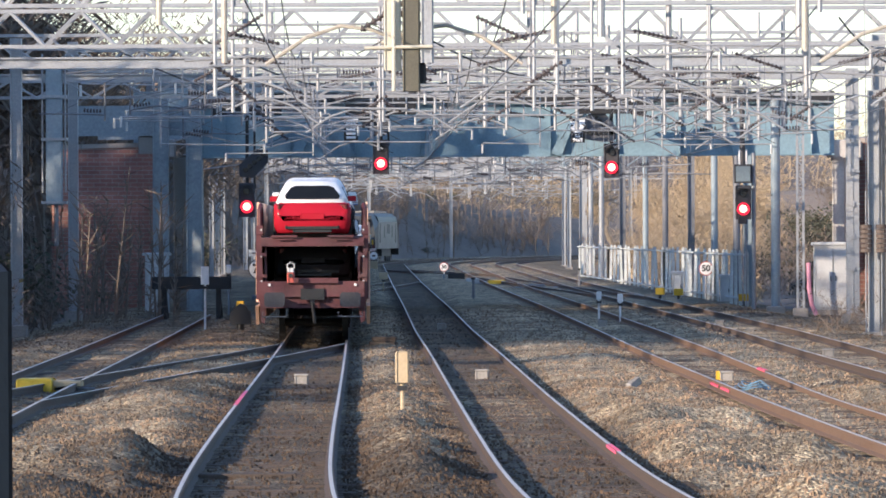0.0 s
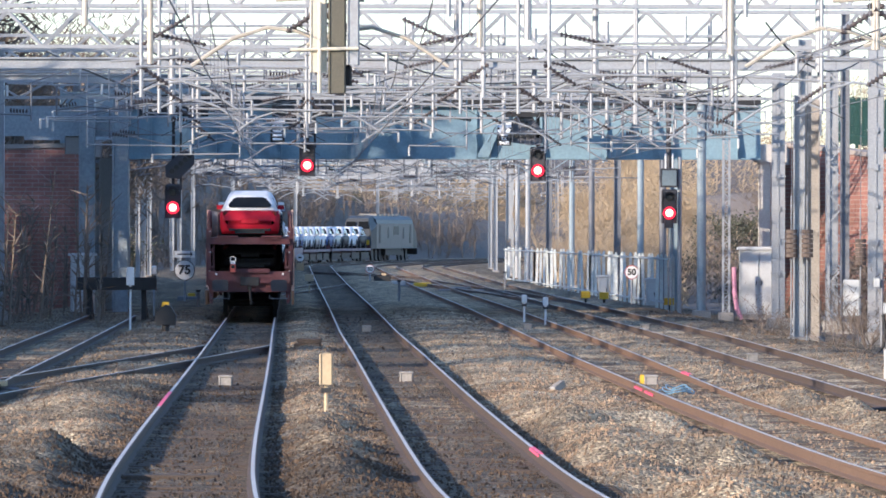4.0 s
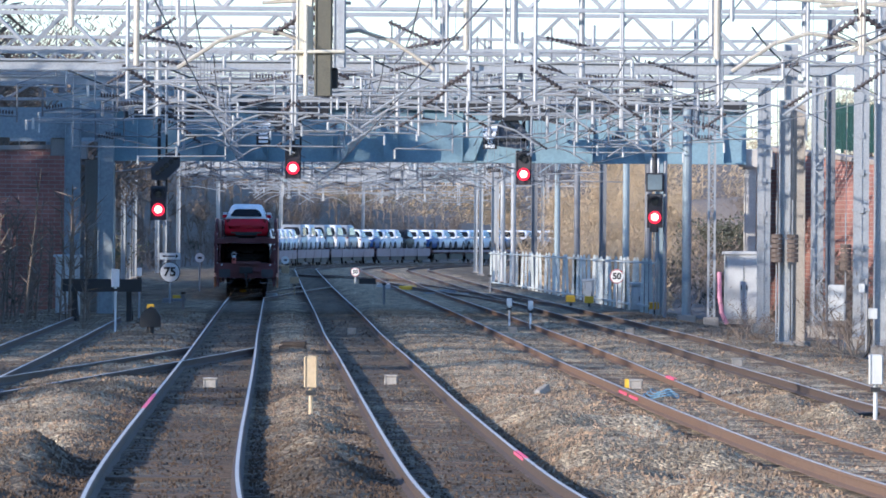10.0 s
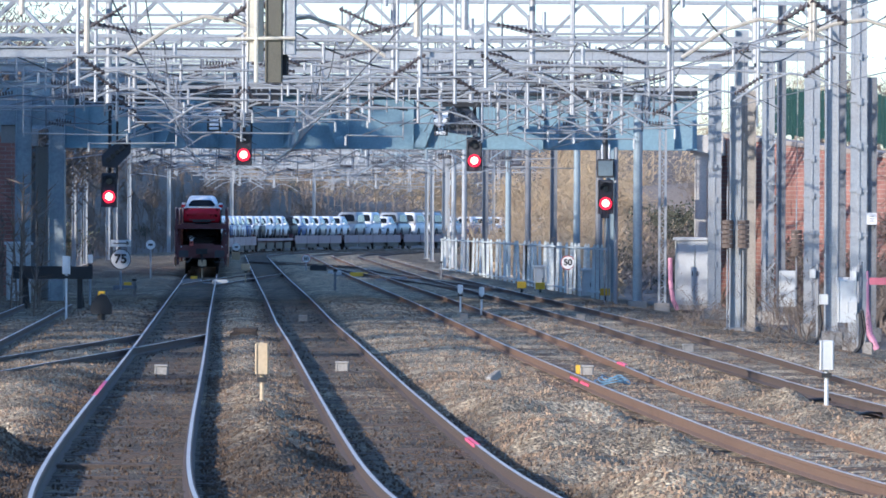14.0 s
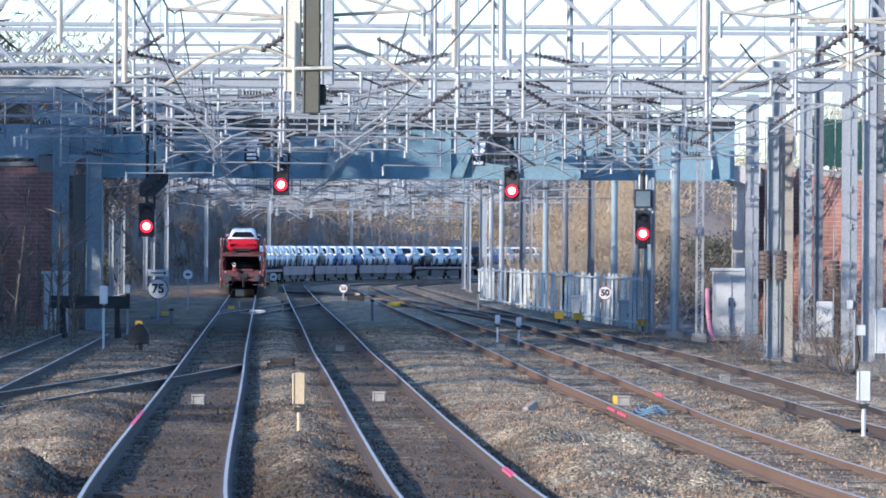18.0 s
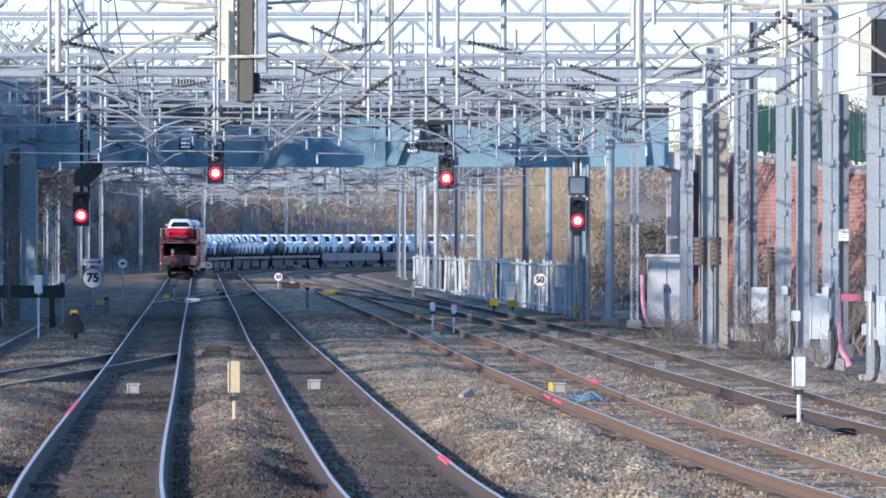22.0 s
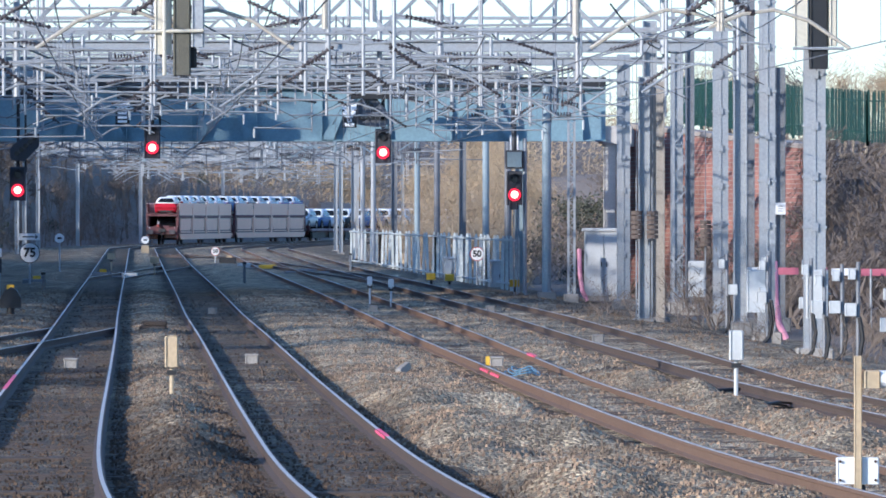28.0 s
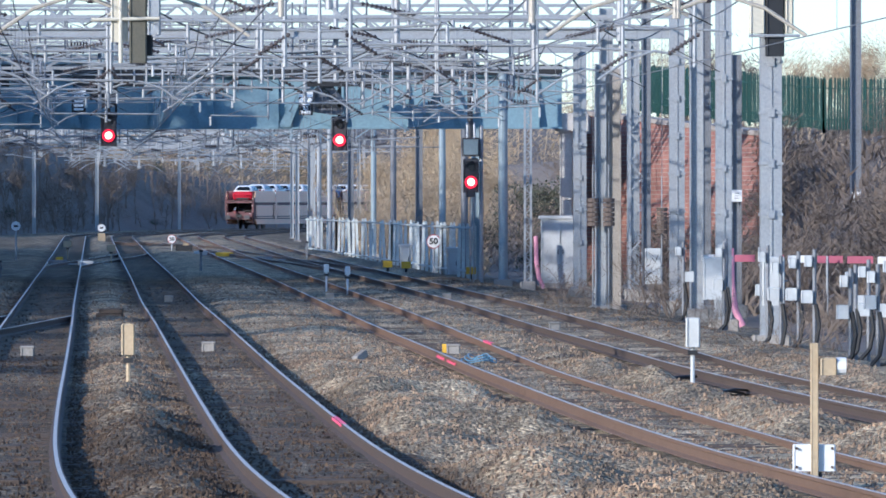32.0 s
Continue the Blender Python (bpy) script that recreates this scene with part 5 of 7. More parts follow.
def build_train():
    dbl = build_double_wagon()
    flat = build_flat_wagon()
    load(dbl, 14.4)
    load(copy_thing(dbl, pose(0, 0, -60)), 14.4 + 28.9)
    n_flat = 13
    start = 57.6
    panel = build_flat_wagon(True)
    load(flat, start + 11.7)
    load(panel, start + 11.7 + 3 * 22.5)
    for i in range(1, n_flat):
        if i != 3:
            load(copy_thing(flat if i in THIN else panel, pose(0, 0, -60)), start + 11.7 + i * 22.5)
    end = start + n_flat * 22.5
    load(build_loco(), end + 10.5)
    lead = build_car("hatch", RED_CAR, "new red hatchback with white film over its roof", True, FILM)
    load(lead, 2.75, 2.33)
    red2 = build_car("hatch", BLACK_CAR, "new dark hatchback with white film over its roof", True, FILM)
    white = build_car("hatch", WHITE_CAR, "new white hatchback with white film over its roof", True, FILM)
    blue = build_car("hatch", BLUE_CAR, "new blue hatchback with white film over its roof", True, FILM)
    suv_w = build_car("suv", WHITE_CAR, "new white sport utility car in transit film", True, FILM)
    suv_d = build_car("suv", BLACK_CAR, "new dark sport utility car in white transit film", True, FILM)
    suv_s = build_car("suv", SILVER_CAR, "new silver sport utility car in white transit film", True, FILM)
    suv_b = build_car("suv", BLUE_CAR, "new blue sport utility car in white transit film", True, FILM)
    suv_r = build_car("suv", RED_CAR, "new red sport utility car in white transit film", True, FILM)
    suv_k = build_car("suv", BLACK_CAR, "new black sport utility car with bare dark roof", False, BLACK_CAR)
    van = build_car("van", WHITE_CAR, "new white delivery van", False, WHITE_CAR)
    van_s = build_car("van", SILVER_CAR, "new silver delivery van", False, SILVER_CAR)
    van_d = build_car("van", BLACK_CAR, "new dark delivery van with white film on its roof", True, FILM)
    first = set()

    def put(tpl, ahead, z, turned=False):
        if tpl.name not in first:
            first.add(tpl.name)
            load(tpl, ahead, z, turned)
        else:
            load(copy_thing(tpl, pose(0, 0, -50)), ahead, z, turned)
    rng = random.Random(4)
    seq = [blue, white, white, red2, white, white, blue, white, red2, white, white, blue]
    for i in range(1, 13):
        put(seq[i % 12], 2.75 + i * 4.32 + (1.0 if i > 5 else 0), 2.44)
    for i in range(12):
        put(red2 if i == 0 else seq[(i * 5 + 3) % 12], 4.4 + i * 4.3 + (1.6 if i > 5 else 0), 1.30)
    for i in range(n_flat):
        base = start + i * 22.5
        pool = ([suv_w, suv_s, suv_w, suv_b, suv_r, suv_d], [suv_d, suv_w, suv_s, suv_w, suv_b, suv_s, suv_k, suv_w], [van, van_d, van_s, suv_w])[0 if i < 3 else (2 if i in (8, 9) else 1)]
        k = 5 if pool[0] is not van else 4
        last = None
        for j in range(k):
            pick = rng.choice([c for c in pool if c is not last or c is suv_w])
            last = pick
            put(pick, base + 2.5 + (22.7 - 5.0) * j / (k - 1), 1.06, turned=(i % 4 != 1))
    # tail lamp of the train
    lamp = thing("tail_lamp", pose(0, 0, -50), "white and orange train tail lamp on the rear wagon", "lamp")
    bm = BM()
    bevel_box(bm, (0, 0, 0.12), (0.17, 0.14, 0.24), 0.03)
    body = part("lamp_body", bm, material("orange_lamp_body", (0.55, 0.12, 0.09), 0.5), lamp)
    bm = BM()
    bevel_box(bm, (0, 0, 0.29), (0.15, 0.13, 0.1), 0.03)
    part("lamp_top", bm, WHITE, body)
    bm = BM()
    tube(bm, [(-0.08, 0, 0.32), (-0.08, 0, 0.42), (0, 0, 0.47), (0.08, 0, 0.42), (0.08, 0, 0.32)], 0.014, 5)
    part("handle", bm, WHITE, lamp)
    bm = BM()
    disc(bm, (0, -0.075, 0.16), 0.05, 0.02)
    part("lens", bm, LENS, lamp)
    LAMP.append(lamp)


LAMP = []
build_train()


def tail_at(t):
    for (a, sa), (b_, sb) in zip(TAIL, TAIL[1:]):
        if t <= b_:
            return sa + (sb - sa) * (t - a) / (b_ - a)
    return TAIL[-1][1]


def motions():
    """Everything on the train follows the far left line."""
    times = [i * 2.0 for i in range(17)]
    for ob, ahead, z, turned in MOVING:
        walk(ob, [(t, on_line(tail_at(t) + ahead, 0.0, z) @ pose(0, 0, 0, 0, 0, 180 if turned else 0)) for t in times])
    for lamp in LAMP:
        walk(lamp, [(t, on_line(tail_at(t) + 0.5, 0.0, 1.4) @ pose(-0.5, -0.42, 0)) for t in times])

# ---- signals ----
BOARD = material("dark_grey_board", (0.11, 0.117, 0.135), 0.6, 0, 0.2, 2, 20, 0.1)
ENAMEL = material("white_sign_enamel", (0.85, 0.87, 0.88), 0.35, 0, 0.05, 1.5, 15, 0.02)
ENAMEL_BLUE = material("blue_grey_enamel", (0.17, 0.22, 0.25), 0.4, 0, 0.15, 1.5, 15, 0.02)
# black lifted to dark grey, distance haze painted in
HAZED_BLACK = material("hazed_black_paint", (0.05, 0.051, 0.058), 0.6, 0, 0.25, 3, 25, 0.1)


def signal_head(parent, x, y, z, w=0.54, h=1.16):
    """A two-aspect head that faces -y, its lower light at z."""
    bm = BM()
    bevel_box(bm, (x, y, z + 0.22), (w, 0.22, h), 0.04)
    hd = part("signal_head", bm, HAZED_BLACK, parent, "black signal head")
    for k, (dz, mat) in enumerate(((0.0, RED_LAMP), (0.5, LENS))):
        bm = BM()
        # lit disc drawn wider than the lens, to paint in its glare
        disc(bm, (x, y - 0.125, z + dz), 0.22 if k == 0 else 0.11, 0.03, "y", 20)
        part("red_light" if k == 0 else "unlit_lens", bm, mat, hd, "glowing red light" if k == 0 else "")
        if k == 0:
            bm = BM()
            disc(bm, (x, y - 0.15, z), 0.13, 0.03, "y", 20)
            part("light_core", bm, RED_CORE, hd)
        bm = BM()
        n = 10
        for i in range(n):
            a0, a1 = math.pi * i / n, math.pi * (i + 1) / n
            p = [(x + 0.21 * math.cos(a_), z + dz + 0.21 * math.sin(a_)) for a_ in (a0, a1)]
            q = [(x + 0.22 * math.cos(a_), z + dz + 0.22 * math.sin(a_)) for a_ in (a0, a1)]
            v = [bm.verts.new((u, yy, zz)) for yy in (y - 0.1, y - 0.3) for u, zz in (*p, *q)]
            for f in ((0, 1, 5, 4), (2, 6, 7, 3), (0, 4, 6, 2), (1, 3, 7, 5), (4, 5, 7, 6)):
                bm.faces.new([v[j] for j in f])
        bmesh.ops.remove_doubles(bm, verts=bm.verts, dist=0.0005)
        part("hood", bm, DARK, hd)
    return hd




# outline of each route indicator board and its rows of lenses, from the red light
ROUTE_BOARDS = {
    "low": ([(-0.27, 1.41), (-0.25, 1.02), (0.21, 0.97), (0.72, 1.48), (0.72, 1.92), (0.34, 1.92), (-0.05, 1.62)], [((-0.04, 1.24), (0.56, 1.76))]),
    "falling": ([(-0.92, 2.2), (-0.88, 1.62), (-0.25, 0.98), (0.12, 0.95), (0.28, 1.13), (0.24, 2.2)], [((-0.66, 1.78), (0.1, 1.14))]),
    "pair": ([(-0.9, 0.95), (-0.92, 1.69), (-0.5, 2.0), (-0.29, 1.94), (0.16, 1.37), (0.16, 0.98), (0.06, 0.86), (-0.3, 0.86)], [((-0.74, 1.19), (0.0, 1.19)), ((-0.54, 1.7), (0.04, 1.19))])}


def route_indicator(parent, y, z, kind):
    """A dark shaped board with slanting rows of small hooded lenses."""
    outline, rows = ROUTE_BOARDS[kind]
    bm = BM()
    prism(bm, [(u, z + v) for u, v in outline], y, y + 0.1, "y")
    b = part("route_indicator", bm, BOARD if kind == "pair" else HAZED_BLACK, parent, "dark grey route indicator board")
    for (u0, v0), (u1, v1) in rows:
        for i in range(5):
            f = i / 4
            bm = BM()
            disc(bm, (u0 + (u1 - u0) * f, y - 0.05, z + v0 + (v1 - v0) * f), 0.085, 0.12, "y", 10)
            part("lens", bm, LENS, b)


def text(parent, body, x, y, z, size, mat, name="lettering"):
    cu = bpy.data.curves.new(name, "FONT")
    cu.body, cu.size, cu.align_x, cu.align_y, cu.extrude = body, size, "CENTER", "CENTER", 0.006
    cu.offset = size * 0.035
    tmp = bpy.data.objects.new(name, cu)
    me = bpy.data.meshes.new_from_object(tmp)
    bpy.data.objects.remove(tmp)
    me.materials.append(mat)
    ob = new(name, me)
    ob.parent = parent
    ob.matrix_basis = pose(x, y, z, 90, 0, 0)
    return ob


def build_signals():
    for x, z, kind, ident in ((-11.0, 3.43, "low", None), (-6.44, 4.87, "falling", ""), (1.39, 4.71, "pair", "9489")):
        s = thing("colour_light_signal", pose(x, 229.5, 0), "hanging railway colour light signal showing red", "signal", "red signals")
        signal_head(s, 0, 0, z)
        route_indicator(s, 0.1, z, kind)
        bar("hanger", (0.0, 0.3, z + 0.6), (0.0, 0.3, 6.9), 0.06, DARK, s)
        bar("hanger", (0.25, 0.3, z + 0.6), (0.25, 0.3, 6.9), 0.04, DARK, s)
        bm = BM()
        box(bm, (0, 0.45, 6.95), (2.4, 1.0, 0.1))
        box(bm, (0, -0.05, 6.75), (2.4, 0.04, 0.45))
        part("platform", bm, DARK, s, "dark maintenance platform")
        if ident is not None:
            px = -1.14 if ident else -1.01
            z += 0.1 if ident else 0.04
            bm = BM()
            box(bm, (px, -0.08, z + 1.16), (0.48, 0.03, 0.84))
            pl = part("identification_plate", bm, DARK, s, "black and white identification plate")
            bm = BM()
            box(bm, (px, -0.102, z + 1.46), (0.48, 0.012, 0.22))
            part("white_panel", bm, ENAMEL, pl)
            bm = BM()
            prism(bm, [(px - 0.23, z + 1.22), (px - 0.1, z + 1.08), (px + 0.1, z + 1.08), (px + 0.23, z + 1.22), (px + 0.23, z + 1.28), (px + 0.14, z + 1.335), (px - 0.14, z + 1.335), (px - 0.23, z + 1.28)], -0.108, -0.096, "y")
            part("white_panel", bm, ENAMEL, pl)
            text(pl, "X", px, -0.112, z + 1.22, 0.22, DARK)
            if ident:
                text(pl, "LS", px, -0.102, z + 0.98, 0.17, ENAMEL)
                text(pl, ident, px, -0.102, z + 0.83, 0.17, ENAMEL)
            else:
                for i in range(2):
                    bm = BM()
                    box(bm, (px, -0.102, z + 0.98 - i * 0.13), (0.32, 0.012, 0.08))
                    part("plate_bar", bm, ENAMEL, pl)
    s = thing("colour_light_signal", pose(5.86, 230, 0), "railway colour light signal on a post showing red", "signal", "red signals")
    signal_head(s, 0, -0.2, 3.28)
    bm = BM()
    bevel_box(bm, (0, -0.1, 4.47), (0.6, 0.2, 0.64), 0.03)
    rb = part("route_box", bm, HAZED_BLACK, s, "black framed route indicator box")
    bm = BM()
    bevel_box(bm, (0.0, -0.21, 4.47), (0.5, 0.03, 0.52), 0.01)
    part("screen", bm, ENAMEL_BLUE, rb, "blue-grey blank screen")
    bm = BM()
    bevel_box(bm, (-0.02, -0.2, 2.92), (0.3, 0.2, 0.3), 0.04)
    part("cable_box", bm, HAZED_BLACK, s)
    for x in (-0.12, 0.12):
        bar("hanger", (x, -0.1, 4.75), (x, -0.1, 5.3), 0.035, WHITE, s, 6)
    bar("hanger", (-0.02, -0.05, 4.7), (-0.02, -0.05, 7.4), 0.09, HAZED_BLACK, s, 8)
    bar("post", (0.36, 0.1, -0.3), (0.36, 0.1, 5.2), 0.07, GALV, s, 10)
    for x in (-0.02, 0.1):
        bar("ladder_rail", (x, -0.05, -0.2), (x, -0.05, 2.9), 0.018, GALV, s, 5)


build_signals()


# ---- lineside ----
def palisade(name, pts, h, mat, label, base=None, pitch=0.16, wide=0.085, turn=None, bay=2.7, rail=0.0):
    f = thing(name, pose(0, 0, 0), label, "fence")
    pale = BM()
    prism(pale, [(-wide / 2, 0.02), (wide / 2, 0.02), (wide / 2, h - 0.12), (wide * 0.2, h), (-wide * 0.2, h), (-wide / 2, h - 0.12)], -0.012, 0.012, "y")
    pm = mesh_of("pale", pale, mat)
    count = 0
    rest = BM()
    for leg, ((x0, y0, z0), (x1, y1, z1)) in enumerate(zip(pts, pts[1:])):
        a, b_ = Vector((x0, y0, z0)), Vector((x1, y1, z1))
        d = b_ - a
        ang = math.degrees(math.atan2(d.y, d.x))
        ang = ang if turn is None else turn
        n = max(1, int(d.length / (pitch[leg] if isinstance(pitch, tuple) else pitch)))
        for i in range(n):
            p = a.lerp(b_, (i + 0.5) / n)
            lean = random.uniform(-2, 2)
            m = pose(p.x, p.y, p.z + random.uniform(-0.03, 0.03), 0, lean, ang)
            if count < 300:
                shared("pale", pm, f, m)
            else:
                box(rest, (0, 0, h / 2), (wide, 0.024, h), m)
            count += 1
        m = max(1, int(d.length / bay))
        for i in range(m + 1):
            p = a.lerp(b_, i / m)
            bm = BM()
            box(bm, (p.x, p.y + 0.08, p.z + h / 2 - 0.1), (0.1, 0.1, h))
            part("post", bm, mat, f)
        for zz in (0.35, h - (0.17 if rail else 0.35)):
            bm = BM()
            rod(bm, a + Vector((-rail, 0.04, zz)), b_ + Vector((-rail, 0.04, zz)), 0.045 if rail else 0.03, 4)
            part("fence_rail", bm, mat, f)
    if len(rest.verts):
        r = part("far_pales", rest, mat, f)
        r["kind"] = "stuff"
    else:
        rest.free()
    return f


def build_fences():
    palisade("palisade_fence", [(6.45, 247, -0.3), (5.6, 262, -0.3), (4.1, 297, -0.3), (1.95, 349, -0.3), (0.5, 377, -0.3)], 2.12, FENCE, "weathered pale grey steel palisade fence", pitch=(2.1, 2.7, 3.8, 5.0), wide=0.12, turn=0, bay=15, rail=0.09)
    palisade("palisade_fence", [(12.4, 248, 5.9), (17.6, 226, 5.0), (24.5, 214, 4.7), (36, 208, 4.9)], 1.75, GREENF, "dark green steel palisade fence on the embankment", pitch=0.17, wide=0.085)


def post_box(x, y, label, post_mat, box_mat, box_z=0.95, bw=0.2, bh=0.46, ph=1.25, name="equipment_post"):
    t = thing(name, pose(x, y, -0.18), label, "lineside post")
    bar("post", (0, 0, 0), (0, 0, ph - 0.2), 0.032, post_mat, t, 8)
    bm = BM()
    bevel_box(bm, (0, -0.05, box_z), (bw, 0.13, bh), 0.02)
    part("box", bm, box_mat, t)
    bm = BM()
    box(bm, (0, 0, box_z - bh / 2 - 0.08), (0.14, 0.1, 0.07))
    part("clamp", bm, DARK, t)
    return t


def cabinet(x, y, w, d, h, label, mat, doors=2):
    t = thing("equipment_cabinet", pose(x, y, -0.3), label, "cabinet")
    bm = BM()
    box(bm, (0, 0, 0.08), (w + 0.1, d + 0.1, 0.16))
    part("plinth", bm, CONCRETE, t)
    bm = BM()
    bevel_box(bm, (0, 0, 0.16 + (h - 0.16) / 2), (w, d, h - 0.16), 0.02)
    part("body", bm, mat, t)
    bm = BM()
    bevel_box(bm, (0, 0, h + 0.04), (w + 0.16, d + 0.16, 0.1), 0.03)
    part("roof", bm, mat, t)
    for i in range(doors):
        dw = (w - 0.1) / doors
        bm = BM()
        bevel_box(bm, (-w / 2 + 0.05 + dw * (i + 0.5), -d / 2 - 0.012, 0.2 + (h - 0.3) / 2), (dw - 0.03, 0.03, h - 0.32), 0.01)
        dr = part("door", bm, mat, t)
        bm = BM()
        box(bm, (-w / 2 + 0.05 + dw * (i + 0.5) + (dw * 0.36 if i == 0 else -dw * 0.36), -d / 2 - 0.045, h * 0.52), (0.03, 0.04, 0.16))
        part("handle", bm, DARK, dr)
    return t


def round_sign(x, y, z, r, body, label, plate=False, post=True, red=False, zb=-0.3):
    t = thing("speed_sign", pose(x, y, 0), label, "sign")
    if post:
        bar("post", (0, 0.05, zb), (0, 0.05, z), 0.04, GALV, t, 8)
    bm = BM()
    disc(bm, (0, 0, z), r, 0.03, "y", 28)
    pl = part("sign_plate", bm, SIGN_RED if red else DARK, t)
    bm = BM()
    disc(bm, (0, -0.012, z), r * 0.93 if not red else r * 0.88, 0.03, "y", 28)
    part("sign_face", bm, WHITE, pl, "white sign face")
    text(t, body, 0, -0.035, z, r * 1.2, DARK)
    if plate:
        bm = BM()
        box(bm, (0, 0, z + r + 0.22), (r * 2, 0.03, 0.26))
        ap = part("arrow_plate", bm, WHITE, t, "white plate with a black arrow")
        bm = BM()
        box(bm, (-0.04, -0.022, z + r + 0.22), (r * 1.2, 0.01, 0.045))
        prism(bm, [(r * 0.55, z + r + 0.32), (r * 0.8, z + r + 0.22), (r * 0.55, z + r + 0.12)], -0.027, -0.017, "y")
        part("arrow", bm, DARK, ap)
    return t


SIGN_RED = material("red_sign_border", (0.34, 0.07, 0.075), 0.5)


def build_lineside():
    build_fences()
    post_box(-2.445, 97.0, "pale yellow box on a short post between two tracks", CREAM, CREAM, 0.82, 0.195, 0.45)
    post_box(5.716, 98.0, "pale grey box on a short post between two tracks", GREYBOX, GREYBOX, 0.887, 0.205, 0.43)
    cabinet(8.82, 228.0, 1.28, 0.8, 2.35, "pale grey double-door equipment cabinet with graffiti", GREYBOX)
    cabinet(-13.85, 226.0, 0.78, 0.7, 2.1, "grey equipment cabinet beside the bridge column", GREYBOX, 1)
    round_sign(-12.1, 262, 1.12, 0.4, "75", "round white speed sign reading 75 with an arrow plate", True)
    t = thing("speed_sign", pose(-13.2, 316, 0), "small round white sign with a dark mark on a post", "sign")
    bar("post", (0, 0.05, -0.3), (0, 0.05, 1.4), 0.04, GALV, t, 8)
    bm = BM()
    disc(bm, (0, 0, 1.5), 0.22, 0.03, "y", 24)
    pl = part("sign_face", bm, WHITE, t)
    bm = BM()
    box(bm, (0, -0.02, 1.5), (0.2, 0.012, 0.1))
    part("sign_mark", bm, DARK, pl)
    round_sign(-6.9, 368, 0.6, 0.24, "50", "round white speed sign reading 50 with a red border", False, red=True)
    round_sign(5.27, 264.0, 1.06, 0.28, "50", "round white speed sign reading 50 with a red border", False, red=True)


build_lineside()

# ---- plants ----
def leaf_soup(bm, pts, size, rng, thin=0.55):
    for p in pts:
        u = Vector((rng.gauss(0, 1), rng.gauss(0, 1), rng.gauss(0, 1))).normalized()
        v = u.orthogonal().normalized()
        s = size * rng.uniform(0.6, 1.4)
        w = u.cross(v)
        if thin < 0.5:
            s *= 2.0
        a = [bm.verts.new(p + v * s), bm.verts.new(p + w * s * thin), bm.verts.new(p - v * s * 0.9), bm.verts.new(p - w * s * thin + u * s * thin * 0.4)]
        bm.faces.new(a)


def branches(bm, p, d, length, r, depth, rng, tips, spread=0.55):
    q = p + d * length
    rod(bm, p, q, r, 4 if depth > 1 else 3, r * 0.62)
    if depth == 0:
        tips.append(q)
        return
    for _ in range(rng.choice((2, 3, 3))):
        nd = (d + Vector((rng.gauss(0, spread), rng.gauss(0, spread), rng.gauss(0.08, spread * 0.6)))).normalized()
        branches(bm, p + d * length * rng.uniform(0.55, 1.0), nd, length * rng.uniform(0.55, 0.8), r * 0.6, depth - 1, rng, tips, spread)
    tips.append(q)


def tree_template(seed, h, leaf, n_leaf, leaf_size, label, trunk_r=0.13, leaf_spread=0.5, twig=None):
    rng = random.Random(seed)
    t = thing("tree", pose(0, 0, -80), label, "tree", "trees on the banks")
    bm, tips = BM(), []
    branches(bm, Vector((0, 0, -0.3)), Vector((rng.gauss(0, 0.06), rng.gauss(0, 0.06), 1)).normalized(), h * 0.36, trunk_r, 4, rng, tips, 0.42)
    part("trunk", bm, twig or TWIG, t)
    bm = BM()
    pts = []
    for _ in range(n_leaf):
        c = rng.choice(tips)
        pts.append(c + Vector((rng.gauss(0, leaf_spread), rng.gauss(0, leaf_spread), rng.gauss(0, leaf_spread * 0.8))))
    leaf_soup(bm, pts, leaf_size, rng, 0.55 if leaf is DARKLEAF else 0.06 if leaf is GOLD else 0.11)
    part("crown", bm, leaf, t)
    return t


def bush_template(seed, r, leaf, n_leaf, leaf_size, label, stems=9, twig=None, depth=3):
    rng = random.Random(seed)
    t = thing("bush", pose(0, 0, -80), label, "bush", "bushes on the banks")
    bm, tips = BM(), []
    for _ in range(stems):
        d = Vector((rng.gauss(0, 0.5), rng.gauss(0, 0.5), 1)).normalized()
        branches(bm, Vector((rng.gauss(0, r * 0.35), rng.gauss(0, r * 0.35), -0.2)), d, r * rng.uniform(0.45, 0.8), 0.022, depth, rng, tips, 0.5)
    part("stem", bm, twig or TWIG, t)["kind"] = "stuff"
    bm = BM()
    pts = []
    for _ in range(n_leaf):
        c = rng.choice(tips)
        pts.append(c + Vector((rng.gauss(0, 0.28), rng.gauss(0, 0.28), rng.gauss(0, 0.22))))
    leaf_soup(bm, pts, leaf_size, rng, 0.55 if leaf is DARKLEAF else 0.07)
    part("leaves", bm, leaf, t)
    return t


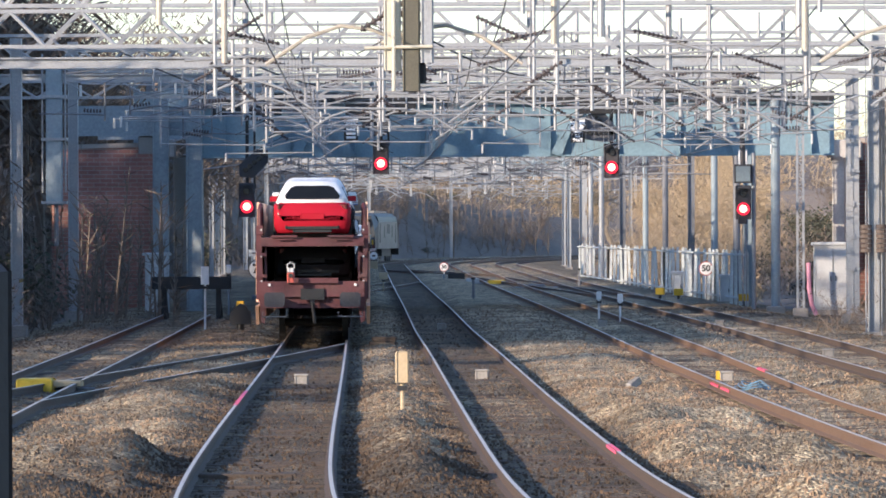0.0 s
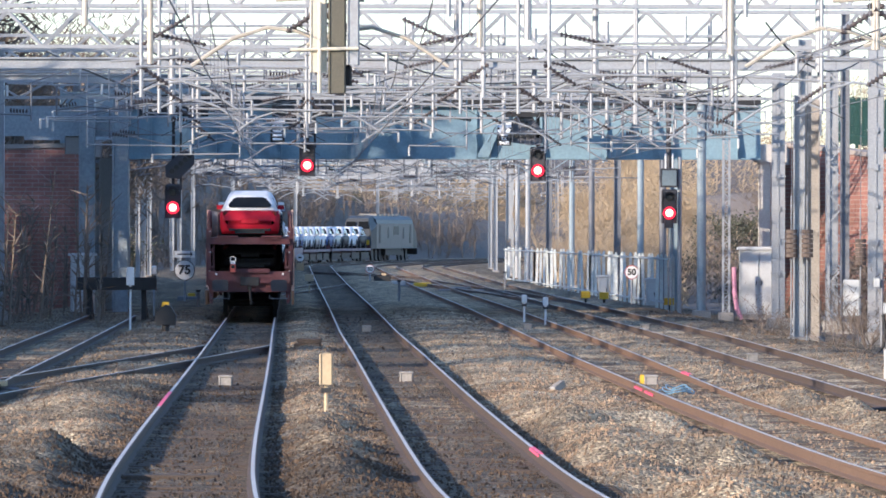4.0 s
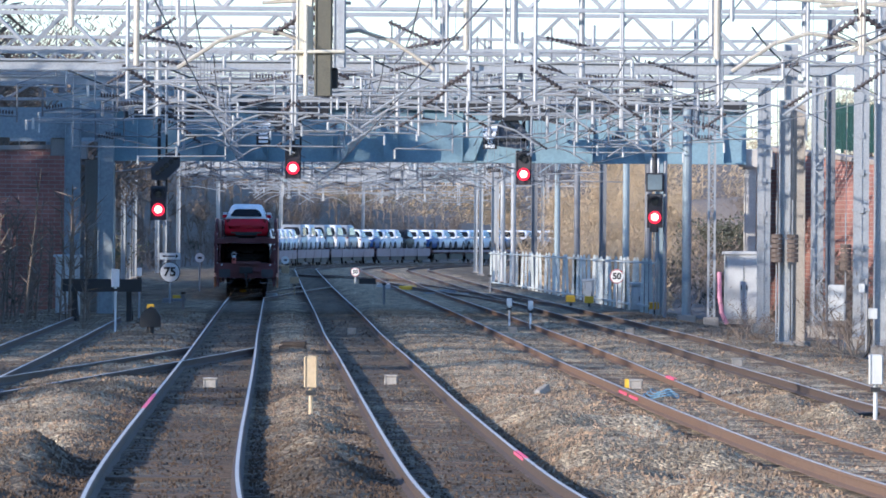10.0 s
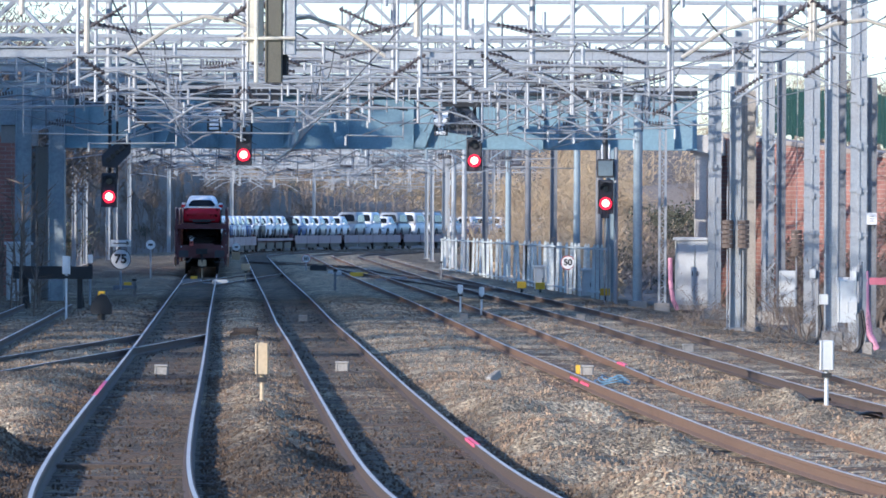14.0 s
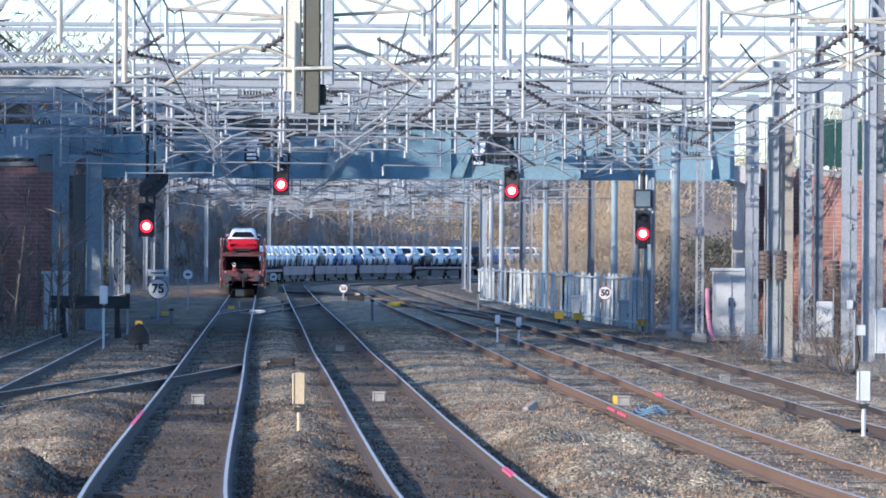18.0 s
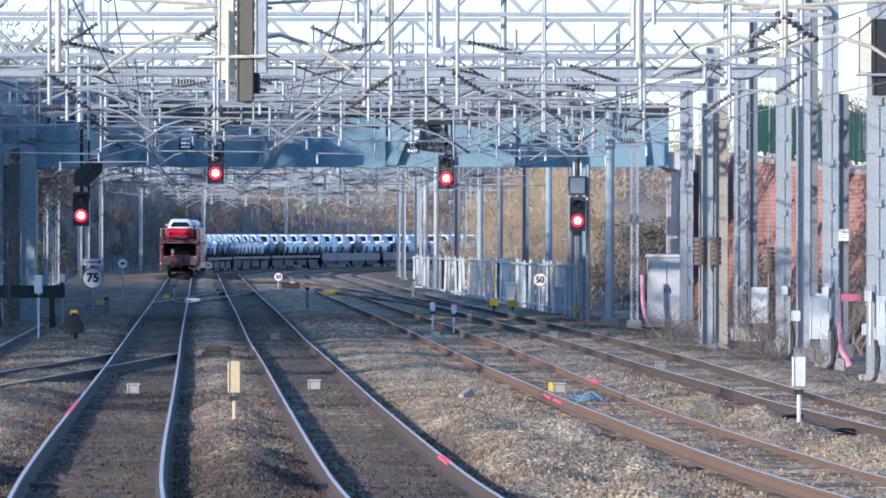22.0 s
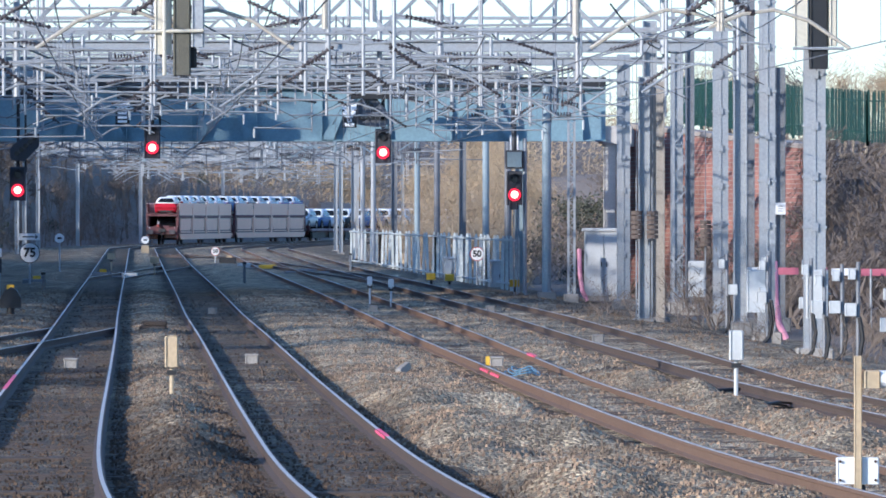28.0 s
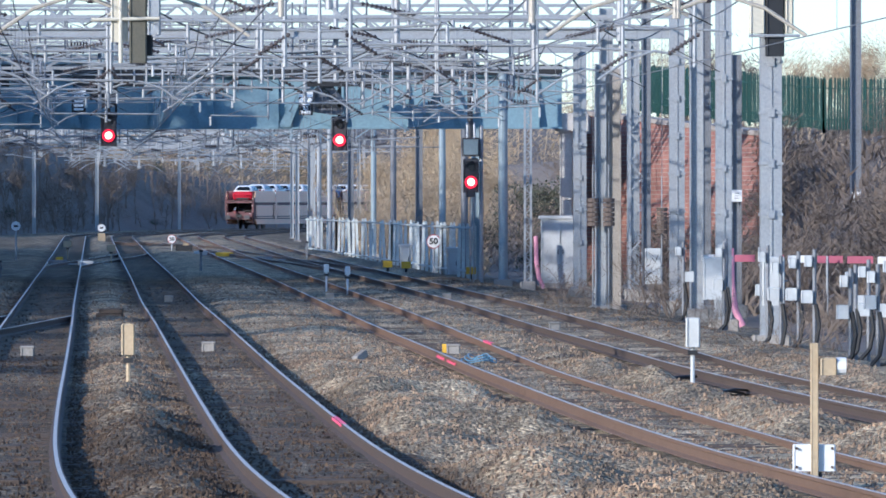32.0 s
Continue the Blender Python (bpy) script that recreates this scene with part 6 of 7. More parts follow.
def build_plants():
    rng = random.Random(11)
    gold = [tree_template(20 + i, 6.0, GOLD, 1500, 0.085, "autumn tree with golden brown leaves on the bank", twig=TAN) for i in range(3)]
    bare = [tree_template(40 + i, 8.0, BROWNLEAF, 800, 0.13, "tall bare winter tree with a few brown leaves") for i in range(3)]
    leafy = [tree_template(48, 8.0, BROWNLEAF, 3200, 0.085, "tall tangled winter tree thick with brown twigs", leaf_spread=0.8)]
    dark = [bush_template(60 + i, 2.6, DARKLEAF if i % 2 else BROWNLEAF, 620, 0.12, "dense dark scrub bush on the bank", 11, None, 2) for i in range(4)]
    dead = [bush_template(80 + i, 1.3, BROWNLEAF, 420, 0.055, "dry brown buddleia bush beside the masts") for i in range(2)]
    dry = [bush_template(90 + i, 2.4, GOLD, 700, 0.07, "pale dry winter scrub bush on the sunny bank", 8, TAN) for i in range(2)]
    used = set()

    def put(tpl, x, y, z, k=1.0):
        m = pose(x, y, z, 0, 0, rng.uniform(0, 360)) @ Matrix.Diagonal((k, k, k * rng.uniform(0.85, 1.15), 1))
        if tpl.name not in used:
            used.add(tpl.name)
            tpl.matrix_basis = m
        else:
            c = copy_thing(tpl, pose(0, 0, 0))
            c.matrix_basis = m

    def spread(tpls, n, s0, s1, o0, o1, k0, k1, sink=0.1, sunny=None):
        for _ in range(n):
            s, o = rng.uniform(s0, s1), rng.uniform(o0, o1)
            p, h = line(s, o)
            # the bank is bare and dark behind the brick wing wall
            if sunny is not None and (p.x > 0.028 * p.y) == sunny:
                continue
            put(rng.choice(tpls), p.x, p.y, land(p.x, p.y) - sink, rng.uniform(k0, k1))
    # left bank, near to far
    spread(dark, 24, 140, 236, -8.8, -13.5, 0.55, 1.0)
    spread(dark, 42, 120, 250, -13.0, -24.0, 0.9, 1.4)
    # mostly out of view, added to shade the lines and the wing wall
    spread(bare, 40, 92, 240, -15.0, -30.0, 1.0, 1.5)
    spread(bare, 40, 150, 240, -18.0, -30.0, 1.4, 1.9)
    # unseen trees added to dapple the near ballast with shade
    spread(bare, 4, 40, 88, -16.0, -30.0, 0.7, 1.0)
    spread(bare, 40, 246, 290, -9.0, -24.0, 1.3, 1.9)
    spread(dark, 30, 250, 480, -8.8, -16.0, 0.6, 1.0)
    spread(bare, 12, 290, 400, -13.0, -26.0, 0.5, 0.8)
    spread(leafy, 12, 335, 470, -11.5, -20.0, 1.2, 1.6)
    spread(leafy, 9, 285, 345, -8.9, -12.0, 1.5, 1.8)
    spread(bare, 18, 250, 330, -8.6, -13.5, 0.4, 0.75)
    spread(dark, 14, 245, 330, -8.4, -11.0, 0.4, 0.65)
    # outside of the bend
    spread(dark, 22, 470, 640, -9.5, -22.0, 0.3, 0.5, 0.3)
    spread(bare, 20, 470, 575, -21.0, -34.0, 0.5, 0.8)
    spread(bare, 14, 500, 640, -9.5, -16.0, 0.5, 0.9)
    spread(dark[::2], 14, 490, 640, -9.0, -15.0, 0.6, 1.0)
    spread(dark[::2], 40, 430, 640, -12.0, -28.0, 0.55, 1.0)
    # inside of the bend and the right bank
    spread(gold, 26, 330, 470, 19.5, 26.0, 0.7, 1.0, 0.1, True)
    spread(dark, 28, 255, 345, 18.5, 26.0, 0.5, 0.9, 0.1, False)
    spread(bare, 6, 250, 285, 20.0, 27.0, 0.5, 0.7)
    spread(dark, 7, 235, 268, 18.5, 24.0, 0.5, 0.8)
    spread(dry, 72, 268, 430, 16.6, 25.0, 0.7, 1.2, 0.1, True)
    spread(gold, 26, 300, 440, 19.0, 28.0, 0.7, 1.0, 0.1, True)
    spread(gold, 26, 470, 620, 18.0, 30.0, 0.8, 1.1)
    spread(dark[::2], 26, 135, 225, 20.5, 27.0, 0.35, 0.7)
    # twiggy growth in front of the west abutment, brambles below the green fence, trees above it
    spread(bare, 16, 165, 232, -9.8, -15.5, 0.45, 0.8, 0.2)
    spread(dark, 10, 170, 228, -9.2, -13.0, 0.45, 0.75, 0.2)
    spread(dark[::2] + bare[:1], 20, 165, 226, 18.6, 23.5, 0.35, 0.6, 0.15)
    spread(gold, 14, 285, 330, 28.0, 37.0, 0.8, 1.1)
    spread(dark[::2], 16, 230, 262, 25.5, 34.0, 0.45, 0.7)
    for x, y, k in ((7.2, 178, 0.75), (7.9, 176, 0.8), (8.9, 168, 1.0), (9.5, 172, 0.9), (9.0, 148, 0.55), (10.0, 128, 0.6), (10.9, 136, 0.7)):
        put(rng.choice(dead), x, y, -0.35, k)


def build_woods():
    """The woodland behind the bend, too far to tell its trees apart."""
    rng = random.Random(77)
    bm = BM()
    verts, faces = [], []
    for i in range(480):
        s, o = rng.uniform(520, 1000), rng.uniform(-24, -40) if i % 3 == 0 else rng.uniform(-30, -110)
        p, h = line(s, o)
        z = land(p.x, p.y)
        tall = rng.uniform(3.5, 6) if i % 3 == 0 else rng.uniform(6, 10)
        base = Vector((p.x, p.y, z))
        rod(bm, base, base + Vector((rng.gauss(0, 0.4), rng.gauss(0, 0.4), tall * 0.85)), 0.12, 4, 0.03)
        for _ in range(7):
            a_ = base + Vector((0, 0, tall * rng.uniform(0.3, 0.7)))
            rod(bm, a_, a_ + Vector((rng.gauss(0, 1.2), rng.gauss(0, 1.2), rng.uniform(0.6, 2.2))), 0.045, 3, 0.015)
        for _ in range(430):
            c = base + Vector((rng.gauss(0, 1.25), rng.gauss(0, 1.25), tall * min(1.0, max(0.12, rng.gauss(0.62, 0.22)))))
            u = Vector((rng.gauss(0, 1), rng.gauss(0, 1), rng.gauss(0, 1))).normalized()
            v = u.orthogonal().normalized() * rng.uniform(0.15, 0.42)
            w = u.cross(v).normalized() * rng.uniform(0.02, 0.06)
            k = len(verts)
            verts += [c + v, c + w, c - v, c - w]
            faces.append((k, k + 1, k + 2, k + 3))
    wood = finish("woodland_stems", bm, TAN)
    tagged(wood, "bare stems of distant autumn woodland", "woodland", kind="stuff")
    me = bpy.data.meshes.new("woodland")
    me.from_pydata(verts, [], faces)
    me.materials.append(GOLD)
    tagged(new("woodland", me), "golden brown distant autumn woodland behind the bend", "woodland", kind="stuff")


def build_scrub():
    """Low tangled scrub that covers the banks."""
    rng = random.Random(52)
    for leaf, n, zones in ((BROWNLEAF, 15000, ((118, 240, -9, -20), (150, 262, 18.5, 27))), (GOLD, 7000, ((265, 440, 17.0, 28.0),))):
        verts, faces = [], []
        for i in range(n):
            s0, s1, o0, o1 = zones[i % len(zones)]
            p, h = line(rng.uniform(s0, s1), rng.uniform(o0, o1))
            if leaf is GOLD and p.x > 0.028 * p.y:
                continue
            c = Vector((p.x, p.y, land(p.x, p.y) + abs(rng.gauss(0, 0.35))))
            u = Vector((rng.gauss(0, 0.5), rng.gauss(0, 0.5), rng.uniform(0.2, 1))).normalized() * rng.uniform(0.2, 0.55)
            w = Vector((rng.uniform(0.02, 0.06), rng.gauss(0, 0.03), 0))
            k = len(verts)
            verts += [c - u, c - u * 0.3 + w, c + u, c - u * 0.3 - w]
            faces.append((k, k + 1, k + 2, k + 3))
        me = bpy.data.meshes.new("bank_scrub")
        me.from_pydata(verts, [], faces)
        me.materials.append(leaf)
        tagged(new("bank_scrub", me), "tangled brown scrub and dead grass on the bank" if leaf is BROWNLEAF else "pale dead grass on the sunny bank", "scrub", kind="stuff")


def build_thicket():
    """Close-set bare saplings and coppice stems on the left bank."""
    rng = random.Random(58)
    stems = BM()
    verts, faces = [], []
    for i in range(800):
        if i < 760:
            o = rng.uniform(-9.6, -21)
            p, h = line(rng.uniform(300, 640), o)
        else:
            # in front of the west abutment
            y = rng.uniform(192, 240)
            p, o = Vector((y * rng.uniform(-0.078, -0.058), y)), -13
        base = Vector((p.x, p.y, land(p.x, p.y) - 0.1))
        tall = rng.uniform(1.8, 5.2) * (1.0 if o < -12 else 0.7)
        top = base + Vector((rng.gauss(0, 0.35), rng.gauss(0, 0.35), tall))
        rod(stems, base, top, rng.uniform(0.03, 0.07), 3, 0.012)
        for _ in range(34):
            a_ = base.lerp(top, rng.uniform(0.15, 1.0))
            u = Vector((rng.gauss(0, 0.6), rng.gauss(0, 0.6), rng.uniform(0.0, 1.0))) * rng.uniform(0.3, 0.9)
            w = Vector((rng.uniform(0.012, 0.03), 0, rng.gauss(0, 0.012)))
            k = len(verts)
            verts += [a_ - w, a_ + w, a_ + u]
            faces.append((k, k + 1, k + 2))
    tagged(finish("thicket_stems", stems, TWIG), "bare grey-brown coppice stems crowding the bank", "thicket", kind="stuff")
    me = bpy.data.meshes.new("thicket")
    me.from_pydata(verts, [], faces)
    me.materials.append(TWIG)
    tagged(new("thicket", me), "tangled bare winter twigs on the bank of the bend", "thicket", kind="stuff")


def build_shade_belt():
    """Dense unseen woodland added on top of the cutting, to block the low sun."""
    rng = random.Random(31)
    stems = BM()
    verts, faces = [], []
    for i in range(240):
        s, o = 88 + 470 * (i + rng.random()) / 240, rng.uniform(-35, -44)
        p, h = line(s, o)
        base = Vector((p.x, p.y, land(p.x, p.y) - 0.2))
        # taller along the stretches whose lines are to be shaded
        tall = rng.uniform(1.2, 2.8) + 3.5 * smooth(180, 205, s) * (1 - smooth(290, 325, s)) + 3.0 * smooth(450, 475, s)
        rod(stems, base, base + Vector((rng.gauss(0, 0.4), rng.gauss(0, 0.4), tall * 0.9)), 0.2, 5, 0.05)
        for _ in range(150):
            c = base + Vector((rng.gauss(0, 1.3), rng.gauss(0, 1.3), tall * min(1.05, max(0.05, rng.gauss(0.55, 0.28)))))
            u = Vector((rng.gauss(0, 1), rng.gauss(0, 1), rng.gauss(0, 1))).normalized()
            v = u.orthogonal().normalized() * rng.uniform(0.25, 0.6)
            w = u.cross(v) * 0.6
            k = len(verts)
            verts += [c + v, c + w, c - v, c - w]
            faces.append((k, k + 1, k + 2, k + 3))
    tagged(finish("shade_belt_stems", stems, TWIG), "stems of the unseen woodland added for shade", "woodland", kind="stuff")
    me = bpy.data.meshes.new("shade_belt")
    me.from_pydata(verts, [], faces)
    me.materials.append(BROWNLEAF)
    tagged(new("shade_belt", me), "dense unseen woodland added to shade the lines", "woodland", kind="stuff")


build_plants()
build_woods()
build_thicket()
build_shade_belt()
build_scrub()

# ---- small things by the line ----
def build_near_signals():
    s = thing("colour_light_signal", pose(-2.35, 97.2, 0), "hanging signal seen from behind with cream and grey boxes", "signal", "signals seen from behind")
    bm = BM()
    bevel_box(bm, (-0.22, 0, 5.65), (0.24, 0.24, 1.5), 0.02)
    part("cream_box", bm, PALE_CREAM, s, "pale cream equipment box")
    bm = BM()
    bevel_box(bm, (0.05, 0.02, 5.75), (0.25, 0.3, 2.3), 0.02)
    part("back_board", bm, material("dark_olive_paint", (0.10, 0.095, 0.07), 0.6), s, "dark olive backboard")
    bm = BM()
    bevel_box(bm, (0.28, 0, 5.68), (0.18, 0.26, 1.35), 0.02)
    part("grey_box", bm, GALV, s, "grey equipment box")
    bar("cross_arm", (-0.62, -0.16, 5.22), (0.36, -0.16, 5.24), 0.026, PALE_CREAM, s, 8)
    bar("drop_tube", (-0.2, -0.16, 5.9), (-0.2, -0.16, 4.6), 0.03, PALE_CREAM, s, 8)
    bar("hanger", (-0.2, 0.05, 6.4), (-0.2, 0.05, 8.4), 0.05, PALE_CREAM, s, 8)
    bar("hanger", (0.27, 0.05, 6.3), (0.27, 0.05, 8.4), 0.05, GALV, s, 8)
    bm = BM()
    bevel_box(bm, (0.2, 0.02, 4.86), (0.12, 0.16, 0.3), 0.03)
    part("cable_gland", bm, RUBBER, s, "black cable gland")
    s = thing("colour_light_signal", pose(9.32, 132.4, 0), "mast-top signal seen from behind with pale side boxes", "signal", "signals seen from behind")
    bm = BM()
    bevel_box(bm, (0.02, 0, 6.2), (0.36, 0.3, 1.5), 0.03)
    part("back_board", bm, DARK, s, "black backboard")
    for x, w in ((-0.33, 0.3), (0.3, 0.16)):
        bm = BM()
        bevel_box(bm, (x, 0, 6.45), (w, 0.32, 1.1), 0.03)
        part("side_box", bm, PALE_CREAM, s, "pale cream equipment box")
    bar("bracket", (-0.5, -0.2, 5.85), (0.5, -0.2, 5.85), 0.03, GALV, s)


def track_box(x, y, label, flag=None):
    t = thing("track_box", pose(x, y, -0.19), label, "equipment box", "boxes between the rails")
    bm = BM()
    bevel_box(bm, (0, 0, 0.09), (0.24, 0.3, 0.2), 0.02)
    part("body", bm, CONCRETE, t)
    bm = BM()
    bevel_box(bm, (0, 0, 0.2), (0.26, 0.32, 0.03), 0.01)
    part("lid", bm, CONCRETE, t)
    if flag:
        bm = BM()
        bevel_box(bm, (-0.16, -0.1, 0.14), (0.08, 0.08, 0.16), 0.01)
        part("yellow_cap", bm, flag, t, "yellow cap")


def build_small():
    for x, y in ((-4.87, 121.5), (-1.67, 125.0), (5.49, 145.0), (-3.59, 187.0), (0.88, 191.7), (4.19, 191.0)):
        track_box(x, y, "grey concrete equipment box between the rails")
    track_box(2.8, 122.6, "concrete equipment box with a yellow cap", YELLOW)
    # a block left on the ballast
    t = thing("concrete_block", pose(1.02, 112.7, -0.02, 0, 0, -38), "grey concrete block tipped up on the ballast", "block")
    bm = BM()
    bevel_box(bm, (0, 0, 0), (0.13, 0.32, 0.12), 0.015)
    bmesh.ops.transform(bm, matrix=pose(0, 0, 0.05, 24, 0, 0), verts=bm.verts)
    part("block", bm, CONCRETE, t)
    # packing timbers laid across the lines
    for k, s in ((1, 66.3), (1, 75.5), (2, 66.0)):
        p, h = line(s, OFFSET[k] - 0.15, True)
        t = thing("packing_timber", pose(p.x, p.y, -0.175, 0, 0, -math.degrees(h)), "dark weathered timber lying between the rails", "timber", "packing timbers")
        bm = BM()
        bevel_box(bm, (0, 0, 0.03), (1.1, 0.3, 0.07), 0.012)
        part("board", bm, TIMBER, t)
    t = thing("cable_coil", pose(3.05, 114.5, -0.12), "loose pale blue cable coil on the ballast", "cable")
    pale = material("pale_blue_plastic", (0.16, 0.30, 0.42), 0.5)
    for k in range(3):
        bm = BM()
        tube(bm, [(0.3 * math.cos(a_ * 0.35) * (1 - k * 0.2), 0.9 * math.sin(a_ * 0.35), 0.03 + 0.04 * k + 0.03 * math.sin(a_)) for a_ in range(19)], 0.011, 5)
        part("coil_loop", bm, pale, t)
    # black pipes by the white post
    t = thing("cable", pose(5.5, 100.8, -0.12), "black cable running from the post into the ballast", "cable")
    bm = BM()
    tube(bm, [(0.45, 0.4, 0.1), (0.3, 0.2, 0.1), (0.1, 0, 0.09), (-0.1, -0.25, 0.05), (-0.25, -0.6, 0.0), (-0.3, -1.1, -0.05)], 0.03, 6)
    part("sleeve", bm, RUBBER, t)
    t = thing("cable", pose(6.3, 95.0, -0.1), "loose black cables lying on the ballast", "cable")
    for k in range(3):
        bm = BM()
        tube(bm, [(-0.6 + 0.2 * i, -2 + 0.7 * i + 0.2 * k, 0.02 + 0.06 * math.sin(i * 0.9 + k)) for i in range(6)], 0.02, 5)
        part("strand", bm, RUBBER, t)
    t = thing("metal_scrap", pose(2.7, 84.0, -0.06), "small dark scrap of metal on the ballast", "scrap")
    bm = BM()
    bevel_box(bm, (0, 0, 0.04), (0.12, 0.2, 0.12), 0.02)
    part("body", bm, DARK, t)
    # pale yellow lamp post near the camera
    t = thing("equipment_post", pose(4.95, 64.8, -0.2), "pale yellow post with a lamp box and white junction box", "lineside post")
    bm = BM()
    bevel_box(bm, (0, 0, 0.72), (0.075, 0.075, 1.45), 0.008)
    part("post", bm, CREAM, t)
    bm = BM()
    bevel_box(bm, (0.13, -0.02, 1.22), (0.16, 0.2, 0.17), 0.015)
    head = part("lamp_box", bm, CREAM, t)
    bm = BM()
    rod(bm, (0.2, -0.02, 1.22), (0.3, -0.02, 1.22), 0.085, 14)
    part("lamp_cowl", bm, WHITE, head)
    bm = BM()
    bevel_box(bm, (0.0, 0.05, 0.34), (0.41, 0.07, 0.26), 0.012)
    jb = part("junction_box", bm, WHITE, t, "white junction box")
    for sx in (-0.17, 0.17):
        for sz in (-0.09, 0.09):
            bm = BM()
            disc(bm, (sx, 0.005, 0.34 + sz), 0.014, 0.03, "y", 8)
            part("bolt", bm, RUST, jb)
    bm = BM()
    tube(bm, [(0.05, 0.08, 0.2), (0.07, 0.06, 0.05), (0.12, 0.0, -0.05)], 0.025, 6)
    part("cable", bm, RUBBER, t)
    bm = BM()
    bevel_box(bm, (0, 0, 0.03), (0.16, 0.16, 0.08), 0.01)
    part("foot", bm, CREAM, t)
    # paint marks on the rails
    for k, s, side in ((1, 105.5, -0.753), (2, 80.5, 0.753), (3, 113.5, -0.753), (3, 110.0, -0.753), (3, 125.5, 0.753)):
        p, h = line(s, OFFSET[k] + side, True)
        t = thing("paint_mark", pose(p.x, p.y, 0.001, 0, 0, -math.degrees(h)), "bright pink paint mark sprayed on the rail", "paint mark", "pink rail marks")
        bm = BM()
        box(bm, (-0.037, 0, -0.02), (0.006, 9.0 if k == 1 else 2.6, 0.034))
        box(bm, (0, 0, 0.001), (0.055, 9.0 if k == 1 else 2.6, 0.003))
        part("paint", bm, PINK, t)


def build_left_side():
    t = thing("buffer_stop", pose(-11.9, 211.5, 0), "black timber buffer stop at the end of a siding", "buffer stop")
    bm = BM()
    bevel_box(bm, (0, 0, 0.98), (2.5, 0.3, 0.4), 0.02)
    part("beam", bm, DARK, t)
    for x in (-0.85, 0.85):
        bm = BM()
        box(bm, (x, 0.2, 0.35), (0.16, 0.2, 1.2))
        part("upright", bm, DARK, t)
        bar("strut", (x, 0.2, 0.9), (x, 1.7, -0.15), 0.06, DARK, t)
    t = thing("hanging_trunking", pose(-14.5, 190, 0), "tall blue-grey steel casing hung from a portal", "trunking")
    bm = BM()
    bevel_box(bm, (0, -0.4, 5.3), (0.46, 0.3, 3.9), 0.02)
    part("casing", bm, BLUEPIPE, t)
    for x in (-0.33, 0.31):
        bar("guide_rod", (x, -0.4, 3.7), (x, -0.4, 7.6), 0.03, GALV, t)
    for z in (3.42, 5.2, 6.4):
        bm = BM()
        box(bm, (0, -0.4, z), (0.72, 0.36, 0.08))
        part("collar", bm, GALV, t)
    bar("stem", (0.05, -0.4, 3.4), (0.05, -0.4, 2.2), 0.06, GALV_DARK, t, 8)
    t = thing("point_machine", pose(-9.2, 115.8, -0.2), "bright yellow points machine cover beside the siding", "point machine")
    bm = BM()
    bevel_box(bm, (0, 0, 0.16), (0.62, 0.9, 0.26), 0.03)
    part("cover", bm, YELLOW, t)
    bm = BM()
    bevel_box(bm, (0.55, 0.1, 0.2), (0.5, 0.5, 0.1), 0.02)
    part("drive_box", bm, CREAM, t)
    bar("rod", (0.3, 0.2, 0.1), (1.0, 0.2, 0.1), 0.025, GALV_DARK, t)
    post_box(-10.15, 187.2, "white location box on a post beside the siding", WHITE, WHITE, 1.55, 0.22, 0.5, 1.5)
    post_box(-11.1, 219.0, "small white box on a post with a cross bar", GALV, WHITE, 1.55, 0.16, 0.26, 1.6)
    post_box(-9.8, 200.0, "small yellow lineside box on a short post", GALV_DARK, YELLOW, 0.62, 0.22, 0.18, 0.62)
    t = thing("ground_signal", pose(-8.9, 181.7, -0.25), "small hooded ground shunting signal", "ground signal")
    bm = BM()
    prism(bm, [(-0.28, 0.35), (0.28, 0.35), (0.28, 0.62), (0.14, 0.85), (0, 0.9), (-0.16, 0.8), (-0.28, 0.6)], -0.15, 0.15, "y")
    part("head", bm, DARK, t)
    bar("stem", (0, 0, 0), (0, 0, 0.4), 0.1, DARK, t, 8)
    t = thing("point_indicator", pose(-11.35, 128.0, -0.25), "grey domed lineside marker on a short post", "marker")
    bm = BM()
    prism(bm, [(-0.13, 0.55), (0.13, 0.55), (0.13, 0.8), (0.08, 0.92), (-0.08, 0.92), (-0.13, 0.8)], -0.1, 0.1, "y")
    part("head", bm, GREYBOX, t)
    bar("stem", (0, 0, 0), (0, 0, 0.6), 0.03, DARK, t, 8)
    for x, y in ((-12.2, 268.0), (-10.7, 300.0), (-6.2, 366.0)):
        t = thing("point_machine", pose(x, y, -0.25), "low dark points motor beside the line", "point machine")
        bm = BM()
        bevel_box(bm, (0, 0, 0.15 if x < -10 else 0.26), (0.9, 0.7, 0.3 if x < -10 else 0.52), 0.03)
        part("cover", bm, GALV_DARK if x < -10 else DARK, t)
        bm = BM()
        bevel_box(bm, (0.1, -0.1, 0.36 if x < -10 else 0.57), (0.3, 0.3, 0.14), 0.03)
        part("cap", bm, YELLOW if x < -10.5 else CREAM, t)
    # a round plate over a yellow box, low machines and posts among the far turnouts
    for x, y in ((-13.1, 450.0),):
        t = thing("marker_sign", pose(x, y, grade(y) - 0.2), "round pale plate above a dull yellow lineside box", "sign")
        bm = BM()
        bevel_box(bm, (0, 0, 0.35), (0.52, 0.3, 0.55), 0.03)
        part("box", bm, CREAM, t)
        bm = BM()
        disc(bm, (0, -0.05, 0.98), 0.26, 0.03, "y", 20)
        plate = part("plate", bm, WHITE, t, "white round plate")
        bm = BM()
        box(bm, (0, -0.07, 0.98), (0.22, 0.012, 0.1))
        part("mark", bm, DARK, plate)
        bar("stem", (0, 0, 0.5), (0, 0, 0.95), 0.04, DARK, t)
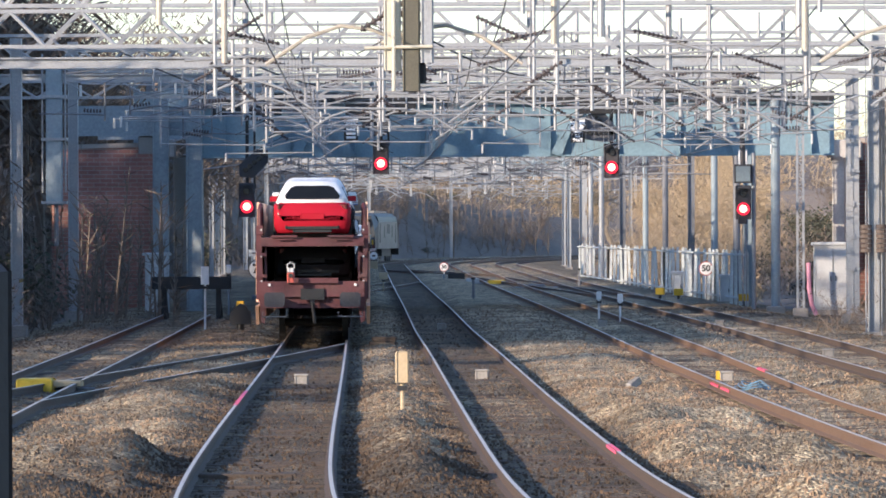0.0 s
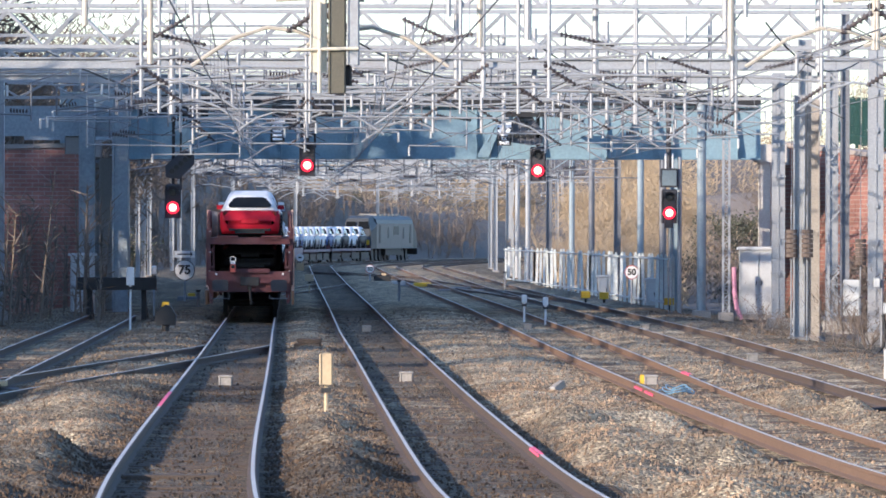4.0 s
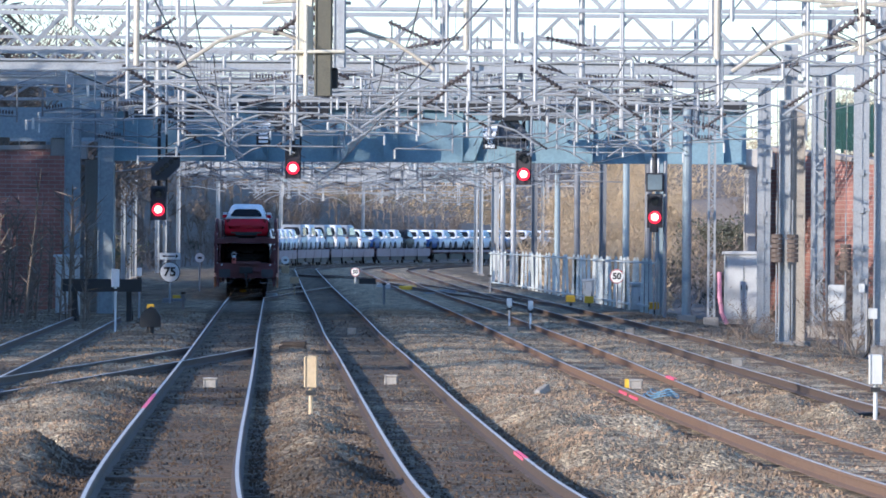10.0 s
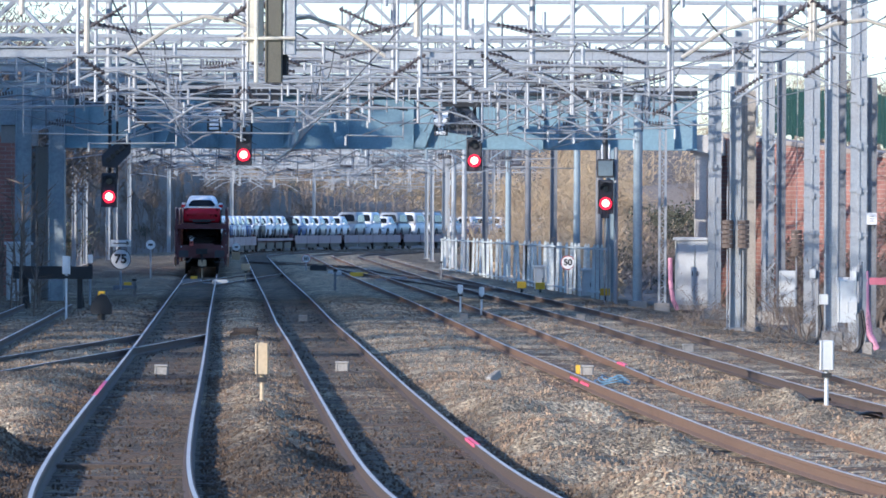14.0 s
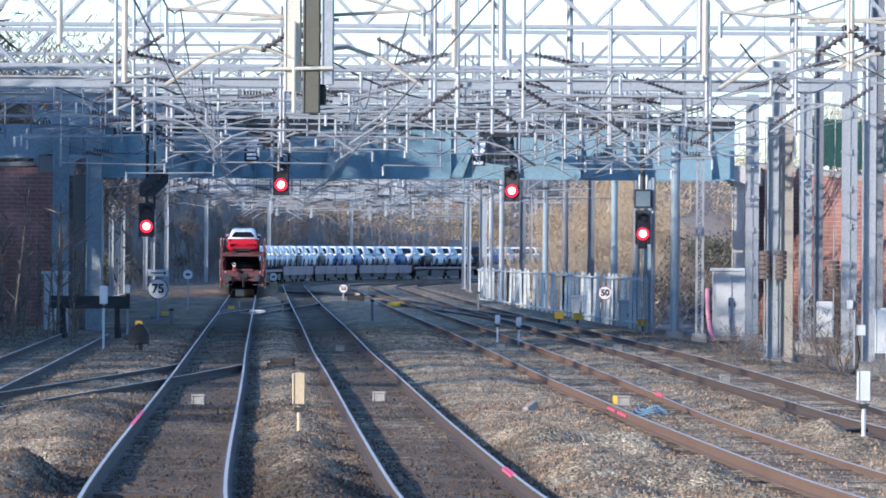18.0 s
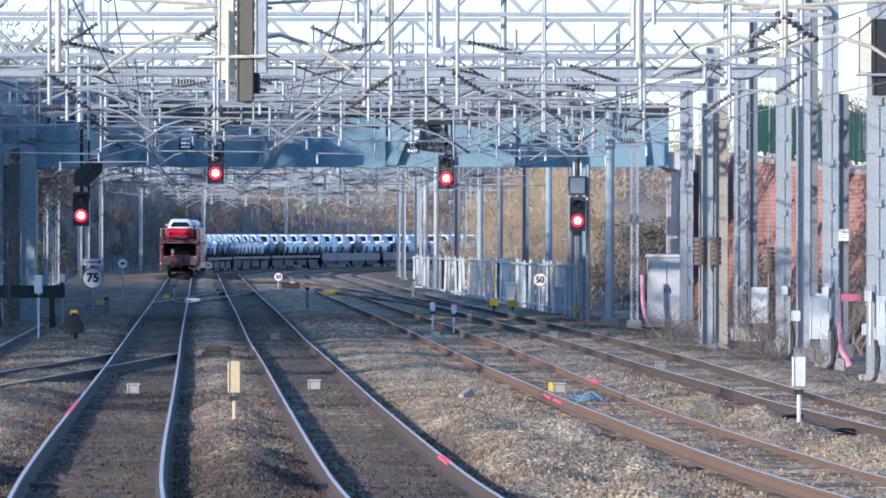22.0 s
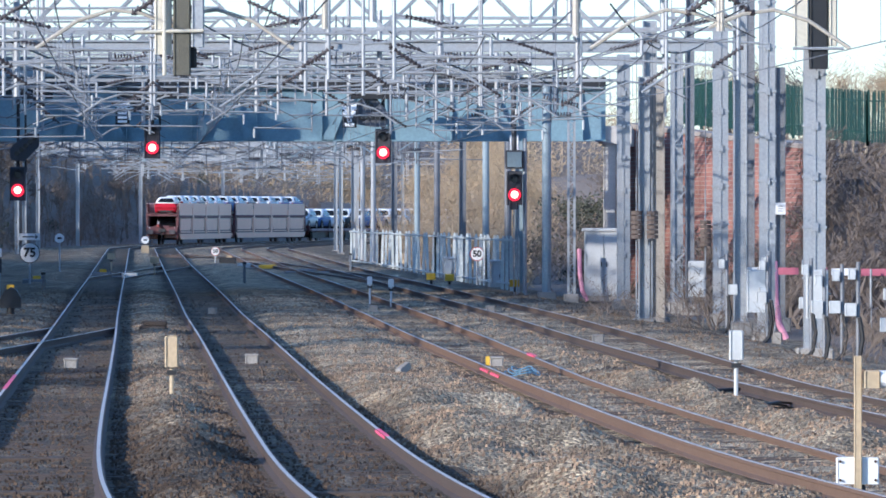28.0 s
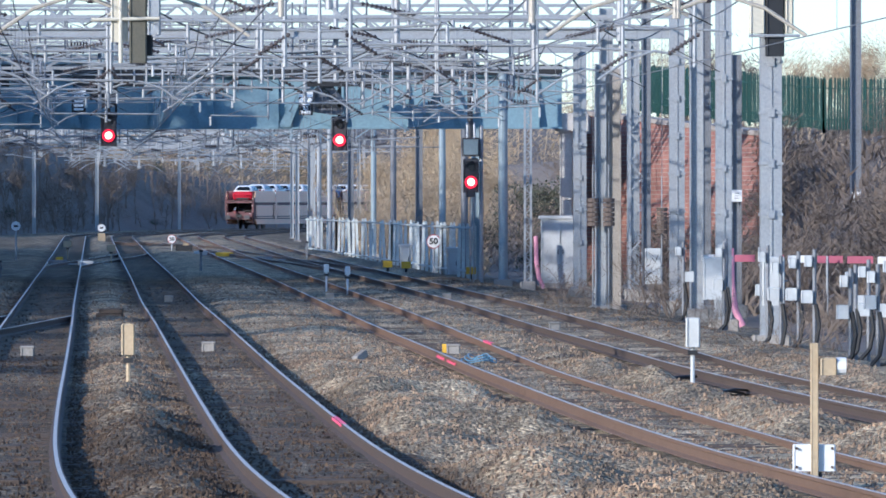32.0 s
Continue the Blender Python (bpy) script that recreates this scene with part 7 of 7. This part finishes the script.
    for x, y, w, mat, label in ((-3.76, 342.0, 0.9, YELLOW, "low yellow points machine between two lines"), (-9.3, 296.0, 0.7, GREYBOX, "low pale points machine between the rails"), (-5.1, 352.0, 0.7, GREYBOX, "low pale points machine between the rails"), (-1.6, 318.0, 0.8, GALV_DARK, "low dark points machine beside a rail")):
        t = thing("point_machine", pose(x, y, -0.2 + grade(y)), label, "point machine", "points machines")
        bm = BM()
        bevel_box(bm, (0, 0, 0.13), (w, 0.6, 0.24), 0.04)
        part("cover", bm, mat, t)
        bar("drive_rod", (-w * 0.5, 0.1, 0.1), (-w * 0.5 - 0.7, 0.1, 0.1), 0.03, GALV, t)
        bar("drive_rod", (w * 0.5, -0.1, 0.1), (w * 0.5 + 0.6, -0.1, 0.1), 0.03, GALV, t)
    for x, y, h in ((-3.8, 263.0, 1.0), (0.4, 330.0, 0.95), (-10.6, 240.0, 0.8)):
        t = thing("marker_post", pose(x, y, -0.25), "thin dark lineside marker post", "post", "marker posts")
        bm = BM()
        bevel_box(bm, (0, 0, h / 2), (0.1, 0.08, h), 0.012)
        part("post", bm, GALV_DARK, t)
        bm = BM()
        box(bm, (0, -0.02, h - 0.04), (0.16, 0.1, 0.08))
        part("cap", bm, DARK, t)
    t = thing("timber_stack", pose(-4.45, 159.0, -0.12), "low stack of dark old timbers between two lines", "timber")
    for i, (dx, dz, w) in enumerate(((0.0, 0.06, 0.62), (0.05, 0.17, 0.56))):
        bm = BM()
        bevel_box(bm, (dx, 0, dz), (w, 0.9, 0.1), 0.015)
        part("timber", bm, TIMBER, t)
    post_box(-8.4, 303.0, "cream equipment box on a short post", CREAM, CREAM, 0.75, 0.4, 0.3, 0.8)
    post_box(-11.3, 331.0, "cream equipment box on a short post", CREAM, CREAM, 0.75, 0.4, 0.3, 0.8)
    t = thing("train_marker", pose(-13.0, 255.0, 0), "white oval plate on the abutment", "sign")
    bm = BM()
    disc(bm, (-1.6, -12.8, 2.35), 0.16, 0.03, "y", 20)
    part("plate", bm, WHITE, t)
    # a small dark platform end post at the start
    t = thing("platform_post", pose(-1.106, 12.0, 0), "dark timber post close to the camera", "post")
    bm = BM()
    bevel_box(bm, (0, 0, 1.72), (0.16, 0.12, 1.66), 0.02)
    part("post", bm, DARK, t)


WEIGHT = material("weathered_cast_iron", (0.12, 0.095, 0.08), 0.85, 0, 0.3, 2, 25, 0.2)


def build_right_side():
    rng = random.Random(5)
    spots = [(9.0, 158), (9.5, 150), (9.2, 146), (9.85, 142), (9.1, 131), (9.55, 129), (9.0, 126), (9.55, 125), (9.9, 120), (9.5, 116.2), (9.97, 116.2), (10.3, 122), (10.4, 118)]
    for x, y in spots:
        t = thing("cable_post", pose(x, y, -0.3), "grey steel post with small white junction boxes", "lineside post", "cable posts")
        h = rng.uniform(1.75, 2.1)
        bar("post", (0, 0, 0), (0, 0, h), 0.038, GALV_DARK, t, 8)
        bm = BM()
        bevel_box(bm, (-0.12, -0.05, h - 0.22), (0.14, 0.12, 0.2), 0.015)
        part("junction_box", bm, GREYBOX, t)
        bm = BM()
        bevel_box(bm, (rng.choice((-0.14, 0.14)), -0.05, rng.uniform(0.95, 1.2)), (0.22, 0.14, 0.24), 0.015)
        part("junction_box", bm, GREYBOX, t)
        bm = BM()
        tube(bm, [(0.02, -0.08, 1.0), (0.08, -0.1, 0.6), (0.02, -0.1, 0.25), (-0.15, -0.12, 0.05), (-0.3, -0.15, 0.05)], 0.04, 6)
        part("cable", bm, RUBBER, t)
    for x, y, z in ((9.35, 178.6, 0.9), (9.25, 131.9, 1.05), (9.2, 150.4, 0.9)):
        t = thing("junction_cabinet", pose(x, y, 0), "grey cabinet strapped to a mast", "cabinet", "mast cabinets")
        bm = BM()
        bevel_box(bm, (0, -0.35, z), (0.42, 0.26, 0.95), 0.02)
        part("body", bm, GREYBOX, t)
        bar("bracket", (0, -0.25, z), (0.3, 0.1, z), 0.02, GALV_DARK, t)
    t = thing("safety_barrier", pose(0, 0, 0), "red and white striped barrier behind the masts", "barrier")
    for i in range(14):
        bm = BM()
        x0 = 9.9 + i * 0.62
        box(bm, (x0 + 0.31, 166 - i * 1.2, 1.22), (0.61, 0.05, 0.17))
        part("board", bm, REDBAR if i % 3 else WHITE, t)
    for i in range(4):
        bar("support", (10.2 + i * 2.4, 165.5 - i * 4.6, -0.35), (10.2 + i * 2.4, 165.5 - i * 4.6, 1.3), 0.03, GALV, t)
    for x, y, z0 in ((7.98, 226.8, -0.3), (9.75, 152.0, -0.2)):
        t = thing("plastic_tube", pose(x, y, z0), "bent pink plastic tube leaning upright", "tube", "pink tubes")
        bm = BM()
        tube(bm, [(0.25, 0, 0), (0.08, 0, 0.35), (0, 0, 0.9), (-0.02, 0, 1.75)], 0.075, 8)
        part("tube", bm, PINKTUBE, t)
    for x, y, z in ((7.45, 170.9, 2.35), (7.85, 170.9, 2.35), (9.9, 184, 2.1)):
        t = thing("balance_weight", pose(x, y, z), "rusty stacked balance weight on a tensioning wire", "weight", "balance weights")
        for i in range(6):
            bm = BM()
            rod(bm, (0, 0, -0.36 + i * 0.12), (0, 0, -0.26 + i * 0.12), 0.15, 12)
            part("disc", bm, WEIGHT, t)
        bar("wire", (0, 0, 0.3), (0, 0, 4.6), 0.012, GALV_DARK, t, 4)
        bar("guide", (0, 0.12, -2.5), (0, 0.12, 1.2), 0.02, GALV, t, 5)
    for x, y, top, w, style, mat in ((7.66, 171.4, 6.1, 0.26, "h", GALV), (8.0, 172.5, 6.0, 0.42, "h", CONCRETE), (10.3, 200, 9.2, 0.22, "h", GALV_DARK),
                                     (11.15, 172, 6.35, 0.23, "h", GALV_DARK), (17.0, 206, 10.5, 0.3, "h", GALV_DARK), (10.3, 171.5, 9.5, 0.3, "h", GALV_DARK), (6.93, 229.0, 7.0, 0.32, "tube", BLUEPIPE)):
        t = thing("steel_mast", pose(x, y, 0), "upright steel overhead line mast beside the tracks", "mast", "single masts")
        mast(t, 0, 0, top, w, style, mat)
        if style == "h" and 11 < x < 18:
            bm = BM()
            box(bm, (0, -0.2, 2.75), (0.26, 0.02, 0.3))
            pl = part("number_plate_board", bm, WHITE, t, "white plate")
            for i in range(3):
                bm = BM()
                box(bm, (0, -0.213, 2.81 - i * 0.06), (0.11, 0.006, 0.018))
                part("plate_bar", bm, GALV_DARK, pl)
    # signs and markers by the pale fence
    for x, y, z, mat, label in ((6.28, 246.3, 0.2, YELLOW, "yellow box beside the fence end"), (3.45, 262.0, 0.3, YELLOW, "small yellow box by the fence"), (4.1, 258.0, 0.3, YELLOW, "small yellow box by the fence")):
        t = thing("lineside_box", pose(x, y, z - 0.2), label, "equipment box", "yellow boxes")
        bm = BM()
        bevel_box(bm, (0, 0, 0.1), (0.36, 0.3, 0.26), 0.02)
        part("body", bm, mat, t)
        bar("leg", (0, 0, -0.4), (0, 0, 0), 0.05, DARK, t)
    for x, y in ((4.35, 275.0), (5.85, 256.0)):
        cabinet(x, y, 0.42, 0.4, 1.1, "pale grey lineside cabinet by the fence", GREYBOX, 1)
    for x, y, z in ((1.45, 200.5, 0.75), (0.85, 208.0, 0.75), (8.05, 183.5, 0.35)):
        post_box(x, y, "small white marker box on a short post", WHITE, WHITE, z, 0.16, 0.25, z + 0.15)


build_near_signals()
build_small()
build_left_side()
build_right_side()


# ---- loose stones and sleepers ----
def build_stones():
    """Loose stones on the nearest ballast, each a rough three-sided block."""
    rng = np.random.default_rng(3)
    near, far = 80000, 26000
    s = np.concatenate((57.5 + 62 * rng.random(near) ** 1.45, 110 + 120 * rng.random(far) ** 1.3))
    size = np.concatenate((rng.uniform(0.011, 0.025, near), rng.uniform(0.014, 0.03, far)))
    x = s * rng.uniform(-0.088, 0.089, len(s))
    o = (x - ORIGIN.x - UNIT.x * s) / RIGHT.x
    keep = (o > -8.4) & (o < 14.5)
    s, o, size = s[keep], o[keep], size[keep]
    ss, os_, dust_and_shade, height = DUST_AND_SHADE[0]
    ss, os_ = np.array(ss), np.array(os_)
    grid, hill = np.array(dust_and_shade).reshape(len(ss), len(os_)), np.array(height).reshape(len(ss), len(os_))
    r = np.clip(np.searchsorted(ss, s) - 1, 0, len(ss) - 2)
    c = np.clip(((o - os_[0]) / 0.2).astype(int), 0, len(os_) - 2)
    fr, fc = (s - ss[r]) / (ss[r + 1] - ss[r]), (o - os_[c]) / 0.2

    def lerp(g):
        return (g[r, c] * (1 - fc) + g[r, c + 1] * fc) * (1 - fr) + (g[r + 1, c] * (1 - fc) + g[r + 1, c + 1] * fc) * fr
    # stones take over the dust and the painted shade of the bed
    z, dirt = lerp(hill), lerp(grid)
    # none on the rails
    clear = np.min([np.abs(np.abs(o - OFFSET[k]) - 0.753) for k in range(5)], axis=0) > 0.13
    # fewer between the rails, where grit and sleepers show
    inside = np.min([np.abs(o - OFFSET[k]) for k in range(5)], axis=0) < 0.7
    clear &= ~inside | (rng.random(len(s)) < 0.4)
    s, o, size, z, dirt = s[clear], o[clear], size[clear], z[clear], dirt[clear]
    n = len(s)
    place = np.array([line(float(a), float(b), True)[0] for a, b in zip(np.round(s, 1), o)])
    place[:, 1] += s - np.round(s, 1)
    turn = rng.uniform(0, 6.28, n)
    verts = np.zeros((n, 6, 3))
    for i in range(6):
        top = i >= 3
        a = turn + (i % 3) * 2.094 + rng.uniform(-0.45, 0.45, n)
        rad = size * rng.uniform(0.8, 1.35, n) * (0.62 if top else 1.0)
        verts[:, i, 0] = place[:, 0] + np.cos(a) * rad
        verts[:, i, 1] = place[:, 1] + np.sin(a) * rad
        verts[:, i, 2] = z + (size * rng.uniform(0.7, 1.5, n) if top else -0.012)
    base = np.arange(n)[:, None] * 6
    quads = np.concatenate([base + np.array(q) for q in ((0, 1, 4, 3), (1, 2, 5, 4), (2, 0, 3, 5))])
    tris = base + np.array((3, 4, 5))
    me = bpy.data.meshes.new("ballast_stones")
    me.from_pydata(verts.reshape(-1, 3).tolist(), [], quads.tolist() + tris.tolist())
    me.materials.append(STONES)
    me.attributes.new("dust_and_shade", "FLOAT", "POINT").data.foreach_set("value", np.repeat(dirt, 6))
    tagged(new("ballast_stones", me), "loose angular brown and grey ballast stones", "stones", kind="stuff")


def stones_material():
    m = bpy.data.materials.new("ballast_stones")
    m.use_nodes = True
    nt = m.node_tree
    bsdf = nt.nodes["Principled BSDF"]
    geo = nt.nodes.new("ShaderNodeNewGeometry")
    ramp = nt.nodes.new("ShaderNodeValToRGB")
    ramp.color_ramp.elements[0].color, ramp.color_ramp.elements[1].color = (0.16, 0.125, 0.09, 1), (0.40, 0.318, 0.212, 1)
    mid = ramp.color_ramp.elements.new(0.65)
    mid.color = (0.285, 0.225, 0.155, 1)
    nt.links.new(geo.outputs["Random Per Island"], ramp.inputs[0])
    patch = nt.nodes.new("ShaderNodeTexNoise")
    patch.inputs["Scale"].default_value, patch.inputs["Detail"].default_value, patch.inputs["Roughness"].default_value = 0.55, 5, 0.65
    nt.links.new(geo.outputs["Position"], patch.inputs["Vector"])
    shade = nt.nodes.new("ShaderNodeValToRGB")
    shade.color_ramp.elements[0].position, shade.color_ramp.elements[0].color = 0.36, (0.5, 0.5, 0.52, 1)
    shade.color_ramp.elements[1].position, shade.color_ramp.elements[1].color = 0.66, (1.2, 1.06, 0.98, 1)
    nt.links.new(patch.outputs[0], shade.inputs[0])
    toned = nt.nodes.new("ShaderNodeMixRGB")
    toned.blend_type = "MULTIPLY"
    toned.inputs[0].default_value = 1.0
    nt.links.new(ramp.outputs[0], toned.inputs[1])
    nt.links.new(shade.outputs[0], toned.inputs[2])
    # same dust and painted shade as on the bed
    dust_and_shade = nt.nodes.new("ShaderNodeAttribute")
    dust_and_shade.attribute_name = "dust_and_shade"
    dimmed = nt.nodes.new("ShaderNodeMixRGB")
    dimmed.blend_type = "MULTIPLY"
    dimmed.inputs[2].default_value = (0.30, 0.285, 0.28, 1)
    nt.links.new(dust_and_shade.outputs["Fac"], dimmed.inputs[0])
    nt.links.new(toned.outputs[0], dimmed.inputs[1])
    nt.links.new(dimmed.outputs[0], bsdf.inputs["Base Color"])
    bsdf.inputs["Roughness"].default_value = 0.95
    return m


STONES = stones_material()
build_stones()
for track, k, s0, s1 in SLEEPERED:
    n = 0
    s = max(s0, 60) + 0.3
    while s < min(s1, 150) and n < 140:
        p, h = line(s, OFFSET[k], True)
        shared("sleeper", SLEEPER, track, pose(p.x, p.y, -0.151 + random.uniform(-0.012, 0.010), 0, 0, -math.degrees(h) + random.uniform(-0.6, 0.6)))
        s += 0.66
        n += 1

motions()
